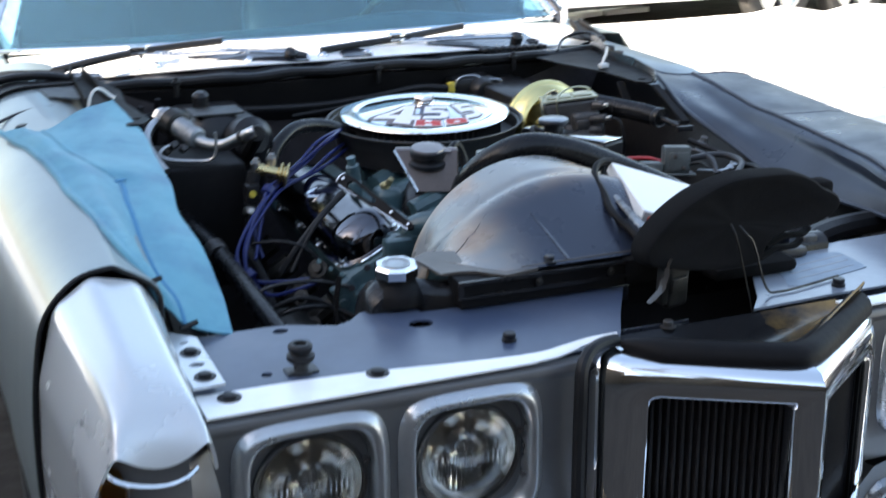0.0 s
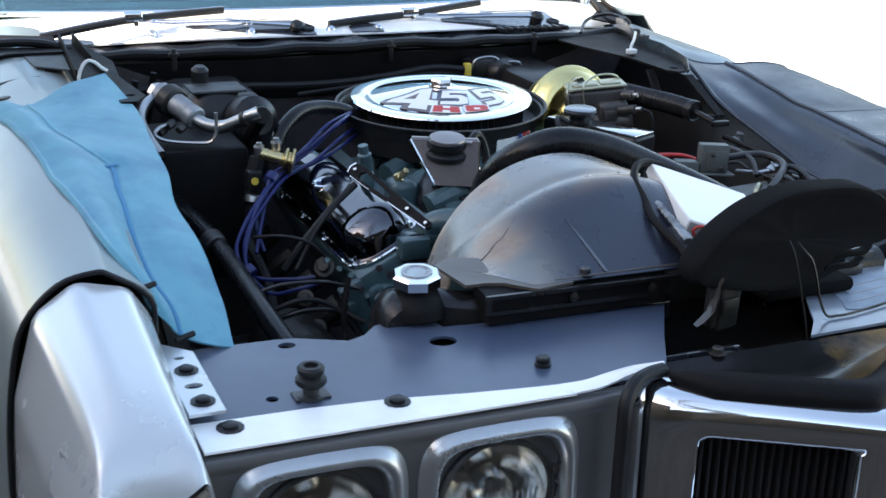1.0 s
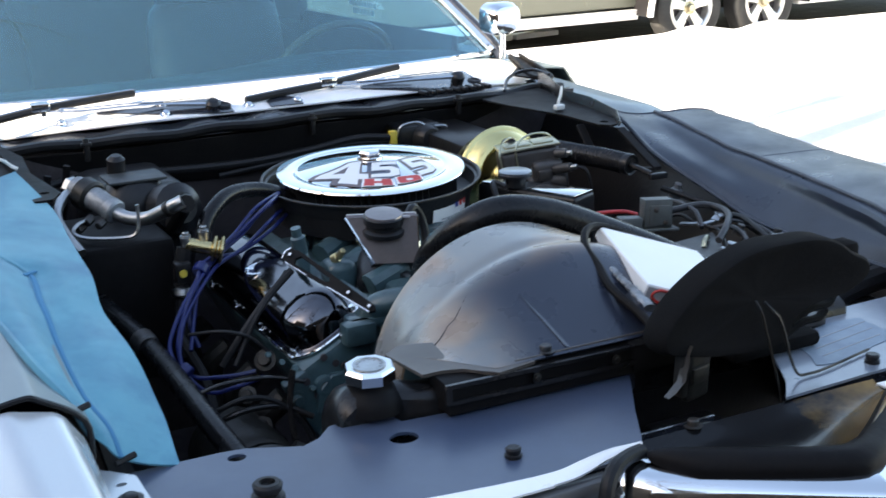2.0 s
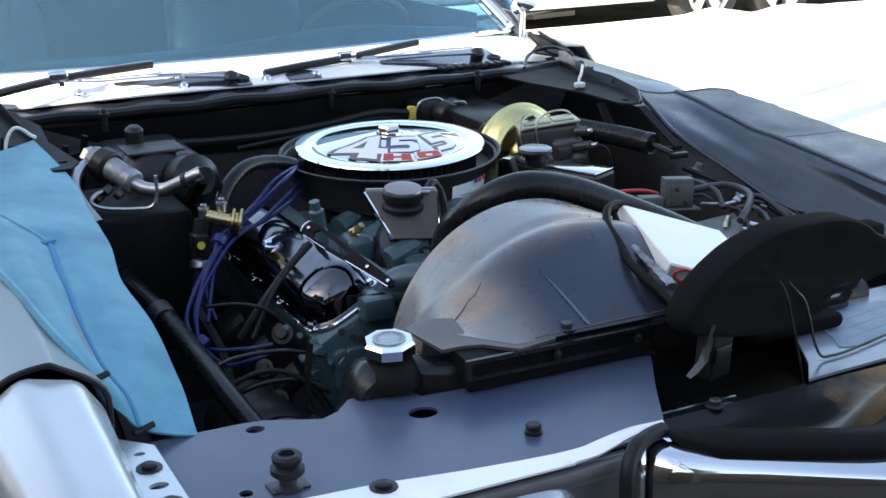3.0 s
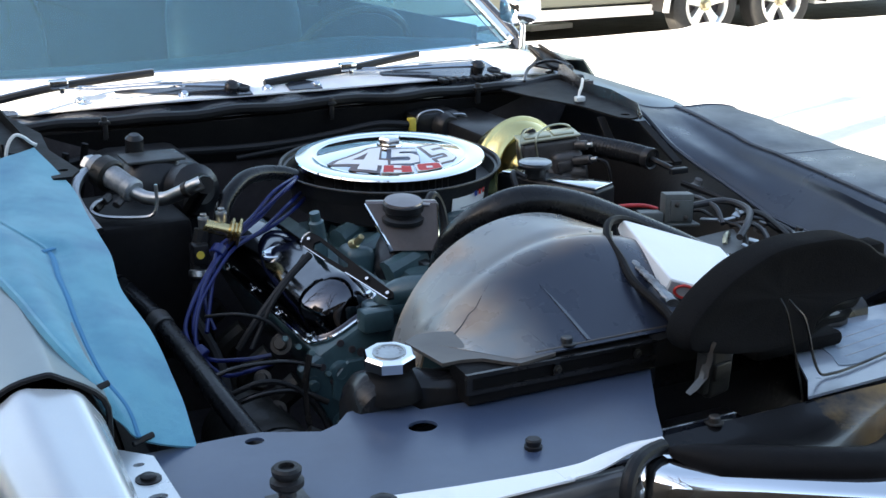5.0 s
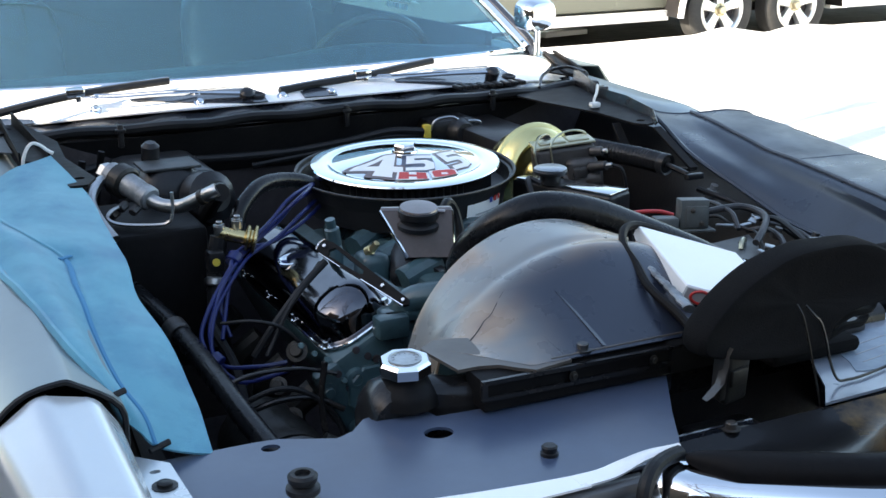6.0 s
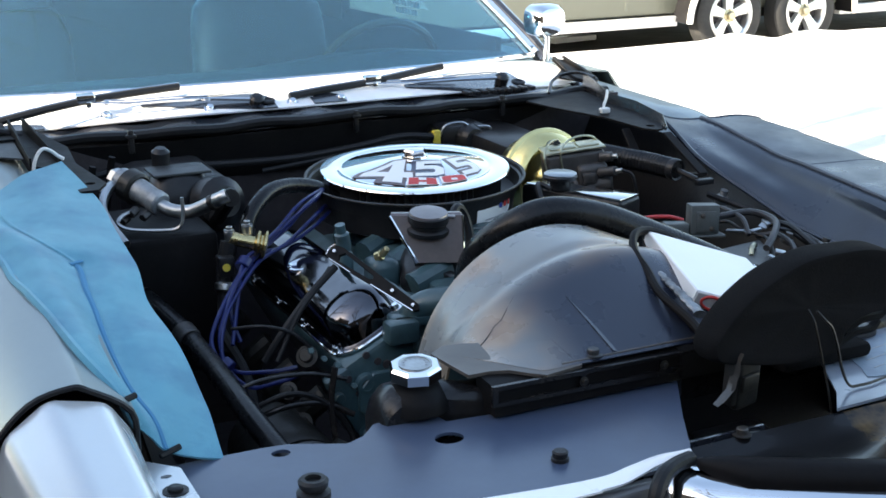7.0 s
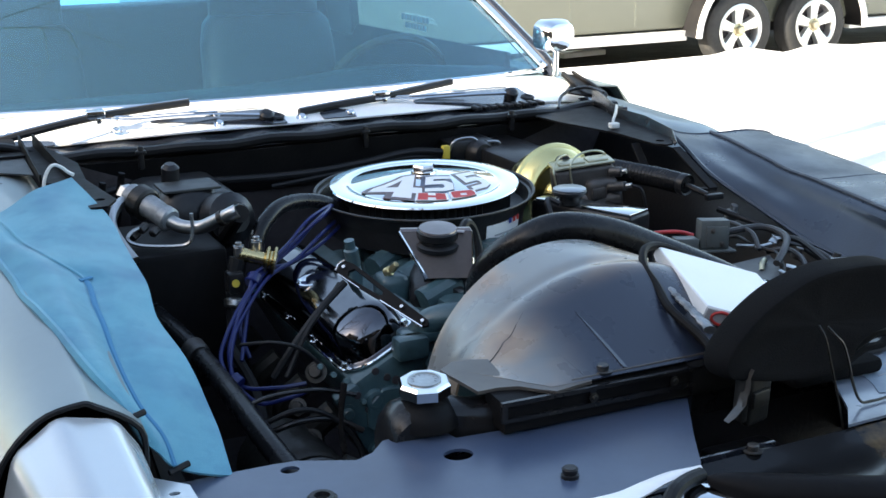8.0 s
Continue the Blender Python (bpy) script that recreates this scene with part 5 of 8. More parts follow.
def build_radiator():
    bm = B()
    box(bm, (-0.40, 0.335, 0.42), (0.46, 0.385, 0.80), 0.004)
    rad = part("radiator", bm, SATIN, car, "black radiator with a filler neck")
    # top tank
    bm = B()
    def tank(x, w, z, fore=0.0):
        """A section of the tank; fore: how far its front stands forward."""
        return [(x, 0.352 + w * c * (0.36 if c < 0 else 0.5) - (fore if c < 0 else 0), z + h) for c, h in ((-1, -0.07), (-1, -0.012), (-0.8, -0.003), (-0.3, 0.004), (0.3, 0.004), (0.8, -0.003), (1, -0.012), (1, -0.07))]
    loft(bm, [tank(-0.400, 0.07, 0.79, -0.016), tank(-0.396, 0.10, 0.822, -0.022), tank(-0.388, 0.11, 0.842, -0.026), tank(-0.374, 0.12, 0.854, -0.028), tank(-0.34, 0.124, 0.858, -0.028), tank(-0.312, 0.12, 0.855, -0.026), tank(-0.292, 0.10, 0.850, -0.016), tank(-0.270, 0.08, 0.846), tank(-0.1, 0.07, 0.845), tank(0.45, 0.07, 0.84)])
    part("top_tank", bm, TANK, rad, "black painted top tank")
    bm = B()
    lathe(bm, [(0.046, -0.004), (0.044, 0.010), (0.038, 0.018), (0.032, 0.023), (0.0295, 0.028), (0.0295, 0.038), (0, 0.038)], (-0.339, 0.366, 0.832), seg=28)
    part("filler_neck", bm, MATTE, rad, "black filler neck")
    # octagonal cap with a small dial
    bm = B()
    lathe(bm, [(0, 0.006), (0.033, 0.006), (0.035, 0.008), (0.035, 0.021), (0.032, 0.025), (0, 0.025)], (-0.3405, 0.363, 0.8625), (-0.03, -0.06, 1), 8, twist=0.55)
    cap = part("radiator_cap", bm, CHROME, rad, "octagonal chrome radiator cap with a dial", 20)
    bm = B()
    lathe(bm, [(0.021, 0.0252), (0.022, 0.0268), (0.019, 0.0268), (0.0185, 0.0256), (0, 0.0256)], (-0.3405, 0.363, 0.8625), (-0.03, -0.06, 1), 24)
    part("dial", bm, ALU, cap, "pale round dial")
    bm = B()
    for k in range(9):
        a = radians(200 - 27 * k)
        box(bm, (0.0135, -0.0006, 0.0257), (0.017, 0.0006, 0.0262), m=Matrix.Translation((-0.3405, 0.363, 0.8625)) @ turn_to((-0.03, -0.06, 1)) @ Matrix.Rotation(a, 4, "Z"))
    part("dial_mark", bm, GREY_PRINT, cap)
    # channel that clamps the radiator to the support
    bm = B()
    loft(bm, [[(x, 0.292, 0.824), (x, 0.292, 0.858), (x, 0.296, 0.862), (x, 0.303, 0.864), (x, 0.345, 0.866), (x, 0.345, 0.824)] for x in (-0.262, -0.1, 0.03, 0.15)])
    ch = part("clamp_channel", bm, MATTE, rad, "black clamp channel")
    # raised rim round three sunk panels
    rim = [(-0.268, 0.840), (0.14, 0.836), (0.14, 0.864), (-0.268, 0.868)]
    sunk = [[(x0, 0.845), (x1, 0.844), (x1, 0.861), (x0, 0.862)] for x0, x1 in ((-0.260, -0.138), (-0.130, -0.012), (-0.004, 0.13))]
    bm = B()
    plate(bm, rim, sunk, 0.0, 0.006, Matrix(((1, 0, 0, 0), (0, 0, 1, 0.2865), (0, 1, 0, 0), (0, 0, 0, 1))))
    part("channel_rim", bm, TANK, ch, "black raised rim")
    for x in (-0.134, -0.008):
        bm = B()
        bolt(bm, (x, 0.2865, 0.852), 0.004, 0.005, (0, -1, 0))
        part("bolt", bm, GREASE, ch)
    # flat tab between filler and shroud
    bm = B()
    plate(bm, [(-0.290, 0.424), (-0.279, 0.333), (-0.250, 0.333), (-0.224, 0.325), (-0.205, 0.303), (-0.189, 0.288), (-0.130, 0.298), (-0.120, 0.320), (-0.140, 0.40), (-0.235, 0.44), (-0.262, 0.444)], [], 0.866, 0.8705)
    part("shroud_tab", bm, TAUPE, rad, "dusty black shroud tab")
    # lower braces down to the frame
    bm = B()
    rod(bm, (-0.30, 0.42, 0.80), (-0.42, 0.45, 0.55), 0.012)
    part("brace", bm, SATIN, rad)


build_radiator()


def shroud_at(u, v):
    """A dome from the straight front edge back and up to the rear ring."""
    a = radians(lerp(192, -12, u))
    c, s = math.cos(a), math.sin(a)
    ring = Vector((-0.005 + 0.226 * c, 0.600, 0.740 + 0.226 * s))
    front = Vector((0.03 + (0.31 if c < 0 else 0.33) * c, 0.303 + 0.12 * max(0, (-c - 0.7) / 0.3), 0.868 if s > 0.3 else lerp(0.70, 0.868, max(0, s) / 0.3)))
    if v > 0.92:
        return ring + Vector((0, 0.006 * (v - 0.92) / 0.08, 0))
    t = v / 0.92
    # a flat slanting front face, then a soft bend into the round band
    rise = 0.07 * t - 0.93 * 0.04 * math.log(math.exp(-t / 0.565 / 0.04) + math.exp(-1 / 0.04))
    z = lerp(front.z, ring.z, rise)
    return Vector((lerp(front.x, ring.x, t ** 0.9), lerp(front.y, ring.y, t ** 1.05), z - 0.004 * math.exp(-((t - 0.66) / 0.05) ** 2) * max(0, s)))


def build_shroud():
    bm = B()
    sheet(bm, shroud_at, 96, 80, -0.003)
    sh = part("fan_shroud", bm, DUSTY_SHEEN, car, "domed black fan shroud, dust and sky sheen in its colour", 60)

    def crown(u, v):
        p = shroud_at(u, v)
        n = (shroud_at(u + 0.01, v) - p).cross(shroud_at(u, v + 0.01) - p).normalized()
        return p + (n if n.z > 0 else -n) * 0.0022
    # a moulded wedge with a sharp dark step, and two straight ribs
    def wedge(p0, p1, p2, tall, low):
        bm = B()

        def f(u, v):
            a, b = lerp(p0[0], p1[0], u), lerp(p0[1], p1[1], u)
            q = crown(lerp(a, p2[0], v), lerp(b, p2[1], v))
            return q + Vector((-0.25, -0.45, 0.85)) * (lerp(tall, low, u) * (1 - v) - 0.001)
        sheet(bm, f, 12, 16, 0.006)
        part("stiffening_wedge", bm, DUSTY_SHEEN, sh)
    wedge((0.308, 0.47), (0.228, 0.27), (0.342, 0.03), 0.006, 0.0015)
    wedge((0.392, 0.36), (0.404, 0.03), (0.416, 0.02), 0.003, 0.004)
    # thin black tubes draw the shadow lines along the creases
    for line, r in ((((0.350, 0.53), (0.308, 0.468), (0.267, 0.40), (0.225, 0.26)), 0.0020), (((0.308, 0.47), (0.325, 0.23), (0.342, 0.03)), 0.0012), (((0.392, 0.36), (0.400, 0.19), (0.408, 0.03)), 0.0016)):
        bm = B()
        pts = []
        for (u0, v0), (u1, v1) in zip(line, line[1:]):
            pts += [crown(lerp(u0, u1, k / 6), lerp(v0, v1, k / 6)) for k in range(6)]
        tube(bm, pts + [crown(*line[-1])], (r * 0.4, r), 6, 2, flat=0.8)
        part("crease_shadow", bm, TANK, sh)
    bm = B()
    tube(bm, [crown(u / 100, 0.02) for u in range(32, 74, 3)], 0.0020, 8, 2)
    part("front_lip", bm, TAUPE, sh, "dusty rolled front lip")
    for u in (0.375, 0.68):
        bm = B()
        bolt(bm, shroud_at(u, 0.04), 0.008, 0.010)
        part("bolt", bm, STEEL, sh)
    for u, v in ((0.55, 0.63),):
        bm = B()
        bolt(bm, shroud_at(u, v), 0.004, 0.003)
        part("clip", bm, SATIN, sh)
    # fan in the ring
    bm = B()
    lathe(bm, [(0, -0.03), (0.05, -0.03), (0.06, 0.03), (0, 0.04)], (0.045, 0.60, 0.70), (0, -1, 0), 20)
    for k in range(7):
        a = 2 * math.pi * k / 7
        m = Matrix.Translation((0.045, 0.60, 0.70)) @ Matrix.Rotation(a, 4, "Y") @ Matrix.Rotation(radians(28), 4, "Z")
        box(bm, (0.05, -0.002, -0.035), (0.195, 0.002, 0.035), 0.001, m, 1)
    part("fan", bm, STEEL, car, "steel engine fan inside the shroud")


build_shroud()


def build_top_hose():
    bm = B()
    tube(bm, [(-0.045, 0.80, 0.79), (-0.052, 0.775, 0.845), (-0.055, 0.730, 0.900), (-0.026, 0.686, 0.946), (0.03, 0.664, 0.969), (0.115, 0.657, 0.954), (0.215, 0.647, 0.912), (0.33, 0.62, 0.856), (0.42, 0.58, 0.80), (0.44, 0.50, 0.74)], 0.0272, 18, 8)
    h = part("radiator_hose", bm, HOSE, car, "thick shiny black radiator hose")
    bm = B()
    for p, q in (((0.375, 0.603, 0.828), (0.395, 0.593, 0.815)),):
        rod(bm, p, q, 0.0305, seg=20)
    part("hose_clamp", bm, OLD_CHROME, h, "steel hose clamp")


build_top_hose()

# the passenger bank leans outward: a along the head, b along the car, c out of the valve cover
BANK = Matrix(((0.882, 0, -0.471, -0.304), (0, 1, 0, 0), (0.471, 0, 0.882, 0.743), (0, 0, 0, 1)))
BANK_R = Matrix.Translation((2 * CX, 0, 0)) @ Matrix.Diagonal((-1, 1, 1, 1)) @ BANK


def build_engine():
    bm = B()
    box(bm, (-0.14, 0.70, 0.42), (0.24, 1.30, 0.80), 0.02)
    eng = part("engine_block", bm, ENGINE, car, "blue-green enamelled engine block")
    for m in (BANK, BANK_R):
        bm = B()
        box(bm, (0.002, 0.725, -0.135), (0.175, 1.28, 0.0), 0.010, m)
        box(bm, (-0.035, 0.725, -0.135), (0.012, 0.75, -0.004), 0.006, m)
        head = part("cylinder_head", bm, ENGINE, eng, "blue-green cylinder head")
        # cast bosses, bolts and drilled holes on the front face
        bm = B()
        for a, c, r in ((0.02, -0.045, 0.017), (0.075, -0.07, 0.024), (0.13, -0.05, 0.014), (0.15, -0.105, 0.018), (0.03, -0.105, 0.02)):
            lathe(bm, [(r + 0.004, -0.01), (r, 0.008), (r - 0.004, 0.010), (r * 0.55, 0.010), (r * 0.5, 0.002), (0, 0.002)], m @ Vector((a, 0.725, c)), (0, -1, 0), 18)
        part("boss", bm, ENGINE, head)
        bm = B()
        for a, c in ((0.0, -0.02), (0.055, -0.025), (0.105, -0.022), (0.06, -0.12), (0.11, -0.125), (0.0, -0.08), (0.165, -0.02)):
            lathe(bm, [(0, 0.0), (0.006, 0.0), (0.006, 0.0025), (0, 0.0025)], m @ Vector((a, 0.7245, c)), (0, -1, 0), 10)
        part("bolt_hole", bm, SOOT, head)
        bm = B()
        for a, c in ((-0.028, -0.035), (0.168, -0.075), (-0.02, -0.12)):
            bolt(bm, m @ Vector((a, 0.7245, c)), 0.009, 0.012, (0, -1, 0))
        part("bolt", bm, ENGINE, head)
        bm = B()
        def lp(w, h, c, r):
            return [m @ Vector((0.075 + x, 0.99 + y, c)) for x, y in round_rect(w, h, r, 6)]
        loft(bm, [lp(0.132, 0.50, 0.0, 0.05), lp(0.134, 0.502, 0.003, 0.05), lp(0.132, 0.50, 0.006, 0.05), lp(0.121, 0.489, 0.008, 0.047), lp(0.117, 0.485, 0.030, 0.047), lp(0.112, 0.478, 0.042, 0.047), lp(0.104, 0.468, 0.050, 0.047),
                  lp(0.092, 0.454, 0.0565, 0.044), lp(0.074, 0.434, 0.0615, 0.036), lp(0.052, 0.410, 0.065, 0.025), lp(0.026, 0.384, 0.067, 0.012), lp(0.004, 0.36, 0.0675, 0.0018)])
        cov = part("valve_cover", bm, COVER_CHROME, head, "chrome valve cover")
        bm = B()
        rim = lp(0.135, 0.503, 0.0045, 0.05)
        tube(bm, rim + rim[:1], 0.0032, 8, 1)
        part("cover_lip", bm, CHROME, cov, "bright chrome flange lip")
        bm = B()
        for y in (0.77, 0.92, 1.06, 1.20):
            for a in (0.016, 0.134):
                bolt(bm, m @ Vector((a, y, 0.007)), 0.006, 0.010, m.to_3x3() @ Vector((0, 0, 1)))
        part("cover_bolt", bm, CHROME, cov)
        bm = B()
        up = m.to_3x3() @ Vector((0, 0, 1))
        lathe(bm, [(0.019, 0), (0.019, 0.008), (0.025, 0.009), (0.0265, 0.012), (0.025, 0.016), (0.021, 0.017), (0.018, 0.014), (0.006, 0.013), (0, 0.013)], m @ Vector((0.070, 1.00, 0.052)), up + Vector((0.25, -0.1, 0.3)), 28)
        part("oil_cap", bm, CHROME, cov, "chrome twist oil cap")
        # exhaust runners below the head
        bm = B()
        for k in range(4):
            y = 0.80 + 0.14 * k
            tube(bm, [m @ Vector((-0.035, y, -0.06)), m @ Vector((-0.085, y + 0.01, -0.075)), m @ Vector((-0.10, y + 0.03, -0.13))], 0.022, 10, 4)
        tube(bm, [m @ Vector((-0.10, 0.80, -0.13)), m @ Vector((-0.11, 1.0, -0.14)), m @ Vector((-0.10, 1.28, -0.15))], 0.03, 12, 4)
        part("exhaust_manifold", bm, GREASE, head, "greasy iron exhaust manifold")
    # cast pad, pale bolt heads and lifting lug on the front of the passenger head
    bm = B()
    lathe(bm, [(0.047, -0.004), (0.047, 0.004), (0.044, 0.006), (0, 0.006)], (-0.236, 0.722, 0.688), (0, -1, 0), 8, 0.4)
    part("cast_pad", bm, ENGINE, eng, "raised eight-sided cast pad", 20)
    for x, z, r in ((-0.314, 0.754, 0.0055), (-0.356, 0.785, 0.005), (-0.287, 0.714, 0.005), (-0.335, 0.768, 0.005)):
        bm = B()
        bolt(bm, (x, 0.722, z), r, 0.014, (-0.2, -1, 0.35), False)
        part("bolt", bm, ENGINE_PALE, eng, "worn pale bolt head")
    for x, z, r in ((-0.264, 0.761, 0.006), (-0.229, 0.740, 0.007), (-0.277, 0.699, 0.006), (-0.262, 0.653, 0.006)):
        bm = B()
        lathe(bm, [(0, 0.0), (r, 0.0), (r, 0.003), (0, 0.003)], (x, 0.7235, z), (0, -1, 0), 12)
        part("bolt_hole", bm, SOOT, eng)
    # intake manifold runners, timing cover and water pump
    bm = B()
    box(bm, (-0.10, 0.80, 0.78), (0.20, 1.28, 0.825), 0.015)
    intake = part("intake_manifold", bm, ENGINE, eng, "blue-green intake manifold")
    bm = B()
    for k in range(4):
        y = 0.86 + 0.11 * k
        tube(bm, [(CX, 1.05, 0.83), (-0.03, y + 0.03, 0.84), (-0.12, y, 0.815)], 0.022, 10, 4)
        tube(bm, [(CX, 1.05, 0.83), (0.13, y + 0.03, 0.84), (0.22, y, 0.815)], 0.022, 10, 4)
    part("intake_runner", bm, ENGINE, intake)
    bm = B()
    box(bm, (-0.08, 0.66, 0.50), (0.18, 0.71, 0.77), 0.02)
    lathe(bm, [(0.055, 0), (0.055, 0.04), (0.035, 0.06), (0.02, 0.10), (0, 0.10)], (0.045, 0.665, 0.71), (0, -1, 0), 20)
    tube(bm, [(-0.02, 0.68, 0.74), (-0.09, 0.70, 0.785), (-0.165, 0.742, 0.805)], (0.028, 0.018), 12, 5)
    part("water_pump", bm, ENGINE, eng, "blue-green water pump housing")
    bm = B()
    tube(bm, [(-0.175, 0.745, 0.80), (-0.160, 0.738, 0.822), (-0.125, 0.72, 0.832), (-0.08, 0.70, 0.825)], (0.024, 0.022), 14, 4)
    box(bm, (-0.215, 0.715, 0.795), (-0.145, 0.765, 0.812), 0.005)
    box(bm, (-0.232, 0.700, 0.775), (-0.178, 0.735, 0.812), 0.007)
    part("water_outlet", bm, ENGINE, eng, "blue-green water outlet neck")
    # blue castings behind the valve cover front
    bm = B()
    box(bm, (-0.220, 0.94, 0.80), (-0.192, 0.985, 0.868), 0.010, seg=3)
    box(bm, (-0.172, 0.905, 0.79), (-0.118, 0.965, 0.850), 0.016, seg=3)
    lathe(bm, [(0.013, 0), (0.013, 0.03), (0.009, 0.033), (0.009, 0.048), (0, 0.048)], (-0.205, 0.955, 0.866), (-0.2, -0.1, 1), 14)
    part("thermostat_casting", bm, ENGINE, eng, "blue-green bolted casting")
    bm = B()
    rod(bm, (-0.150, 0.92, 0.858), (-0.145, 0.908, 0.872), 0.007, 0.0055)
    rod(bm, (-0.156, 0.93, 0.852), (-0.150, 0.92, 0.858), 0.009)
    part("sensor", bm, BRASS, eng, "small brass sender")
    # carburettor under the air cleaner
    bm = B()
    box(bm, (-0.05, 1.10, 0.82), (0.14, 1.32, 0.865), 0.008)
    lathe(bm, [(0.10, -0.01), (0.10, 0.03), (0, 0.03)], (0.048, 1.215, 0.855), seg=20)
    part("carburettor", bm, STEEL, eng, "dark carburettor body")


build_engine()


def build_accessories():
    # slotted bracket with bright edges
    p0, p1 = Vector((-0.258, 0.862, 0.892)), Vector((-0.186, 0.700, 0.834))
    d = (p1 - p0).normalized()
    nrm = Vector((-0.55, -0.35, 0.75)).normalized()
    side = d.cross(nrm).normalized()
    nrm = side.cross(d).normalized()
    m = Matrix(((d.x, side.x, nrm.x, p0.x), (d.y, side.y, nrm.y, p0.y), (d.z, side.z, nrm.z, p0.z), (0, 0, 0, 1)))
    n = (p1 - p0).length
    bm = B()
    slot = [(0.018, -0.009), (0.088, -0.0045), (0.092, 0.0008), (0.088, 0.0045), (0.018, 0.009), (0.012, 0.0)]
    plate(bm, [(-0.008, -0.011), (0.01, -0.015), (n, -0.007), (n + 0.007, 0.0), (n, 0.007), (0.10, 0.010), (0.01, 0.015), (-0.008, 0.011)], [slot], -0.003, 0.003, m)
    br = part("slotted_bracket", bm, MATTE, car, "slotted dark alternator bracket with bright edges")
    bm = B()
    tube(bm, [m @ Vector(p) for p in ((-0.008, -0.011, 0.003), (-0.011, 0.0, 0.004), (-0.008, 0.011, 0.003))], 0.0022, 6, 4)
    tube(bm, [m @ Vector(p) for p in ((0.095, 0.0105, 0.002), (0.12, 0.0095, 0.002), (n, 0.007, 0.002))], 0.0016, 6, 3)
    tube(bm, [m @ Vector(p) for p in ((0.0, 0.0138, 0.002), (0.05, 0.013, 0.002))], 0.0012, 6, 3)
    part("bright_edge", bm, CHROME, br, "bright chrome edge")
    bm = B()
    for a, b in ((0.002, 0.0), (n - 0.004, 0.0), (n - 0.05, 0.0)):
        bolt(bm, m @ Vector((a, b, 0.003)), 0.0036, 0.006, nrm, False)
    part("bolt", bm, OLD_CHROME, br)
    # dark strap and steel lines across the valve cover
    for pts, r in (([(-0.262, 0.85, 0.872), (-0.30, 0.84, 0.845), (-0.335, 0.83, 0.815), (-0.372, 0.82, 0.778), (-0.40, 0.82, 0.74)], 0.0065),
                   ([(-0.268, 0.86, 0.868), (-0.306, 0.835, 0.840), (-0.343, 0.82, 0.805), (-0.385, 0.80, 0.745)], 0.004)):
        bm = B()
        tube(bm, pts, r, 8, 6)
        part("cable_sleeve", bm, CABLE, car, "black cable sleeve")
    # compressor, idler and brackets low at the front
    bm = B()
    lathe(bm, [(0, -0.16), (0.07, -0.16), (0.075, -0.01), (0.07, 0), (0, 0)], (-0.40, 0.66, 0.60), (0, -1, 0), 24)
    comp = part("compressor", bm, GREASE, car, "greasy black compressor")
    bm = B()
    lathe(bm, [(0, 0.01), (0.03, 0.01), (0.05, 0.02), (0.068, 0.03), (0.072, 0.03), (0.062, 0.02), (0.072, 0.008), (0.06, 0.0), (0, 0)], (-0.40, 0.655, 0.60), (0, -1, 0), 28)
    part("pulley", bm, STEEL, comp, "worn steel pulley")
    bm = B()
    lathe(bm, [(0, 0.01), (0.02, 0.012), (0.075, 0.03), (0.08, 0.03), (0.07, 0.02), (0.08, 0.008), (0.06, 0.0), (0, 0)], (-0.24, 0.63, 0.55), (0, -1, 0), 28)
    part("idler_pulley", bm, STEEL, car, "worn steel idler pulley")
    bm = B()
    tube(bm, [(-0.478, 0.735, 0.735), (-0.43, 0.725, 0.750), (-0.36, 0.715, 0.750), (-0.305, 0.705, 0.735)], 0.0065, 10, 6, flat=0.6)
    part("bracket_bar", bm, TANK, comp, "black bracket bar")
    bm = B()
    tube(bm, [(-0.45, 0.72, 0.69), (-0.40, 0.705, 0.708), (-0.345, 0.70, 0.704), (-0.30, 0.69, 0.68)], 0.0050, 10, 6)
    part("bracket_bar", bm, TANK, comp, "black bracket bar")
    bm = B()
    tube(bm, [(-0.325, 0.70, 0.76), (-0.335, 0.695, 0.70), (-0.33, 0.685, 0.62)], 0.006, 8, 5, flat=0.5)
    part("bracket_bar", bm, TANK, comp, "black bracket bar")
    bm = B()
    tube(bm, [(-0.46, 0.73, 0.70), (-0.40, 0.71, 0.725), (-0.35, 0.70, 0.71), (-0.31, 0.69, 0.66), (-0.30, 0.67, 0.60)], 0.0045, 8, 5)
    part("bent_line", bm, CABLE, car, "bent black line")
    bm = B()
    tube(bm, [(-0.36, 0.63, 0.66), (-0.33, 0.62, 0.64), (-0.30, 0.61, 0.60)], 0.018, 10, 4)
    box(bm, (-0.37, 0.60, 0.57), (-0.31, 0.66, 0.635), 0.012)
    part("tensioner", bm, GREASE, car, "greasy iron tensioner")
    bm = B()
    pts = [(-0.40 + 0.072 * math.cos(a), 0.628, 0.60 + 0.072 * math.sin(a)) for a in [radians(60 + 24 * j) for j in range(9)]]
    pts += [(-0.24 + 0.08 * math.cos(a), 0.605, 0.55 + 0.08 * math.sin(a)) for a in [radians(-110 + 24 * j) for j in range(8)]]
    tube(bm, pts + [pts[0]], 0.005, 6, 2)
    part("drive_belt", bm, RUBBER, car, "black drive belt")
    # long thick hose down the side of the bay
    bm = B()
    tube(bm, [(-0.56, 1.26, 0.80), (-0.525, 1.12, 0.783), (-0.495, 1.0, 0.760), (-0.480, 0.90, 0.742), (-0.478, 0.75, 0.735), (-0.474, 0.62, 0.722), (-0.455, 0.46, 0.69), (-0.44, 0.38, 0.66)], 0.0175, 14, 6)
    h = part("suction_hose", bm, HOSE, car, "long black refrigerant hose")
    bm = B()
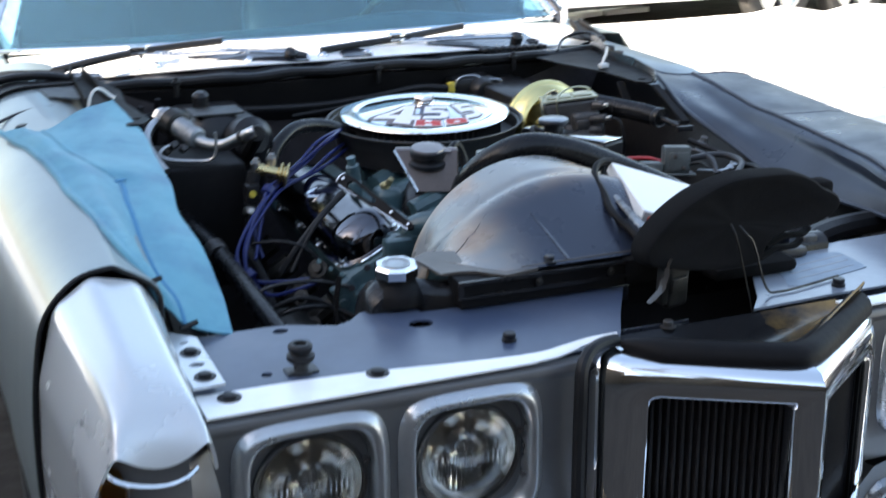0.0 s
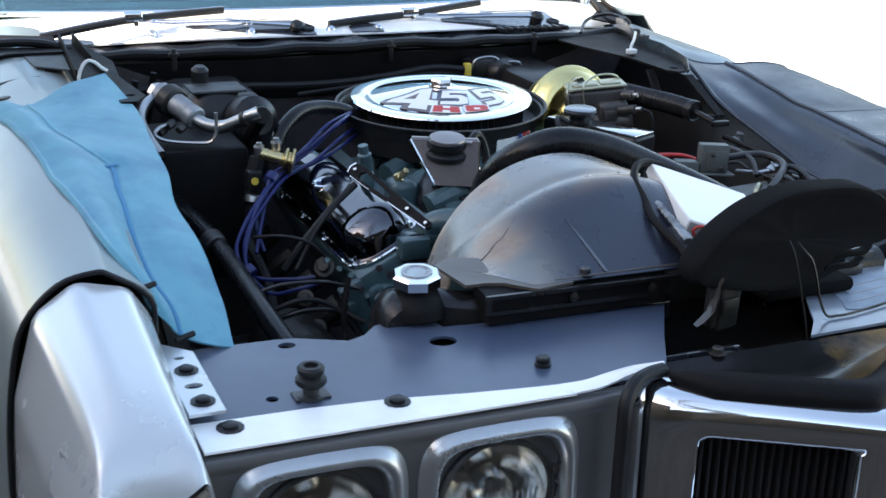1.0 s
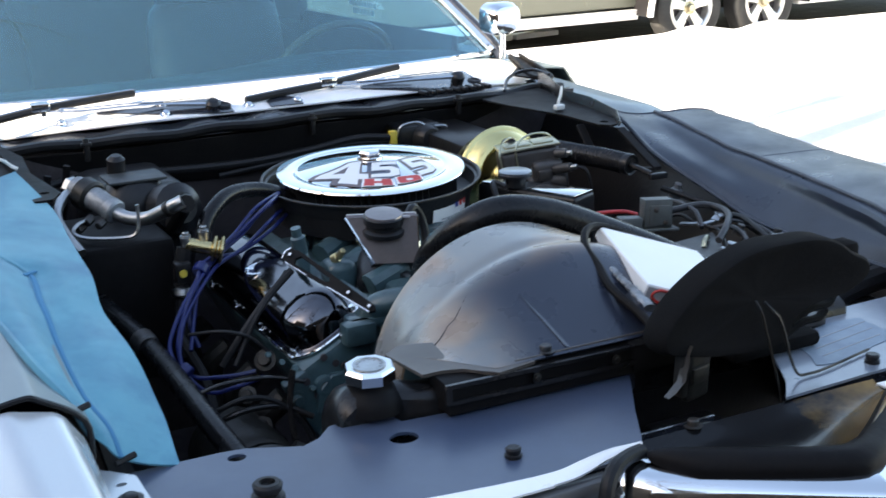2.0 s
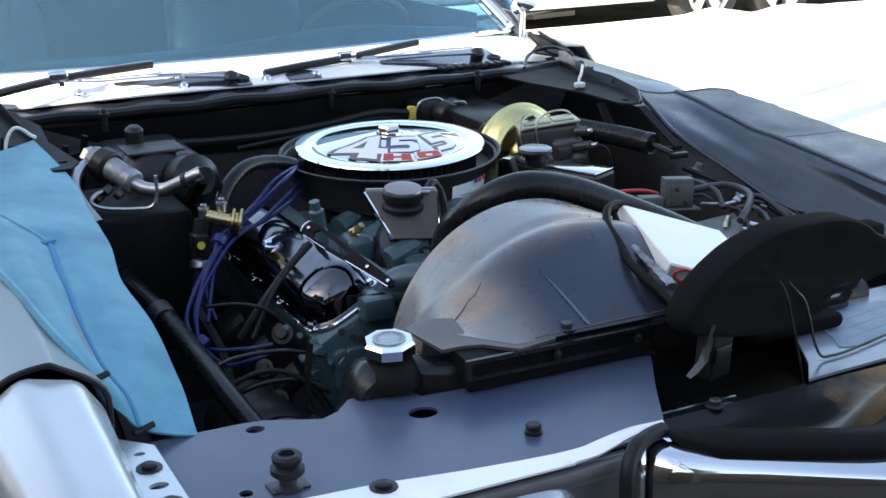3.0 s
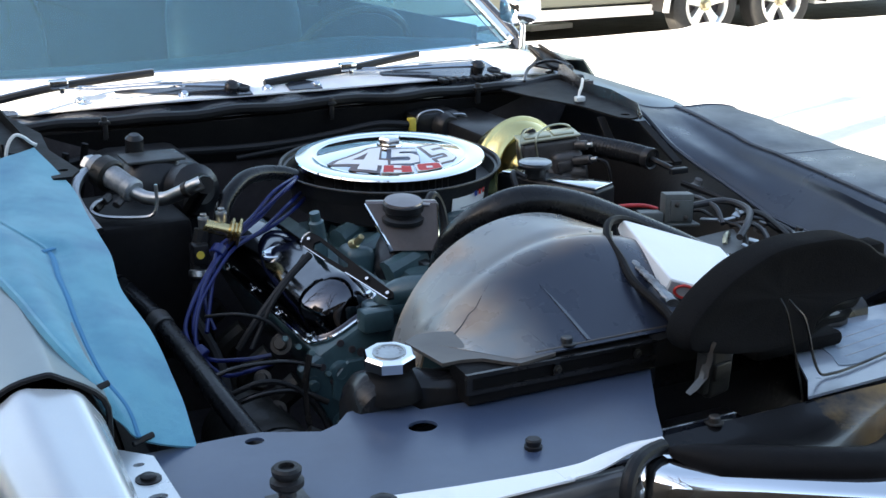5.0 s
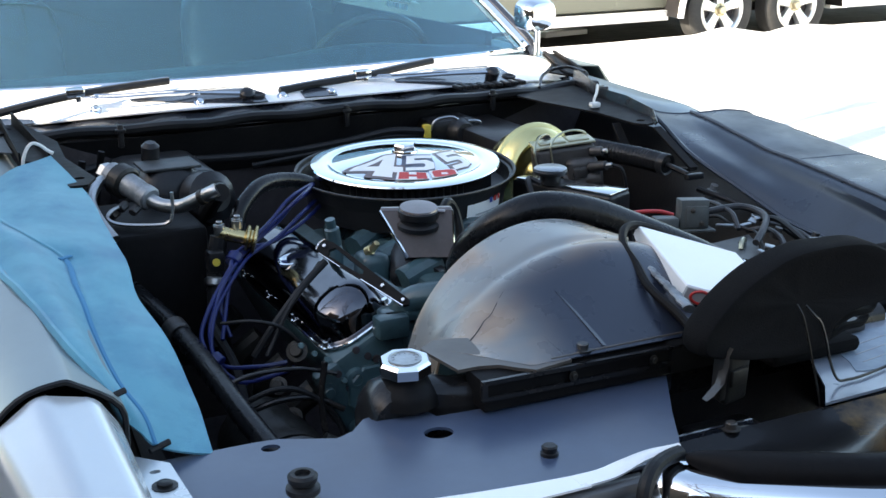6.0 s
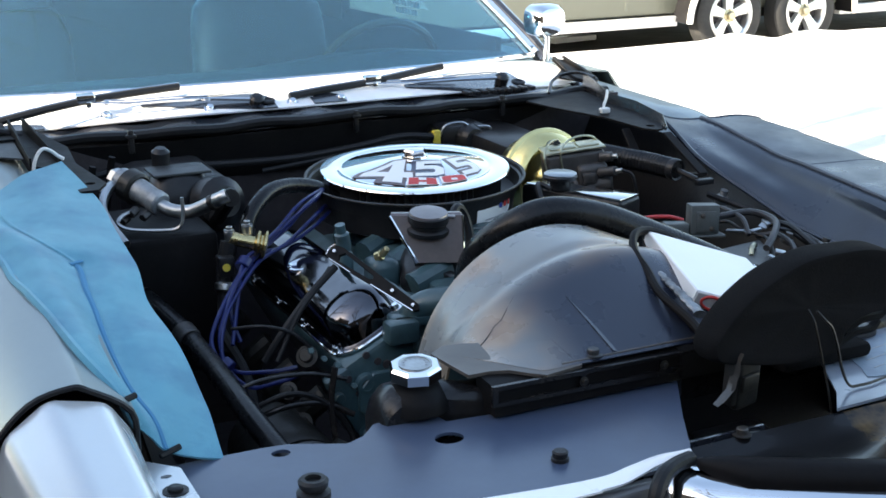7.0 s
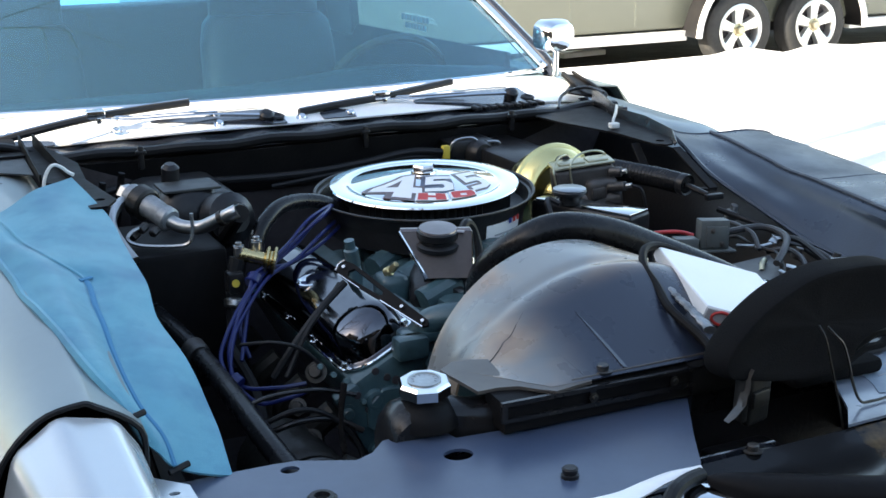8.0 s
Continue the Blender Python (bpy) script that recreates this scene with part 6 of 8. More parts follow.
    rod(bm, (-0.492, 0.975, 0.757), (-0.487, 0.945, 0.750), 0.0215, seg=16)
    part("collar", bm, STEEL, h, "steel crimp collar")
    # tapered filler box ahead of the air cleaner, with its round cap
    mid = Vector((-0.078, 0.885, 0))
    fwd = Vector((0.41, 0.91, 0))
    bm = B()
    def sec(w, d0, d1, z):
        low = VIEW_R * 0.024 * (0.920 - z) / 0.078
        return [mid + low + VIEW_R * (s * w / 2) + fwd * d + Vector((0, 0, z)) for s, d in ((-1, d0), (1, d0), (1, d1), (-1, d1))]
    loft(bm, [sec(0.076, -0.018, 0.0, 0.848), sec(0.080, -0.022, 0.0, 0.851), sec(0.122, -0.002, 0.012, 0.929), sec(0.118, 0.001, 0.009, 0.932)])
    fil = part("reservoir", bm, FACE, car, "brownish grey tapered reservoir with round cap", 25)
    bm = B()
    loft(bm, [sec(0.082, -0.026, -0.021, 0.851), sec(0.125, -0.006, -0.001, 0.929)])
    part("face_plate", bm, FACE, fil, "brownish grey face plate")
    # chrome tubes added as the highlights along both edges of the plate
    bm = B()
    for s in (-1, 1):
        tube(bm, [mid + VIEW_R * (s * 0.040 + 0.021) + fwd * -0.026 + Vector((0, 0, 0.851)), mid + VIEW_R * (s * 0.0625 - 0.003) + fwd * -0.006 + Vector((0, 0, 0.929))], 0.0036 if s < 0 else 0.0018, 8, 2)
    part("bright_edge", bm, CHROME, fil)
    bm = B()
    lathe(bm, [(0.036, 0), (0.037, 0.008), (0.031, 0.012), (0.031, 0.018), (0.035, 0.021), (0.035, 0.032), (0.032, 0.035), (0.012, 0.036), (0, 0.036)], mid + fwd * -0.004 + Vector((0, 0, 0.899)), (-0.02, -0.12, 1), 28)
    cp = part("cap", bm, PLASTIC, fil, "black round cap with a paler top")
    # paler disc: the light on the cap's top is put into its colour
    bm = B()
    lathe(bm, [(0.033, 0.0345), (0.032, 0.0372), (0.012, 0.0382), (0, 0.0382)], mid + fwd * -0.004 + Vector((0, 0, 0.899)), (-0.02, -0.12, 1), 28)
    box(bm, (0.030, -0.006, 0.030), (0.046, 0.006, 0.034), 0.002, Matrix.Translation(mid + fwd * -0.004 + Vector((0, 0, 0.899))) @ turn_to((-0.02, -0.12, 1)) @ Matrix.Rotation(radians(-24), 4, "Z"))
    part("cap_top", bm, FACE, cp, "brownish grey top, its lit tone in the colour")
    bm = B()
    body = [[mid + VIEW_R * (0.018 + s * w) + fwd * d + Vector((0, 0, z)) for s, d in ((-1, a), (1, a), (1, 0.08), (-1, 0.08))] for w, a, z in ((0.030, 0.004, 0.800), (0.040, -0.010, 0.812), (0.042, -0.016, 0.848))]
    loft(bm, body)
    loft(bm, [[mid + VIEW_R * (0.05 * math.cos(2 * math.pi * k / 20) * s) + Vector((0, 0, z + 0.03 * math.sin(2 * math.pi * k / 20) * s)) + fwd * dd for k in range(20)] for s, dd, z in ((0.8, -0.03, 0.815), (1.0, -0.02, 0.815), (1.0, 0.08, 0.83), (0.9, 0.16, 0.86))])
    part("neck", bm, PLASTIC, fil)
    bm = B()
    tube(bm, [(-0.03, 0.90, 0.905), (-0.005, 0.92, 0.925), (0.015, 0.93, 0.905), (0.02, 0.92, 0.86), (0.0, 0.90, 0.80)], 0.008, 8, 6)
    part("vent_hose", bm, RUBBER, car, "thin black vent hose")


build_accessories()


# ---- air cleaner ----
AC = Vector((0.048, 1.215, 0.918))
AC_UP = Vector((-0.018, -0.040, 1)).normalized()
AC_M = Matrix.Translation(AC) @ Vector((0, 0, 1)).rotation_difference(AC_UP).to_matrix().to_4x4()


def build_air_cleaner():
    bm = B()
    prof = [(0.0, -0.045), (0.12, -0.045), (0.13, -0.070), (0.175, -0.078), (0.193, -0.070), (0.200, -0.02), (0.206, -0.006), (0.2145, -0.003), (0.217, 0.001), (0.2155, 0.0035), (0.2125, 0.002), (0.208, -0.012), (0.200, -0.030), (0.17, -0.034), (0, -0.034)]
    m = AC_M
    lathe(bm, prof, (0, 0, 0), seg=72)
    bmesh.ops.transform(bm, matrix=m, verts=bm.verts)
    ac = part("air_cleaner", bm, SATIN, car, "round black air cleaner with a chrome lid")
    bm = B()
    tube(bm, [m @ Vector((0.2165 * math.cos(2 * math.pi * k / 72), 0.2165 * math.sin(2 * math.pi * k / 72), 0.002)) for k in range(73)], 0.0022, 6, 1)
    part("rim", bm, STEEL, ac, "worn steel rim edge")
    # pleated element
    bm = B()
    n = 140
    lo = [bm.verts.new(m @ Vector(((0.170 if k % 2 else 0.163) * math.cos(2 * math.pi * k / n), (0.170 if k % 2 else 0.163) * math.sin(2 * math.pi * k / n), -0.034))) for k in range(n)]
    hi = [bm.verts.new(m @ Vector(((0.170 if k % 2 else 0.163) * math.cos(2 * math.pi * k / n), (0.170 if k % 2 else 0.163) * math.sin(2 * math.pi * k / n), 0.012))) for k in range(n)]
    for k in range(n):
        bm.faces.new((lo[k], lo[(k + 1) % n], hi[(k + 1) % n], hi[k]))
    part("filter_element", bm, RUBBER, ac, "dark pleated filter element", 10)
    bm = B()
    lid = [(0, 0.010), (0.178, 0.010), (0.1855, 0.011), (0.187, 0.014), (0.1855, 0.0165), (0.180, 0.0172), (0.156, 0.0185), (0.151, 0.0175), (0.147, 0.0165), (0.142, 0.0175), (0.10, 0.025), (0.055, 0.0325), (0.04, 0.0345), (0.025, 0.036), (0, 0.036)]
    lathe(bm, lid, (0, 0, 0), seg=96)
    bmesh.ops.transform(bm, matrix=m, verts=bm.verts)
    ld = part("lid", bm, CHROME, ac, "chrome lid with 455 HO decal")
    bm = B()
    lathe(bm, [(0.022, 0), (0.023, 0.008), (0.021, 0.011), (0.009, 0.012), (0, 0.012)], (0, 0, 0.041), seg=6)
    lathe(bm, [(0.026, 0), (0.025, 0.004), (0.017, 0.006), (0.0, 0.0065)], (0, 0, 0.0358), seg=24)
    bmesh.ops.transform(bm, matrix=m, verts=bm.verts)
    part("centre_nut", bm, OLD_CHROME, ld, "hexagon hold-down nut")

    def height(r):
        return curve_at([(0.025, 0.036), (0.04, 0.0345), (0.055, 0.0325), (0.10, 0.025), (0.142, 0.0175), (0.16, 0.0185)], r)

    # printed figures, fanned towards the front corner of the car
    four = ([(0.42, 0), (0.70, 0), (0.70, 0.22), (0.86, 0.22), (0.86, 0.44), (0.70, 0.44), (0.70, 1), (0.40, 1), (0, 0.44), (0, 0.22), (0.42, 0.22)], [[(0.44, 0.44), (0.22, 0.44), (0.44, 0.80)]])
    five = ([(0, 0), (0.66, 0), (0.95, 0.12), (0.98, 0.5), (0.74, 0.66), (0.30, 0.66), (0.30, 0.79), (0.95, 0.79), (0.95, 1), (0, 1), (0, 0.44), (0.60, 0.44), (0.66, 0.39), (0.66, 0.26), (0.60, 0.2), (0, 0.2)], [])
    aitch = ([(0, 0), (0.36, 0), (0.36, 0.36), (0.64, 0.36), (0.64, 0), (1, 0), (1, 1), (0.64, 1), (0.64, 0.64), (0.36, 0.64), (0.36, 1), (0, 1)], [])
    oh = ([(0.1, 0), (0.9, 0), (1, 0.12), (1, 0.88), (0.9, 1), (0.1, 1), (0, 0.88), (0, 0.12)], [[(0.36, 0.34), (0.36, 0.66), (0.64, 0.66), (0.64, 0.34)]])
    block = ([(0, 0), (0.5, 0), (1, 0), (1, 0.5), (1, 1), (0.5, 1), (0, 1), (0, 0.5)], [])

    def swollen(loop, d):
        """A loop moved outwards by d."""
        out = []
        for p, q, r in zip(loop[-1:] + loop[:-1], loop, loop[1:] + loop[:1]):
            a, b = (Vector(q) - Vector(p)).normalized(), (Vector(r) - Vector(q)).normalized()
            n = Vector((a.y + b.y, -a.x - b.x))
            n = n / max(0.6, n.length_squared / 2)
            out.append((q[0] + d * n.x, q[1] + d * n.y))
        return out

    def figure(name, shape, quad, lift, mat, grow=1.0, label="", swell=0.0):
        bm = B()
        plate(bm, swollen(shape[0], swell) if swell else shape[0], shape[1], 0.0, 0.0003)
        bmesh.ops.triangulate(bm, faces=bm.faces)
        bmesh.ops.subdivide_edges(bm, edges=bm.edges, cuts=2, use_grid_fill=True)
        for v in bm.verts:
            a, b = 0.5 + (v.co.x - 0.5) * grow, 0.5 + (v.co.y - 0.5) * grow
            r = lerp(lerp(quad[0][0], quad[1][0], a), lerp(quad[3][0], quad[2][0], a), b)
            q = lerp(lerp(quad[0][1], quad[1][1], a), lerp(quad[3][1], quad[2][1], a), b)
            x, y = r * 0.912 + q * 0.41, -r * 0.41 + q * 0.912
            d = math.hypot(x, y)
            if d > 0.146:
                x, y = x * 0.146 / d, y * 0.146 / d
            v.co = m @ Vector((x, y, height(min(d, 0.146)) + lift + v.co.z))
        return part(name, bm, mat, ld, label, 20)
    def shifted(quad, dx, dy):
        return tuple((x + dx, y + dy) for x, y in quad)
    q4 = ((-0.118, -0.096), (0.015, -0.146), (0.006, -0.022), (-0.072, -0.030))
    q5 = ((0.001, -0.104), (0.060, -0.098), (0.053, -0.024), (0.003, -0.038))
    q6 = ((0.097, -0.084), (0.134, -0.046), (0.096, 0.034), (0.061, -0.012))
    qh = ((-0.013, -0.139), (0.042, -0.140), (0.039, -0.113), (-0.011, -0.111))
    qo = ((0.055, -0.130), (0.100, -0.119), (0.093, -0.086), (0.050, -0.104))
    figure("decal_band", (five[0], []), shifted(q6, -0.003, 0.0), 0.0003, MAROON, 1.0, "", 0.09)
    figure("decal_band", (five[0], []), shifted(q5, -0.004, 0.0), 0.0005, SLATE_PRINT, 1.0, "", 0.09)
    figure("decal_band", (four[0], []), shifted(q4, -0.004, 0.0), 0.0007, MAROON, 1.0, "", 0.08)
    figure("decal_figure", four, q4, 0.0011, WHITE_PRINT)
    figure("decal_figure", five, q5, 0.0011, WHITE_PRINT)
    figure("decal_figure", five, q6, 0.0011, WHITE_PRINT)
    for shape, q in ((aitch, qh), (oh, qo)):
        figure("letter_edge", block, q, 0.0013, WHITE_PRINT, 1.16)
        figure("decal_letter", shape, q, 0.0018, RED)
    # paper label on the side of the pan
    bm = B()
    def lab(u, v):
        a = radians(lerp(-79, -50, u))
        r = lerp(0.1965, 0.2025, v)
        return m @ Vector((r * math.cos(a), r * math.sin(a), lerp(-0.066, -0.016, v)))
    sheet(bm, lab, 10, 3, 0.001)
    lb = part("paper_label", bm, WHITE_PRINT, ac, "white paper label with small coloured marks")
    for k, mat in enumerate((NAVY, RED, RED)):
        bm = B()
        def mk(u, v, k=k):
            a = radians(lerp(-63 + 4 * k, -60.5 + 4 * k, u))
            return m @ Vector((0.2040 * math.cos(a), 0.2040 * math.sin(a), lerp(-0.033, -0.023, v)))
        sheet(bm, mk, 2, 2, 0.0)
        part("label_mark", bm, mat, lb)
    bm = B()
    for j in range(2):
        def tx(u, v, j=j):
            a = radians(lerp(-74, -58, u))
            return m @ Vector((0.2025 * math.cos(a), 0.2025 * math.sin(a), lerp(-0.050 - 0.009 * j, -0.047 - 0.009 * j, v)))
        sheet(bm, tx, 4, 1, 0.0)
    part("text_bar", bm, GREY_PRINT, lb)


build_air_cleaner()


# ---- brake parts and the driver's side of the bay ----
def build_brakes():
    c, ax = Vector((0.390, 1.29, 0.853)), Vector((0.06, -1, 0.10)).normalized()
    bm = B()
    lathe(bm, [(0, 0.046), (0.030, 0.046), (0.040, 0.040), (0.046, 0.028), (0.052, 0.025), (0.070, 0.026), (0.076, 0.032), (0.084, 0.034), (0.091, 0.030), (0.099, 0.018), (0.104, 0.006), (0.110, 0.003), (0.112, -0.002), (0.108, -0.008), (0.100, -0.02), (0.09, -0.06), (0, -0.07)], c, ax, 48)
    bo = part("brake_booster", bm, GOLD, car, "gold cadmium-plated round brake booster")
    bm = B()
    lathe(bm, [(0.030, 0.0455), (0.034, 0.0480), (0.039, 0.0405)], c, ax, 40)
    lathe(bm, [(0.077, 0.0325), (0.081, 0.0360), (0.086, 0.0330)], c, ax, 40)
    part("pressed_ring", bm, GOLD, bo)
    bm = B()
    for a in (30, 100, 215, 300):
        p = c + turn_to(ax).to_3x3() @ Vector((0.062 * math.cos(radians(a)), 0.062 * math.sin(radians(a)), 0.025))
        bolt(bm, p, 0.006, 0.010, ax)
    part("stud", bm, BRASS, bo)
    bm = B()
    rod(bm, c + Vector((-0.012, -0.042, 0.082)), c + Vector((-0.018, -0.075, 0.092)), 0.013, 0.010)
    part("check_valve", bm, PLASTIC, bo)
    bm = B()
    box(bm, (0.33, 1.34, 0.78), (0.47, 1.66, 0.92), 0.01)
    part("mount", bm, SATIN, bo)
    # master cylinder, its reservoir set crosswise
    bm = B()
    m = Matrix.Translation((0.326, 1.175, 0.9)) @ Matrix.Rotation(radians(-18), 4, "Z") @ Matrix.Rotation(radians(-6), 4, "Y") @ Matrix.Diagonal((0.84, 0.85, 1, 1)) @ Matrix.Translation((0, 0, -0.905))
    box(bm, (0.0, 0.0, 0.872), (0.148, 0.076, 0.937), 0.010, m, 3)
    box(bm, (0.070, -0.020, 0.862), (0.150, 0.03, 0.912), 0.014, m, 3)
    box(bm, (0.082, -0.027, 0.872), (0.118, -0.015, 0.896), 0.008, m, 2)
    rod(bm, m @ Vector((0.012, 0.03, 0.866)), m @ Vector((0.158, -0.01, 0.866)), 0.024, 0.021)
    rod(bm, m @ Vector((0.135, 0.0, 0.921)), m @ Vector((0.160, -0.018, 0.922)), 0.010)
    rod(bm, m @ Vector((0.125, -0.02, 0.893)), m @ Vector((0.158, -0.055, 0.899)), 0.010)
    mc = part("master_cylinder", bm, OILY_IRON, car, "weathered cast-iron brake master cylinder")
    bm = B()
    box(bm, (-0.002, -0.002, 0.938), (0.150, 0.078, 0.944), 0.003, m)
    box(bm, (0.014, 0.012, 0.942), (0.080, 0.064, 0.948), 0.004, m)
    box(bm, (0.086, 0.012, 0.942), (0.138, 0.064, 0.948), 0.004, m)
    part("cover", bm, PALE_GOLD, mc, "dull gold plated cover")
    bm = B()
    for wire in (((0.002, -0.004, 0.890), (-0.004, -0.003, 0.932), (0.004, 0.012, 0.950), (0.024, 0.045, 0.957), (0.050, 0.075, 0.952), (0.056, 0.082, 0.93)),
                 ((0.040, -0.006, 0.890), (0.036, -0.006, 0.936), (0.046, 0.004, 0.954), (0.076, 0.030, 0.962), (0.112, 0.050, 0.960), (0.140, 0.066, 0.948), (0.146, 0.074, 0.92))):
        tube(bm, [m @ Vector(p) for p in wire], 0.0022, 6, 5)
    part("bail_wire", bm, PALE_GOLD, mc, "bent wire bail")
    bm = B()
    rod(bm, m @ Vector((0.160, -0.018, 0.922)), m @ Vector((0.170, -0.025, 0.923)), 0.005)
    rod(bm, m @ Vector((0.158, -0.055, 0.899)), m @ Vector((0.170, -0.066, 0.901)), 0.005)
    part("line_nut", bm, ALU, mc)
    bm = B()
    tube(bm, [m @ Vector((0.170, -0.066, 0.901)), m @ Vector((0.19, -0.08, 0.89)), m @ Vector((0.20, -0.06, 0.83)), m @ Vector((0.20, 0.05, 0.75))], 0.0035, 6, 5)
    part("brake_line", bm, SATIN, car, "thin dark brake line")
    # long low reservoir beside the air cleaner
    d = Vector((0.40, -0.917, 0))
    s = Vector((0.917, 0.40, 0))
    o = Vector((0.322, 1.052, 0))
    mm = Matrix(((d.x, s.x, 0, o.x), (d.y, s.y, 0, o.y), (0, 0, 1, 0), (0, 0, 0, 1)))
    bm = B()
    box(bm, (-0.110, -0.036, 0.842), (0.125, 0.036, 0.892), 0.008, mm, 3)
    re = part("fluid_tank", bm, PLASTIC, car, "low black fluid tank with a bright top")
    bm = B()
    box(bm, (-0.10, -0.033, 0.892), (-0.030, 0.033, 0.896), 0.002, mm)
    box(bm, (0.010, -0.033, 0.892), (0.122, 0.033, 0.896), 0.002, mm)
    part("top_plate", bm, OLD_CHROME, re, "bright flat top plate")
    bm = B()
    lathe(bm, [(0.021, 0), (0.021, 0.018), (0.033, 0.020), (0.034, 0.026), (0.031, 0.030), (0, 0.031)], (0.292, 1.066, 0.893), seg=24)
    part("cap", bm, PLASTIC, re, "black oval cap")
    bm = B()
    lathe(bm, [(0.032, 0.0), (0.0325, 0.002), (0.029, 0.0042), (0, 0.0045)], (0.292, 1.066, 0.922), seg=24)
    part("cap_top", bm, ALU, re)
    bm = B()
    tube(bm, [(0.25, 1.03, 0.905), (0.235, 1.05, 0.912), (0.22, 1.02, 0.90), (0.215, 0.98, 0.86)], 0.006, 6, 5)
    part("vent_hose", bm, RUBBER, car, "thin black vent hose")
    # corrugated boot of the steering shaft
    bm = B()
    tube(bm, [(0.482, 1.26, 0.912), (0.505, 1.18, 0.912), (0.525, 1.10, 0.913), (0.541, 1.03, 0.911)], 0.0208, 18, 6, ribs=26, rib=0.0013)
    bt = part("corrugated_hose", bm, TANK, car, "ribbed black corrugated hose")
    bm = B()
    lathe(bm, [(0.0218, -0.012), (0.0225, 0.0), (0.021, 0.004), (0.018, 0.002), (0.017, -0.010), (0, -0.012)], (0.541, 1.03, 0.911), (0.22, -0.95, -0.06), 24)
    rod(bm, (0.541, 1.028, 0.911), (0.560, 0.985, 0.898), 0.006, seg=10)
    box(bm, (0.552, 0.972, 0.888), (0.592, 0.985, 0.900), 0.002)
    part("end_cuff", bm, PLASTIC, bt)


build_brakes()


def build_driver_side():
    # grey regulator box on its bracket
    bm = B()
    m = pose(0.443, 0.809, 0.879, -4, 2, -17)
    box(bm, (-0.027, -0.016, -0.030), (0.027, 0.016, 0.023), 0.002, m)
    reg = part("regulator_box", bm, REGULATOR, car, "dusty grey regulator box")
    bm = B()
    box(bm, (-0.018, -0.0195, -0.026), (0.022, -0.0155, 0.012), 0.0015, m)
    box(bm, (-0.080, -0.022, -0.036), (0.040, 0.024, -0.031), 0.002, m)
    box(bm, (-0.074, -0.018, -0.034), (-0.030, 0.014, -0.010), 0.003, m)
    part("cover_plate", bm, REGULATOR, reg)
    bm = B()
    for a, b in ((-0.006, 0.004), (0.012, -0.020)):
        bolt(bm, m @ Vector((a, -0.0195, b)), 0.003, 0.004, m.to_3x3() @ Vector((0, -1, 0)))
    part("screw", bm, STEEL, reg)
    paths = [([(0.47, 0.885, 0.862), (0.529, 0.876, 0.870), (0.525, 0.825, 0.872), (0.52, 0.788, 0.868), (0.505, 0.75, 0.85)], 0.0045, LOOM),
             ([(0.47, 0.84, 0.860), (0.50, 0.821, 0.870), (0.55, 0.818, 0.872), (0.572, 0.794, 0.870), (0.556, 0.739, 0.870), (0.503, 0.682, 0.866), (0.466, 0.655, 0.855)], 0.0065, LOOM),
             ([(0.49, 0.87, 0.84), (0.526, 0.845, 0.850), (0.512, 0.785, 0.852), (0.515, 0.741, 0.852), (0.518, 0.717, 0.850), (0.482, 0.657, 0.848), (0.44, 0.60, 0.84)], 0.0035, CABLE),
             ([(0.53, 0.76, 0.842), (0.547, 0.725, 0.852), (0.533, 0.67, 0.852), (0.50, 0.609, 0.842), (0.48, 0.55, 0.82)], 0.005, LOOM),
             ([(0.60, 0.83, 0.84), (0.60, 0.76, 0.855), (0.58, 0.68, 0.850), (0.56, 0.60, 0.835), (0.55, 0.52, 0.81)], 0.006, CABLE),
             ([(0.62, 0.80, 0.835), (0.615, 0.72, 0.842), (0.60, 0.62, 0.83), (0.60, 0.50, 0.80)], 0.004, LOOM),
             ([(0.33, 0.93, 0.845), (0.38, 0.92, 0.856), (0.43, 0.90, 0.858), (0.46, 0.89, 0.85)], 0.004, CABLE_RED),
             ([(0.60, 1.0, 0.86), (0.63, 0.90, 0.845), (0.64, 0.80, 0.83), (0.63, 0.72, 0.82)], 0.006, CABLE)]
    for pts, r, mat in paths:
        bm = B()
        tube(bm, pts, r, 8, 7)
        part("cable", bm, mat, car, "red cable" if mat is CABLE_RED else "")
    # slanting dusty plate with a brass fitting, and bright tabs beyond it
    bm = B()
    plate(bm, [(0.412, 0.72), (0.519, 0.738), (0.488, 0.673), (0.425, 0.595), (0.406, 0.65)], [ring_loop(0.47, 0.70, 0.006, 10)], 0.838, 0.842)
    pl = part("junction_plate", bm, GREY_PLASTIC, car, "dusty grey slanting junction plate")
    bm = B()
    tube(bm, [(0.445, 0.668, 0.842), (0.452, 0.676, 0.852), (0.468, 0.690, 0.852), (0.478, 0.70, 0.846)], 0.0045, 8, 5)
    part("brass_fitting", bm, PALE_GOLD, pl, "small brass fitting")
    for (x, y, z), (w, d), turn in (((0.497, 0.780, 0.852), (0.018, 0.004), -66), ((0.520, 0.758, 0.854), (0.017, 0.004), -8), ((0.552, 0.766, 0.858), (0.013, 0.008), 30), ((0.566, 0.774, 0.861), (0.007, 0.011), 60), ((0.560, 0.760, 0.863), (0.008, 0.006), -20), ((0.450, 0.612, 0.850), (0.004, 0.013), 15), ((0.479, 0.633, 0.852), (0.007, 0.009), 50), ((0.578, 0.624, 0.854), (0.014, 0.006), -42)):
        bm = B()
        box(bm, (-w, -d, -0.002), (w, d, 0.002), 0.001, pose(x, y, z, 12, -8, turn))
        part("metal_tab", bm, ALU, car, "bright metal tab")
    for x, y, z in ((0.548, 0.70, 0.842), (0.51, 0.60, 0.838), (0.60, 0.66, 0.836)):
        bm = B()
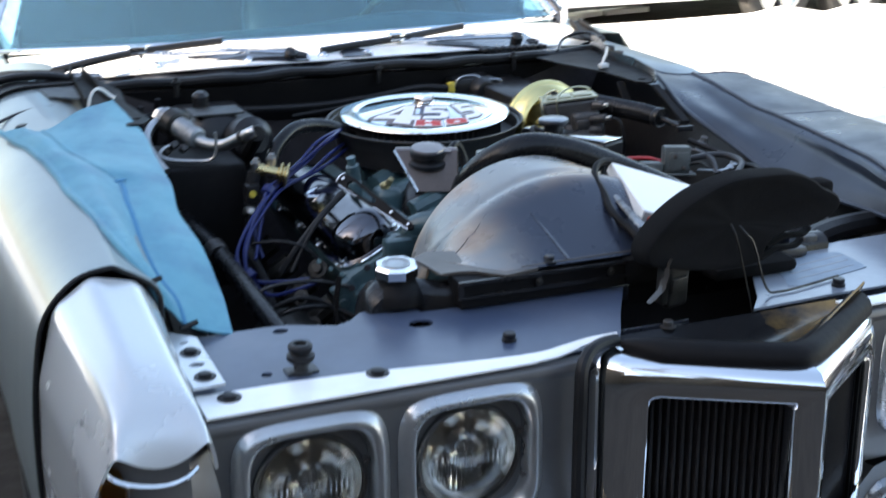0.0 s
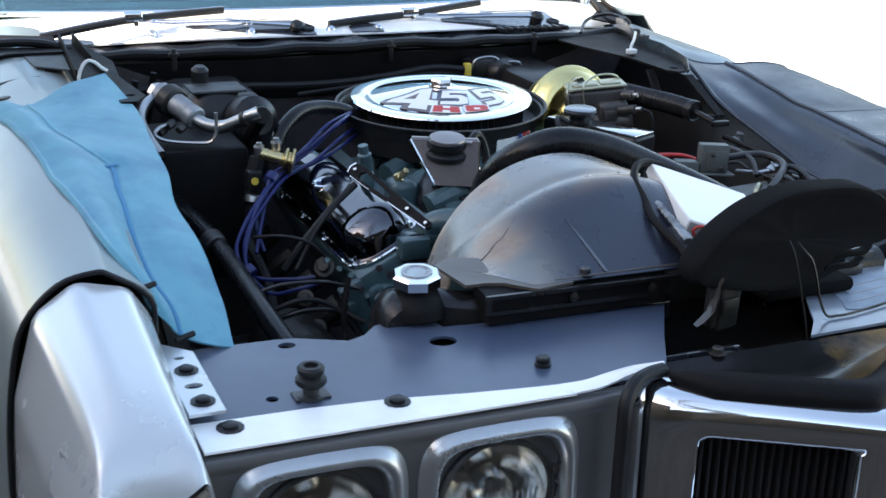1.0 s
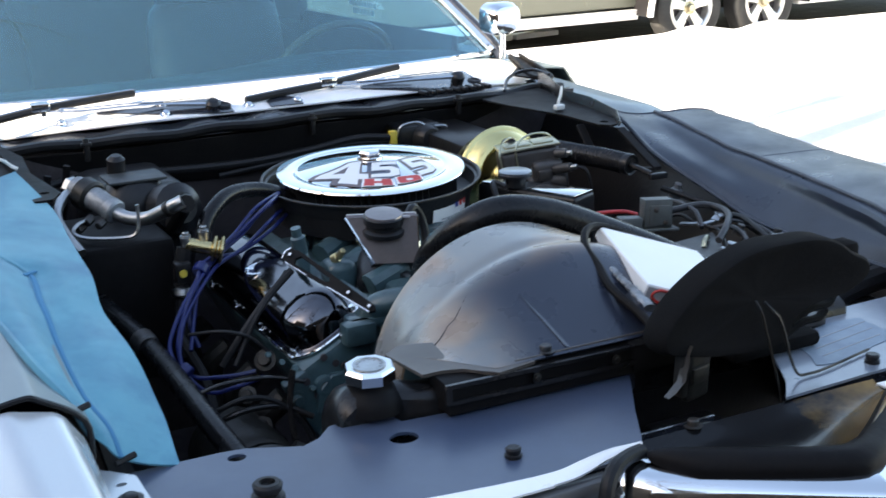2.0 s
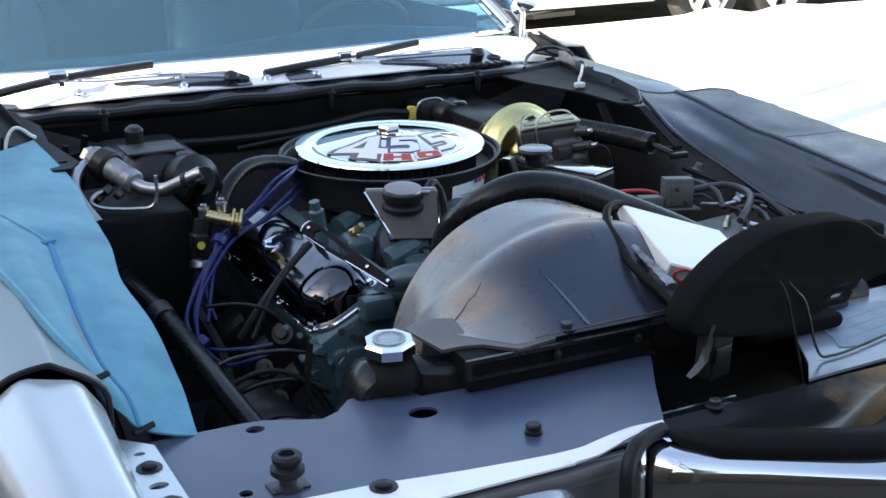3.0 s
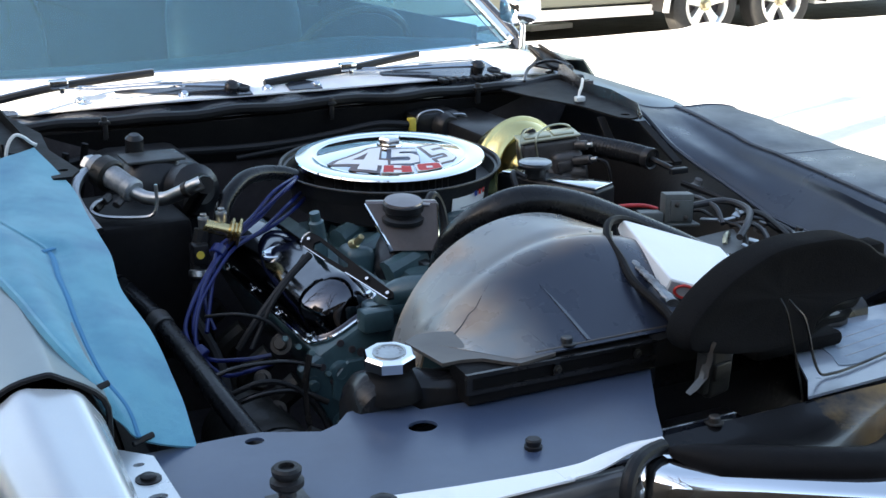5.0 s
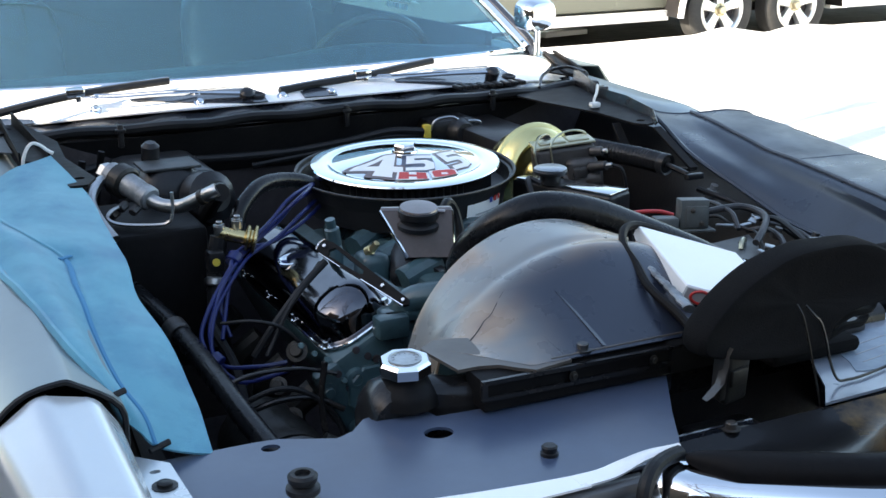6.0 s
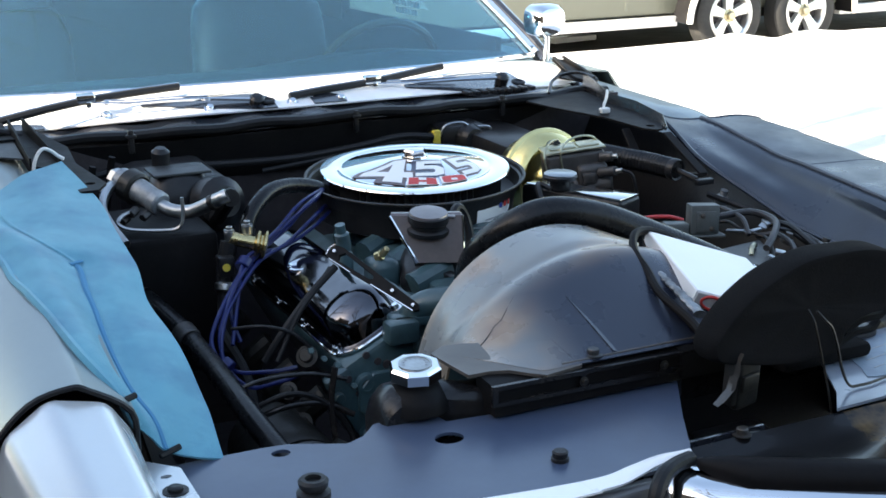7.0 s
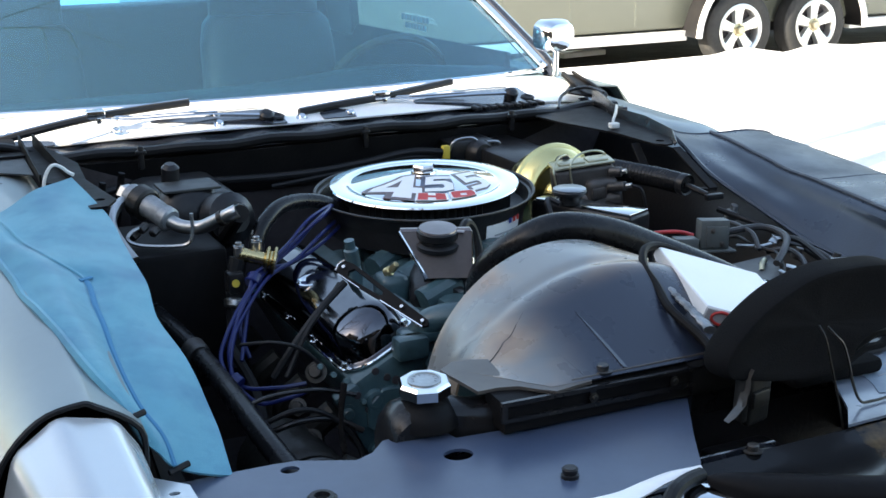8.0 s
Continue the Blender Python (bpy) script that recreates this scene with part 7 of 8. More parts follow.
        lathe(bm, [(0, 0), (0.012, 0), (0.012, 0.008), (0.007, 0.010), (0.007, 0.020), (0, 0.020)], (x, y, z), (0.2, -0.2, 1), 12)
        part("terminal", bm, STEEL, car, "dull threaded terminal")
    # bright window washer fitting in the corner by the fender
    bm = B()
    lathe(bm, [(0.013, 0), (0.014, 0.014), (0.008, 0.02), (0.008, 0.030), (0, 0.030)], (0.632, 1.0, 0.838), (0.1, -0.3, 1), 14)
    part("washer_fitting", bm, CAST_ALU, car, "grey metal round fitting")
    # battery tray and dark ducting behind the lamps
    bm = B()
    box(bm, (0.34, 0.37, 0.60), (0.62, 0.58, 0.79), 0.012)
    part("battery", bm, PLASTIC, car, "black battery case")
    bm = B()
    tube(bm, [(0.40, 0.36, 0.815), (0.50, 0.40, 0.822), (0.62, 0.44, 0.815), (0.75, 0.48, 0.80)], 0.022, 10, 5)
    part("wiring_duct", bm, RUBBER, car, "black taped wiring loom")
    bm = B()
    box(bm, (0.33, 0.30, 0.822), (0.385, 0.325, 0.838), 0.004)
    box(bm, (0.40, 0.33, 0.822), (0.43, 0.345, 0.845), 0.003)
    part("loom_clip", bm, STEEL, car, "dull metal loom clip")
    # hood latch, its wire and release rod
    bm = B()
    m = pose(0.049, 0.187, 0.866, 6, -3, 10)
    box(bm, (-0.021, -0.008, -0.050), (0.023, 0.012, 0.036), 0.008, m, 3)
    box(bm, (-0.030, -0.006, -0.040), (-0.018, 0.012, 0.020), 0.003, m)
    box(bm, (-0.018, -0.014, -0.020), (0.012, -0.008, 0.004), 0.003, m)
    la = part("hood_latch", bm, LATCH_BODY, car, "grimy grey hood latch")
    bm = B()
    prof = [(0.017, 0.899, 0.005), (0.013, 0.890, 0.003), (0.013, 0.875, 0.004), (0.009, 0.864, 0.003), (0.007, 0.854, 0.005), (-0.002, 0.846, 0.008), (-0.011, 0.838, 0.007)]
    loft(bm, [[(a + 0.010 - 0.6 * w, 0.172, z - w * 0.5), (a + 0.009 + 0.6 * w, 0.168, z + w * 0.5), (a + 0.009 + 0.6 * w, 0.182, z + w * 0.5), (a + 0.010 - 0.6 * w, 0.182, z - w * 0.5)] for a, z, w in prof])
    part("catch", bm, STEEL, la, "worn steel catch")
    bm = B()
    tube(bm, [(0.130, 0.17, 0.945), (0.134, 0.16, 0.929), (0.145, 0.16, 0.896), (0.158, 0.16, 0.854), (0.173, 0.16, 0.802), (0.171, 0.158, 0.790), (0.126, 0.15, 0.792), (0.08, 0.142, 0.798), (0.0, 0.127, 0.815)], 0.0018, 6, 6)
    tube(bm, [(0.150, 0.175, 0.938), (0.158, 0.166, 0.926), (0.169, 0.165, 0.914), (0.180, 0.165, 0.888), (0.191, 0.165, 0.854), (0.206, 0.165, 0.8275), (0.226, 0.165, 0.8238), (0.26, 0.168, 0.8238), (0.36, 0.19, 0.824)], 0.0020, 6, 6)
    part("latch_wire", bm, LATCH_BODY, car, "bent steel latch wire")
    # dark duct and brace in the gap between the two support panels
    bm = B()
    box(bm, (0.045, 0.20, 0.62), (0.16, 0.30, 0.74), 0.01)
    part("horn", bm, SATIN, car, "black horn body behind the latch")


build_driver_side()


# ---- firewall fittings and the passenger side ----
def build_firewall_fittings():
    bm = B()
    box(bm, (0.265, 1.55, 0.875), (0.385, 1.655, 0.935), 0.014)
    lathe(bm, [(0.034, 0), (0.034, 0.03), (0.024, 0.045), (0, 0.045)], (0.335, 1.565, 0.90), (0.1, -1, 0.1), 18)
    wm = part("wiper_motor", bm, PLASTIC, car, "black wiper motor with a bright edge")
    bm = B()
    tube(bm, [(0.262, 1.548, 0.915), (0.275, 1.545, 0.938), (0.315, 1.545, 0.942), (0.34, 1.545, 0.930), (0.385, 1.545, 0.926), (0.39, 1.546, 0.905)], 0.0035, 6, 4)
    part("gasket_edge", bm, ALU, wm)
    bm = B()
    box(bm, (0.243, 1.54, 0.890), (0.262, 1.556, 0.930), 0.004, pose(0, 0, 0))
    part("tape_tag", bm, YELLOW, car, "yellow tape tag on the loom")
    bm = B()
    tube(bm, [(0.245, 1.548, 0.915), (0.17, 1.56, 0.920), (0.06, 1.57, 0.905), (-0.08, 1.58, 0.893), (-0.25, 1.59, 0.895), (-0.42, 1.60, 0.905), (-0.55, 1.58, 0.89)], 0.009, 8, 8)
    tube(bm, [(0.245, 1.55, 0.905), (0.15, 1.56, 0.908), (0.02, 1.57, 0.890), (-0.15, 1.58, 0.872)], 0.006, 8, 8)
    part("wiring_loom", bm, CABLE, car, "black wiring loom along the firewall")
    for x, y in ((0.076, 1.592), (-0.422, 1.603), (0.455, 1.61)):
        bm = B()
        box(bm, (x - 0.006, y - 0.007, 0.935), (x + 0.006, y + 0.004, 0.984), 0.003)
        box(bm, (x - 0.011, y - 0.009, 0.966), (x + 0.011, y + 0.004, 0.975), 0.003)
        part("seal_clip", bm, SATIN, car, "black hood seal clip")
    # blower housing
    bm = B()
    box(bm, (-0.46, 1.33, 0.74), (-0.28, 1.60, 0.925), 0.03, seg=3)
    loft(bm, [[(-0.388 + a, 1.365 + b, z) for a, b in superloop(w, d, 2.6, 24)] for z, w, d in ((0.80, 0.13, 0.10), (0.86, 0.15, 0.125), (0.905, 0.135, 0.12), (0.932, 0.105, 0.09), (0.940, 0.09, 0.075))])
    bl = part("blower_housing", bm, PLASTIC, car, "black moulded blower housing")
    bm = B()
    box(bm, (-0.442, 1.325, 0.940), (-0.330, 1.41, 0.946), 0.002)
    part("top_plate", bm, GREY_PLASTIC, bl, "flat dusty top plate")
    bm = B()
    lathe(bm, [(0.018, -0.03), (0.018, 0.012), (0.010, 0.02), (0, 0.02)], (-0.405, 1.42, 0.960), (0, -0.2, 1), 14)
    lathe(bm, [(0.055, 0), (0.05, 0.03), (0.03, 0.045), (0, 0.045)], (-0.335, 1.30, 0.885), (0.3, -1, 0.3), 18)
    part("motor_cap", bm, PLASTIC, bl)
    # expansion valve, bright elbow and thin line
    bm = B()
    tube(bm, [(-0.513, 1.275, 0.957), (-0.486, 1.222, 0.941), (-0.466, 1.19, 0.926)], (0.024, 0.019), 16, 4)
    ev = part("expansion_valve", bm, CAST_ALU, car, "aluminium refrigerant valve and elbow")
    bm = B()
    rod(bm, (-0.524, 1.292, 0.962), (-0.510, 1.268, 0.955), 0.018, seg=6)
    part("union_nut", bm, ALU, ev)
    bm = B()
    rod(bm, (-0.506, 1.262, 0.953), (-0.491, 1.234, 0.944), 0.031, seg=20, round_=0.006)
    part("clamp_collar", bm, GREASE, ev, "dark clamp collar")
    bm = B()
    rod(bm, (-0.474, 1.203, 0.931), (-0.464, 1.185, 0.924), 0.0225, seg=18)
    part("union_nut", bm, CAST_ALU, ev)
    bm = B()
    tube(bm, [(-0.466, 1.19, 0.924), (-0.448, 1.172, 0.915), (-0.421, 1.15, 0.915), (-0.397, 1.125, 0.930), (-0.377, 1.105, 0.944), (-0.366, 1.10, 0.950)], 0.0125, 14, 6)
    part("elbow", bm, ALU, ev)
    bm = B()
    rod(bm, (-0.392, 1.12, 0.933), (-0.384, 1.112, 0.939), 0.0145, seg=14)
    part("band", bm, GREASE, ev, "dark band")
    bm = B()
    tube(bm, [(-0.505, 1.285, 0.955), (-0.541, 1.25, 0.949), (-0.566, 1.20, 0.929), (-0.562, 1.15, 0.904), (-0.548, 1.11, 0.880)], 0.010, 10, 6)
    part("return_pipe", bm, ALU, car, "bare metal return pipe")
    bm = B()
    tube(bm, [(-0.505, 1.20, 0.918), (-0.535, 1.18, 0.914), (-0.547, 1.16, 0.905), (-0.526, 1.15, 0.895), (-0.473, 1.13, 0.892), (-0.45, 1.12, 0.897), (-0.442, 1.12, 0.917), (-0.442, 1.12, 0.950)], 0.0035, 6, 6)
    part("capillary_line", bm, ALU, car, "thin bright capillary line")
    bm = B()
    for p in ((-0.505, 1.20, 0.918), (-0.487, 1.19, 0.912), (-0.52, 1.205, 0.905)):
        rod(bm, p, Vector(p) + Vector((-0.014, -0.012, -0.006)), 0.008, seg=6)
    part("service_port", bm, STEEL, car, "dark service port")
    # black evaporator case below
    bm = B()
    box(bm, (-0.565, 1.12, 0.62), (-0.38, 1.36, 0.882), 0.012)
    part("evaporator_case", bm, MATTE, car, "black evaporator case")
    bm = B()
    tube(bm, [(-0.36, 1.10, 0.944), (-0.345, 1.16, 0.93), (-0.345, 1.24, 0.88), (-0.35, 1.30, 0.84)], 0.016, 10, 5)
    part("heater_hose", bm, RUBBER, car, "black heater hose")
    # crankcase hose and brass valve
    bm = B()
    tube(bm, [(-0.337, 1.098, 0.868), (-0.325, 1.11, 0.90), (-0.300, 1.13, 0.922), (-0.264, 1.16, 0.934), (-0.215, 1.19, 0.931), (-0.165, 1.205, 0.918), (-0.12, 1.21, 0.89)], 0.0145, 14, 7)
    part("breather_hose", bm, HOSE, car, "grey-black breather hose")
    bm = B()
    rod(bm, (-0.372, 1.082, 0.877), (-0.318, 1.062, 0.862), 0.012)
    lathe(bm, [(0.012, 0), (0.024, 0.004), (0.024, 0.008), (0.017, 0.011), (0.017, 0.014), (0.026, 0.017), (0.026, 0.021), (0.010, 0.024), (0, 0.024)], (-0.332, 1.067, 0.866), (0.91, -0.33, -0.24), 24)
    cv = part("vacuum_valve", bm, BRASS, car, "brass vacuum valve")
    bm = B()
    for x, y, z in ((-0.372, 1.08, 0.885), (-0.338, 1.085, 0.890)):
        rod(bm, (x, y, z - 0.012), (x, y, z + 0.006), 0.010, seg=12)
        bolt(bm, (x, y, z + 0.006), 0.006, 0.008)
    part("clamp", bm, ALU, cv, "bright hose clamp")
    bm = B()
    tube(bm, [(-0.375, 1.082, 0.87), (-0.385, 1.08, 0.83), (-0.39, 1.07, 0.77), (-0.40, 1.05, 0.68)], 0.014, 10, 5)
    part("lower_hose", bm, RUBBER, cv)
    bm = B()
    box(bm, (-0.400, 1.055, 0.812), (-0.372, 1.085, 0.850), 0.004)
    part("tag_block", bm, PLASTIC, car, "small black block with a yellow dot")
    bm = B()
    lathe(bm, [(0, 0), (0.007, 0), (0.007, 0.002), (0, 0.002)], (-0.388, 1.0545, 0.832), (-0.1, -1, 0.1), 14)
    part("yellow_dot", bm, YELLOW, car)
    bm = B()
    rod(bm, (-0.386, 1.07, 0.80), (-0.389, 1.065, 0.785), 0.020, seg=16)
    part("hose_ring", bm, ALU, car, "dull metal hose ring")


build_firewall_fittings()


def build_leads():
    """Blue ignition leads, from the distributor down to the plugs."""
    paths = [
        [(-0.10, 1.30, 0.90), (-0.196, 1.12, 0.920), (-0.248, 1.10, 0.892), (-0.302, 1.08, 0.860), (-0.350, 1.05, 0.838), (-0.398, 1.0, 0.808), (-0.437, 0.95, 0.780), (-0.458, 0.92, 0.752), (-0.458, 0.88, 0.729), (-0.444, 0.86, 0.700), (-0.424, 0.84, 0.668)],
        [(-0.08, 1.30, 0.89), (-0.208, 1.13, 0.905), (-0.260, 1.10, 0.875), (-0.318, 1.07, 0.850), (-0.372, 1.02, 0.825), (-0.414, 0.97, 0.791), (-0.444, 0.92, 0.751), (-0.438, 0.88, 0.712), (-0.39, 0.84, 0.714), (-0.345, 0.82, 0.721)],
        [(-0.09, 1.28, 0.88), (-0.200, 1.12, 0.885), (-0.262, 1.09, 0.852), (-0.330, 1.05, 0.836), (-0.392, 0.99, 0.800), (-0.430, 0.94, 0.770), (-0.448, 0.89, 0.726), (-0.42, 0.85, 0.690), (-0.378, 0.82, 0.701), (-0.340, 0.80, 0.717)],
        [(-0.08, 1.27, 0.88), (-0.196, 1.12, 0.870), (-0.27, 1.09, 0.845), (-0.335, 1.06, 0.846), (-0.38, 1.02, 0.812), (-0.405, 0.98, 0.77), (-0.40, 0.95, 0.73)],
        [(-0.07, 1.29, 0.91), (-0.215, 1.13, 0.915), (-0.278, 1.09, 0.880), (-0.325, 1.065, 0.856), (-0.362, 1.04, 0.84), (-0.39, 0.99, 0.79), (-0.42, 0.93, 0.735)],
    ]
    for pts in paths:
        bm = B()
        tube(bm, pts, 0.0037, 8, 7)
        part("ignition_lead", bm, CABLE_BLUE, car, "bright blue ignition lead")
    bm = B()
    for p, q in (((-0.352, 1.052, 0.842), (-0.365, 1.04, 0.832)), ((-0.452, 0.885, 0.726), (-0.442, 0.872, 0.716))):
        rod(bm, p, q, 0.014, seg=12)
    part("lead_tie", bm, CABLE_BLUE, car)
    for pts, r in (([(-0.44, 0.86, 0.79), (-0.40, 0.82, 0.80), (-0.36, 0.80, 0.79), (-0.33, 0.79, 0.76)], 0.003),
                   ([(-0.42, 1.0, 0.74), (-0.40, 0.93, 0.68), (-0.41, 0.84, 0.63)], 0.009), ([(-0.50, 0.66, 0.60), (-0.45, 0.58, 0.64), (-0.40, 0.50, 0.64), (-0.35, 0.44, 0.60)], 0.008)):
        bm = B()
        tube(bm, pts, r, 8, 6)
        part("dark_cable", bm, CABLE, car)
    bm = B()
    for p, r in (((-0.335, 0.80, 0.745), 0.011), ((-0.375, 0.78, 0.70), 0.009), ((-0.36, 0.76, 0.65), 0.010), ((-0.42, 0.80, 0.655), 0.008)):
        bolt(bm, p, r, 0.012, (-0.5, -0.7, 0.5))
    part("manifold_bolt", bm, GREASE, car, "rusty manifold bolt")


build_leads()


# ---- loose things ----
def smooth_grid(rows, nu, nv):
    """A smooth sheet through a small net of control points."""
    cols = [spline(r, nv) for r in rows]
    out = []
    for j in range(len(cols[0])):
        out.append(spline([c[j] for c in cols], nu))
    return [[out[j][i] for j in range(len(out))] for i in range(len(out[0]))]


def rippled(q, ripple, seed, lift):
    """A point of a draped sheet, moved by its folds."""
    q = q.copy()
    q.z += lift
    if ripple:
        q.z += ripple * noise.noise(Vector((q.x * 14 + seed, q.y * 9, q.z * 9)))
        q.z += 1.5 * ripple * noise.noise(Vector((q.x * 5 + seed, q.y * 4.5, 7.7)))
        q.x += 0.6 * ripple * noise.noise(Vector((q.y * 12, q.z * 10 + seed, 3.1)))
    return q


def grid_sheet(bm, g, thick, ripple=0.0, seed=0.0, lift=0.0):
    nu, nv = len(g) - 1, len(g[0]) - 1

    def f(u, v):
        return rippled(g[round(u * nu)][round(v * nv)], ripple, seed, lift)
    return sheet(bm, f, nu, nv, thick)


def build_cloth():
    rows = [
        [(-0.843, 1.235, 0.960), (-0.804, 1.205, 0.971), (-0.766, 1.175, 0.968), (-0.692, 1.216, 0.992), (-0.618, 1.256, 1.004)],
        [(-0.815, 1.100, 0.962), (-0.784, 1.075, 0.976), (-0.754, 1.050, 0.972), (-0.673, 1.075, 0.976), (-0.592, 1.100, 0.968)],
        [(-0.800, 0.990, 0.962), (-0.769, 0.974, 0.975), (-0.738, 0.958, 0.967), (-0.666, 0.954, 0.964), (-0.594, 0.950, 0.950)],
        [(-0.788, 0.896, 0.962), (-0.750, 0.879, 0.975), (-0.712, 0.862, 0.964), (-0.654, 0.856, 0.959), (-0.596, 0.850, 0.944)],
        [(-0.782, 0.790, 0.961), (-0.732, 0.798, 0.970), (-0.682, 0.806, 0.948), (-0.640, 0.788, 0.946), (-0.598, 0.770, 0.935)],
        [(-0.775, 0.699, 0.960), (-0.730, 0.695, 0.963), (-0.685, 0.691, 0.932), (-0.645, 0.685, 0.925), (-0.604, 0.680, 0.911)],
        [(-0.759, 0.571, 0.957), (-0.724, 0.567, 0.952), (-0.690, 0.564, 0.909), (-0.645, 0.572, 0.907), (-0.600, 0.580, 0.897)],
        [(-0.744, 0.430, 0.942), (-0.716, 0.434, 0.932), (-0.689, 0.439, 0.887), (-0.641, 0.475, 0.885), (-0.594, 0.510, 0.872)],
        [(-0.719, 0.356, 0.910), (-0.698, 0.362, 0.892), (-0.677, 0.369, 0.862), (-0.637, 0.404, 0.849), (-0.596, 0.440, 0.844)],
        [(-0.702, 0.343, 0.872), (-0.687, 0.340, 0.855), (-0.672, 0.336, 0.838), (-0.637, 0.340, 0.821), (-0.602, 0.344, 0.812)],
    ]
    g = smooth_grid(rows, 8, 8)
    bm = B()
    grid_sheet(bm, g, 0.003, 0.005, 2.0, 0.004)
    cloth = part("fender_cloth", bm, CLOTH)
    tagged(cloth, "worn light blue shop cloth draped over the silver fender edge", "cloth")
    # stitched binding along the fold, and a rolled hem
    bm = B()
    tube(bm, [rippled(g[i][16], 0.005, 2.0, 0.0048) for i in range(32, len(g))], (0.0048, 0.0036), 6, 1, flat=0.6)
    part("binding", bm, CLOTH_DARK, cloth, "darker blue stitched binding")
    bm = B()
    tube(bm, [rippled(g[i][16], 0.005, 2.0, 0.0045) for i in range(0, 33)], 0.0036, 6, 1, flat=0.6)
    part("binding", bm, CLOTH, cloth)
    bm = B()
    tube(bm, [rippled(g[i][0], 0.005, 2.0, 0.004) for i in range(0, len(g))], 0.006, 6, 1)
    part("hem", bm, CLOTH, cloth, "rolled grey-blue hem")
    bm = B()
    box(bm, (-0.011, -0.004, 0), (0.011, 0.004, 0.003), 0.001, Matrix.Translation(rippled(g[32][16], 0.005, 2.0, 0.006)) @ Matrix.Rotation(0.5, 4, "Z"))
    part("tab", bm, CLOTH_DARK, cloth)
    # black hooks that hold it at the front
    for p in ((-0.712, 0.350, 0.912), (-0.668, 0.338, 0.843)):
        bm = B()
        rod(bm, Vector(p) + Vector((-0.012, -0.004, 0)), Vector(p) + Vector((0.014, 0.004, 0.004)), 0.004, seg=8)
        part("hook", bm, RUBBER, cloth, "black hook")
    # white cord over the hinge
    bm = B()
    tube(bm, [(-0.668, 1.26, 0.985), (-0.664, 1.26, 1.007), (-0.656, 1.26, 1.024), (-0.646, 1.26, 1.031), (-0.634, 1.26, 1.026), (-0.623, 1.26, 1.016), (-0.614, 1.255, 1.011)], 0.0032, 8, 6)
    part("cord", bm, NYLON_WHITE, cloth, "white cord loop")
    return cloth


build_cloth()


def build_vinyl_cover():
    rows = []
    for y in (1.96, 1.74, 1.52, 1.30, 1.10, 0.92, 0.74, 0.56, 0.38, 0.18):
        d = (1.275 - y)
        edge = curve_at([(0.1, 0.822), (0.60, 0.822), (0.712, 0.823), (0.775, 0.835), (0.857, 0.848), (0.943, 0.863), (1.035, 0.884), (1.103, 0.906), (1.165, 0.935), (1.21, 0.955), (1.3, 0.958)], y)
        fold = 0.004 * math.sin(y * 11)
        crest = curve_at([(0.18, 0.885), (0.5, 0.895), (0.81, 0.906), (1.0, 0.915), (1.12, 0.922), (1.21, 0.928), (1.34, 0.936), (1.5, 0.938)], y)
        hx = curve_at([(1.1, 0.645), (1.25, 0.67), (1.40, 0.70), (1.74, 0.74)], y)
        px = curve_at([(0.18, 0.60), (0.554, 0.705), (0.671, 0.726), (0.867, 0.749), (0.962, 0.758), (1.07, 0.772), (1.193, 0.793), (1.312, 0.802), (1.74, 0.85)], y)
        rows.append([(CX + 0.985, y, 0.70), (CX + 0.974, y, 0.81), (CX + 0.935, y, crest - 0.026), (CX + 0.87, y, crest), (px, y, crest + 0.003),
                     (lerp(px, hx, 0.35), y, lerp(crest, edge, 0.30) - 0.006 + fold), (lerp(px, hx, 0.75), y, lerp(crest, edge, 0.70) - fold), (hx + 0.004 * math.sin(y * 9), y, edge)])
    g = smooth_grid(rows, 7, 5)
    bm = B()
    grid_sheet(bm, g[21:], -0.008, 0.0030, 5.0, 0.012)
    cov = part("fender_cover", bm, VINYL)
    tagged(cov, "black padded vinyl cover draped over the far fender", "fender cover")
    bm = B()
    tube(bm, [rippled(g[21][j], 0.0030, 5.0, 0.010) for j in range(len(g[0]))], 0.0045, 8, 1)
    part("end_fold", bm, VINYL, cov)
    bm = B()
    tube(bm, [rippled(g[i][20], 0.0030, 5.0, 0.014) for i in range(21, len(g))], 0.0048, 8, 1)
    part("piping", bm, PIPING, cov, "raised black piping seam")
    bm = B()
    tube(bm, [rippled(g[i][len(g[0]) - 1], 0.0030, 5.0, 0.010) for i in range(21, len(g))], 0.005, 6, 1)
    part("edge_binding", bm, VINYL, cov)
    bm = B()
    k = 36
    tube(bm, [rippled(g[k][j], 0.0030, 5.0, 0.0115) for j in range(6, 21)], 0.0014, 6, 1)
    part("cross_seam", bm, VINYL, cov)
    return cov


build_vinyl_cover()


def build_zip_tie():
    bm = B()
    tube(bm, [(0.585, 1.37, 0.972), (0.588, 1.375, 0.985), (0.60, 1.385, 0.998), (0.612, 1.40, 1.012)], 0.005, 6, 5, flat=0.6)
    box(bm, (0.575, 1.362, 0.968), (0.598, 1.378, 0.980), 0.003)
    return tagged(part("cable_tie", bm, NYLON_WHITE), "white nylon cable tie on the hinge bracket", "cable tie")


build_zip_tie()


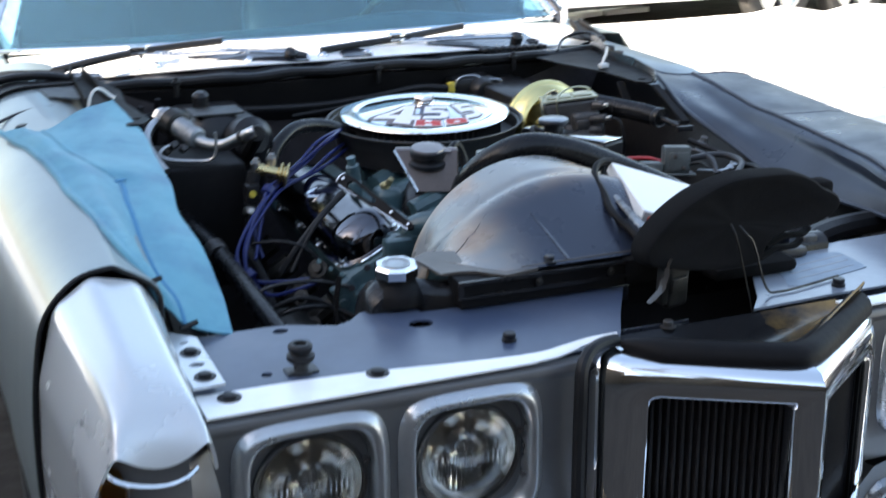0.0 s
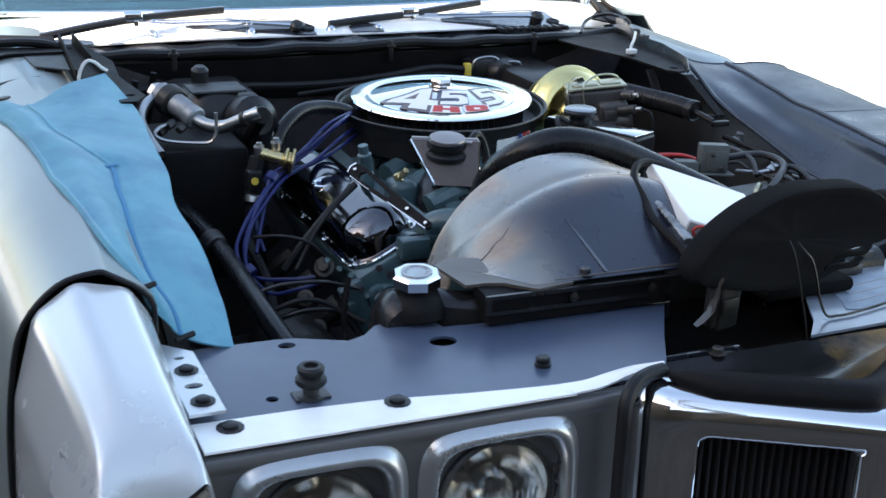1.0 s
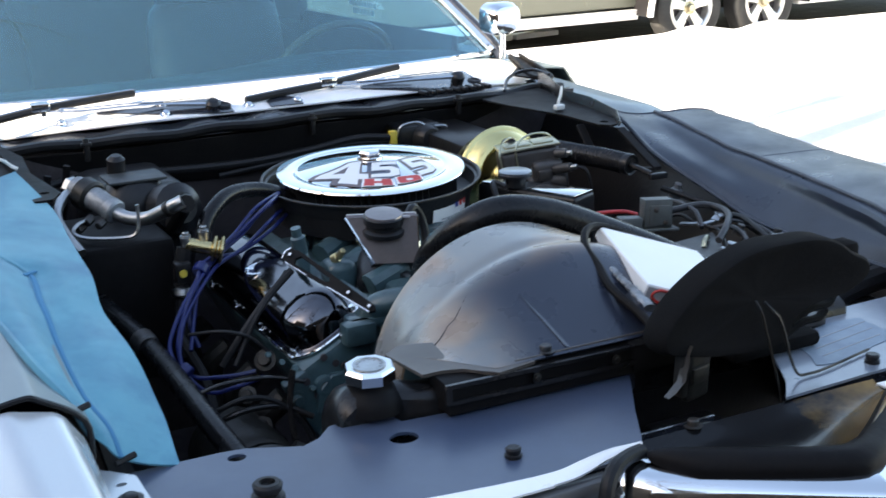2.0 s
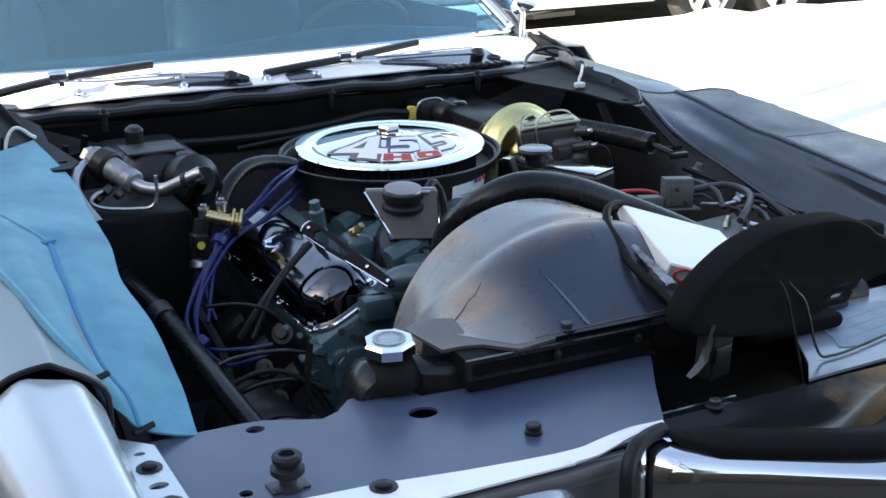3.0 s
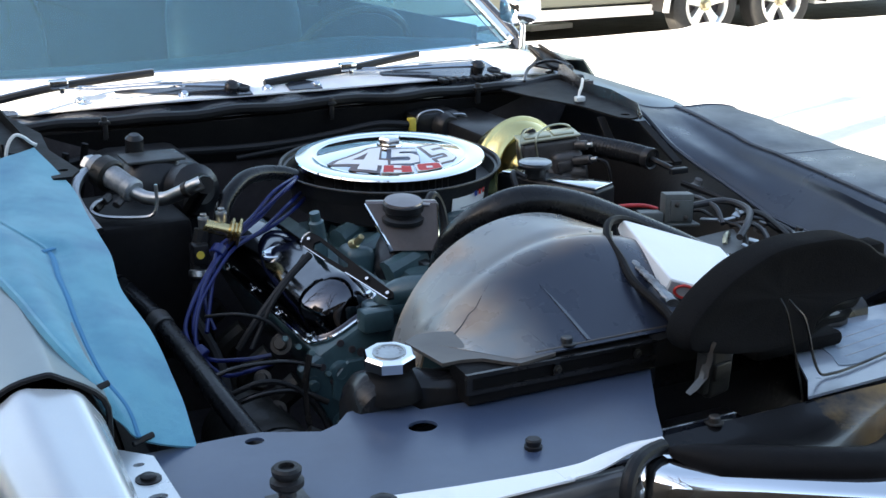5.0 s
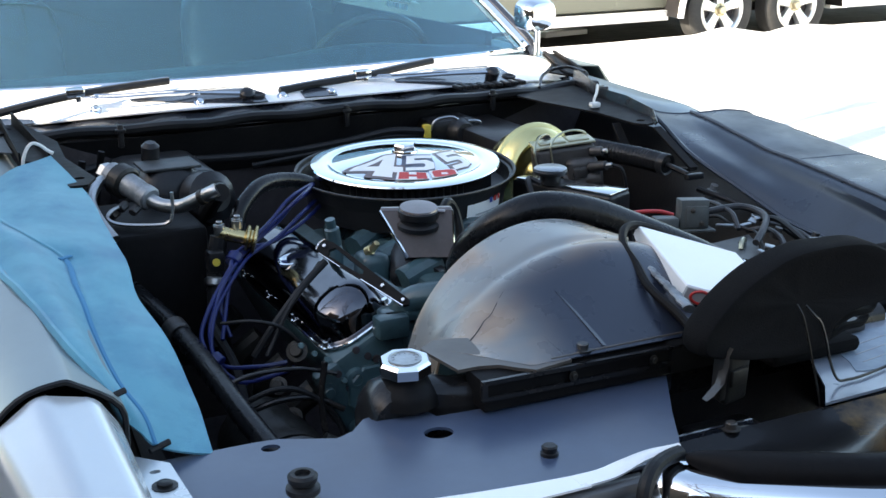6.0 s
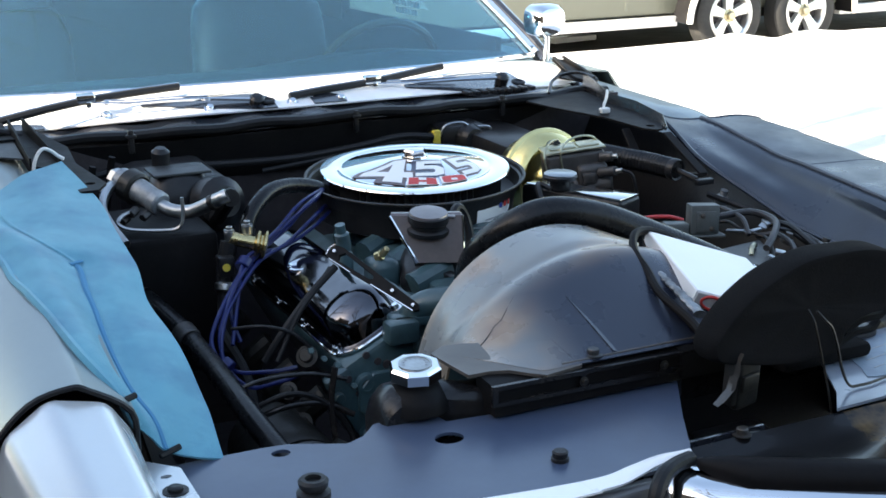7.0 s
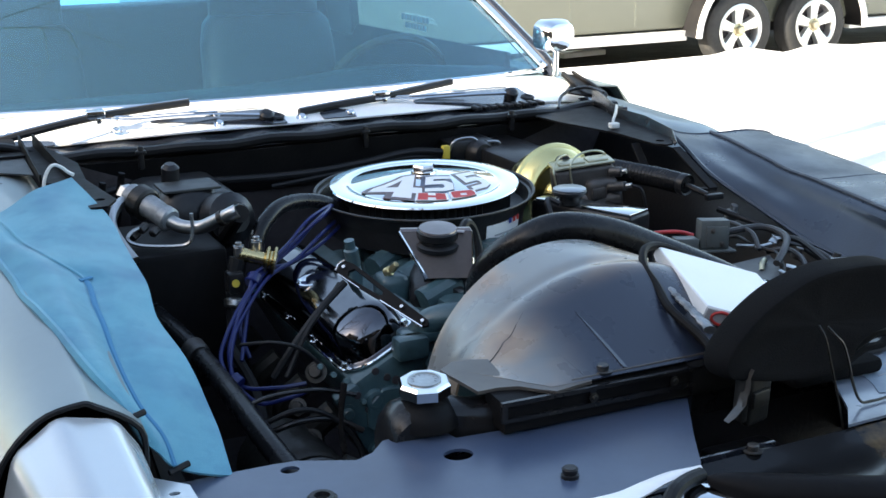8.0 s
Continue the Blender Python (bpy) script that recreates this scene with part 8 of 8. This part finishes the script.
def build_case():
    """A soft black case lying open on the radiator support, its lid arched up."""
    case = thing("tool_case", "open black nylon zip case resting on the radiator support", "case", (0.15, 0.30, 0.83))
    # arched lid: one outline swept through a rounded thickness
    out = [(0.012, 0.886), (-0.009, 0.893), (-0.016, 0.908), (-0.013, 0.923), (-0.001, 0.939), (0.017, 0.957), (0.038, 0.973), (0.068, 0.990), (0.100, 1.002), (0.139, 1.011), (0.196, 1.013), (0.255, 1.009), (0.290, 0.996),
           (0.316, 0.977), (0.345, 0.962), (0.348, 0.940), (0.304, 0.922), (0.243, 0.914), (0.212, 0.900), (0.200, 0.880), (0.184, 0.868), (0.12, 0.868), (0.05, 0.878)]
    lp = [(v.x, v.z) for v in spline([(x, 0, z) for x, z in out] + [(out[0][0], 0, out[0][1])], 4)][:-1]
    mx, mz = sum(p[0] for p in lp) / len(lp), sum(p[1] for p in lp) / len(lp)
    bm = B()
    loops = []
    for y, s in ((0.184, 0.10), (0.183, 0.40), (0.181, 0.65), (0.178, 0.82), (0.176, 0.92), (0.177, 0.960), (0.182, 0.985), (0.192, 0.996), (0.206, 1.0), (0.216, 0.998), (0.222, 0.985), (0.225, 0.955), (0.226, 0.86)):
        loops.append([(mx + (x - mx) * s, y + 0.025 * (x - mx) + 0.005 * min(1, 3 * (1 - s)) * s * noise.noise(Vector((x * 22, z * 18, 2.2))), mz + (z - mz) * s + 0.003 * s * noise.noise(Vector((x * 16, y * 20, z * 16)))) for x, z in lp])
    loft(bm, loops)
    part("lid", bm, NYLON, case, "arched black fabric lid")
    # open tray with a padded rim
    bm = B()
    rim = [(0.039, 0.26, 0.888), (0.045, 0.30, 0.900), (0.039, 0.365, 0.922), (0.053, 0.42, 0.938), (0.062, 0.47, 0.957), (0.097, 0.512, 0.968), (0.15, 0.525, 0.955), (0.25, 0.515, 0.905), (0.33, 0.48, 0.862)]
    tube(bm, rim, 0.0065, 8, 6)
    part("zip_edge", bm, MATTE, case, "padded black zip edge")
    bm = B()
    rows = [[(0.043, 0.27, 0.884), (0.09, 0.27, 0.848), (0.20, 0.29, 0.840), (0.32, 0.29, 0.840)],
            [(0.050, 0.42, 0.930), (0.090, 0.42, 0.880), (0.21, 0.42, 0.850), (0.33, 0.42, 0.845)],
            [(0.097, 0.510, 0.960), (0.13, 0.515, 0.915), (0.23, 0.52, 0.865), (0.33, 0.49, 0.850)]]
    grid_sheet(bm, smooth_grid(rows, 6, 6), 0.006)
    part("tray", bm, NYLON, case, "black fabric tray")
    bm = B()
    box(bm, (0.16, 0.24, 0.8215), (0.32, 0.36, 0.845), 0.01)
    box(bm, (0.02, 0.285, 0.822), (0.14, 0.33, 0.868), 0.01)
    part("base", bm, NYLON, case)
    # clear plastic wrap sticking out
    bm = B()
    tube(bm, [(0.078, 0.44, 0.940), (0.072, 0.40, 0.928), (0.068, 0.36, 0.920), (0.066, 0.31, 0.905)], (0.005, 0.011), 10, 6, ribs=9, rib=0.0016, flat=0.5)
    part("plastic_wrap", bm, CAST_ALU, case, "crumpled clear wrapping")
    # folded flaps at the far end
    bm = B()
    for a, b, z, r in ((0.225, 0.338, 0.912, 0.010), (0.215, 0.325, 0.894, 0.011), (0.205, 0.312, 0.876, 0.010)):
        tube(bm, [(a, 0.20, z - 0.004), (lerp(a, b, 0.4), 0.212, z + 0.003), (lerp(a, b, 0.8), 0.222, z - 0.001), (b, 0.232, z + 0.004)], (r, r * 0.7), 8, 5, flat=0.6)
    part("flap", bm, NYLON, case, "creased black flaps")
    # tag and pull at the far end
    bm = B()
    box(bm, (0.335, 0.225, 0.948), (0.368, 0.262, 0.975), 0.008)
    part("pull_tab", bm, NYLON, case)
    return case


build_case()


def build_white_box():
    a = Vector((0.120, 0.522, 0.966))
    e1 = Vector((-0.036, -0.178, -0.039))
    e2 = Vector((0.150, -0.055, -0.050))
    nrm = e2.cross(e1).normalized()
    nrm = nrm if nrm.z > 0 else -nrm
    bm = B()
    top = [a, a + e2, a + e1 + e2, a + e1]
    top = [q + (a + (e1 + e2) / 2 - q).normalized() * 0.002 for q in top]
    loft(bm, [[q - nrm * 0.026 for q in top], [q - nrm * 0.002 for q in top], [q + (a + (e1 + e2) / 2 - q).normalized() * 0.002 for q in top]])
    bx = part("card_box", bm, CARD, None, "", 20)
    tagged(bx, "white flat card box with a red print, lying in the case", "box")
    bm = B()
    d = e2.normalized()
    o = a + e1 - nrm * 0.013 + e1.normalized() * 0.0012
    m = Matrix(((d.x, nrm.x, -e1.normalized().x, o.x), (d.y, nrm.y, -e1.normalized().y, o.y), (d.z, nrm.z, -e1.normalized().z, o.z), (0, 0, 0, 1)))
    pts = [(0.012 + 0.030 * (0.5 + 0.5 * math.cos(2 * math.pi * k / 24)), 0.0095 * math.sin(2 * math.pi * k / 24), 0) for k in range(25)]
    tube(bm, [m @ Vector(p) for p in pts], 0.0024, 6, 1)
    part("red_oval", bm, RED, bx, "red printed oval")
    bm = B()
    box(bm, (0.003, -0.0105, -0.0005), (0.06, 0.0105, 0.0008), m=m)
    part("end_print", bm, GREY_PRINT, bx, "grey printed end panel")


build_white_box()


# ---- the trailer across the yard ----
def build_trailer():
    tr = thing("cargo_trailer", "tan enclosed cargo trailer with white lower trim, parked across the snow", "trailer", (5.6, 8.7, 0))
    x0, x1, y0, y1 = 1.2, 9.6, 7.62, 9.85
    bm = B()
    box(bm, (x0, y0, 0.36), (x1, y1, 2.55), 0.03)
    body = part("body", bm, TRAILER, tr, "tan sheet-metal body")
    # vertical sheet seams with rivets
    n = 14
    for k in range(1, n):
        x = lerp(x0, x1, k / n)
        bm = B()
        box(bm, (x - 0.012, y0 - 0.0015, 0.40), (x + 0.012, y0 + 0.002, 2.5), 0.0005, seg=1)
        for j in range(9):
            lathe(bm, [(0.008, 0), (0.006, 0.004), (0, 0.005)], (x, y0 - 0.0015, 0.46 + 0.1 * j), (0, -1, 0), 6)
        part("seam", bm, TRAILER, body)
    bm = B()
    box(bm, (x0, y0 - 0.03, 0.265), (5.28, y0 + 0.05, 0.345), 0.006)
    part("lower_trim", bm, TRIM_WHITE, tr, "white lower rail")
    bm = B()
    box(bm, (6.98, y0 - 0.03, 0.265), (x1, y0 + 0.05, 0.345), 0.006)
    part("lower_trim", bm, TRIM_WHITE, tr, "white lower rail")
    bm = B()
    box(bm, (x0 + 0.1, y0 + 0.1, 0.28), (x1 - 0.1, y1 - 0.1, 0.37))
    part("chassis", bm, STEEL, tr, "dark chassis")
    # mudguard with a bright edge over both wheels
    arch = [(5.26, 0.30), (5.285, 0.44), (5.36, 0.60), (5.48, 0.695), (5.62, 0.72), (6.60, 0.72), (6.75, 0.695), (6.87, 0.60), (6.95, 0.44), (6.975, 0.30)]
    pts = spline([(x, 0, z) for x, z in arch], 5)
    bm = B()
    sheet(bm, lambda u, v: (pts[round(u * (len(pts) - 1))].x, lerp(7.40, 7.64, v), pts[round(u * (len(pts) - 1))].z), len(pts) - 1, 3, 0.006)
    part("mudguard", bm, SATIN, tr, "dark mudguard")
    bm = B()
    tube(bm, [(p.x, 7.40, p.z) for p in pts], 0.026, 8, 1)
    part("mudguard_edge", bm, TRIM_WHITE, tr, "bright mudguard edge")
    bm = B()
    lathe(bm, [(0, 0), (0.075, 0), (0.07, 0.02), (0, 0.025)], (6.08, 7.60, 0.62), (0, -1, 0), 18)
    part("side_lamp", bm, AMBER, tr, "round amber side lamp")
    for hx in (5.685, 6.46):
        build_trailer_wheel(tr, hx, 7.51, 0.34)
    for hx in (5.725, 6.495):
        build_trailer_wheel(tr, hx, 9.62, 0.34)
    # things stored beneath: pale boards
    return tr


def build_trailer_wheel(tr, x, y, z):
    bm = B()
    R = 0.318
    lathe(bm, [(0.20, -0.08), (0.26, -0.09), (0.295, -0.085), (R, -0.065), (R, 0.065), (0.30, 0.085), (0.27, 0.095), (0.205, 0.085), (0.195, 0.06), (0.195, -0.07), (0.20, -0.08)], (x, y, z), (0, -1, 0), 44)
    w = part("wheel", bm, TYRE, tr, "black trailer tyre on a five-spoke alloy wheel")
    bm = B()
    lathe(bm, [(0.208, 0.075), (0.212, 0.090), (0.196, 0.094), (0.178, 0.084), (0.174, 0.03), (0.19, -0.06)], (x, y, z), (0, -1, 0), 40)
    rim = part("rim", bm, ALLOY, w, "bright cast alloy rim")
    bm = B()
    lathe(bm, [(0, 0.0), (0.186, 0.0), (0.186, 0.004), (0, 0.004)], (x, y, z), (0, -1, 0), 30)
    part("brake_drum", bm, SOOT, w)
    for k in range(5):
        a = 2 * math.pi * k / 5 + math.pi / 2
        m = Matrix.Translation((x, y, z)) @ turn_to((0, -1, 0)) @ Matrix.Rotation(a, 4, "Z")
        bm = B()
        loft(bm, [[m @ Vector(p) for p in ((r, -w_, 0.02), (r, -w_ * 0.8, h), (r, 0, h + 0.006), (r, w_ * 0.8, h), (r, w_, 0.02))] for r, w_, h in ((0.03, 0.040, 0.062), (0.09, 0.042, 0.060), (0.15, 0.052, 0.066), (0.190, 0.072, 0.072))])
        part("spoke", bm, ALLOY, rim)
    bm = B()
    lathe(bm, [(0.055, 0.05), (0.055, 0.066), (0.035, 0.07), (0.034, 0.10), (0.026, 0.108), (0, 0.108)], (x, y, z), (0, -1, 0), 24)
    part("hub_cap", bm, HUB, rim, "dull plated hub cap")
    bm = B()
    for k in range(5):
        a = 2 * math.pi * k / 5 + 0.3
        m = Matrix.Translation((x, y, z)) @ turn_to((0, -1, 0))
        bolt(bm, m @ Vector((0.046 * math.cos(a), 0.046 * math.sin(a), 0.064)), 0.009, 0.016, (0, -1, 0), False)
    part("wheel_nut", bm, HUB, rim)


build_trailer()


def build_boards():
    """Pale boards kept under the trailer."""
    rng = random.Random(3)
    first = None
    for k in range(7):
        bm = B()
        x = 2.4 + 0.44 * k + rng.uniform(-0.1, 0.1)
        box(bm, (-0.24, -0.06, 0.0), (0.24, 0.06, 0.045), 0.004, pose(x, 8.5 + rng.uniform(-0.4, 0.6), 0.02, 0, 0, rng.uniform(-25, 25)))
        tagged(part("timber_board", bm, TRIM_WHITE), "pale short board on the earth under the trailer", "board", "boards under the trailer")


build_boards()
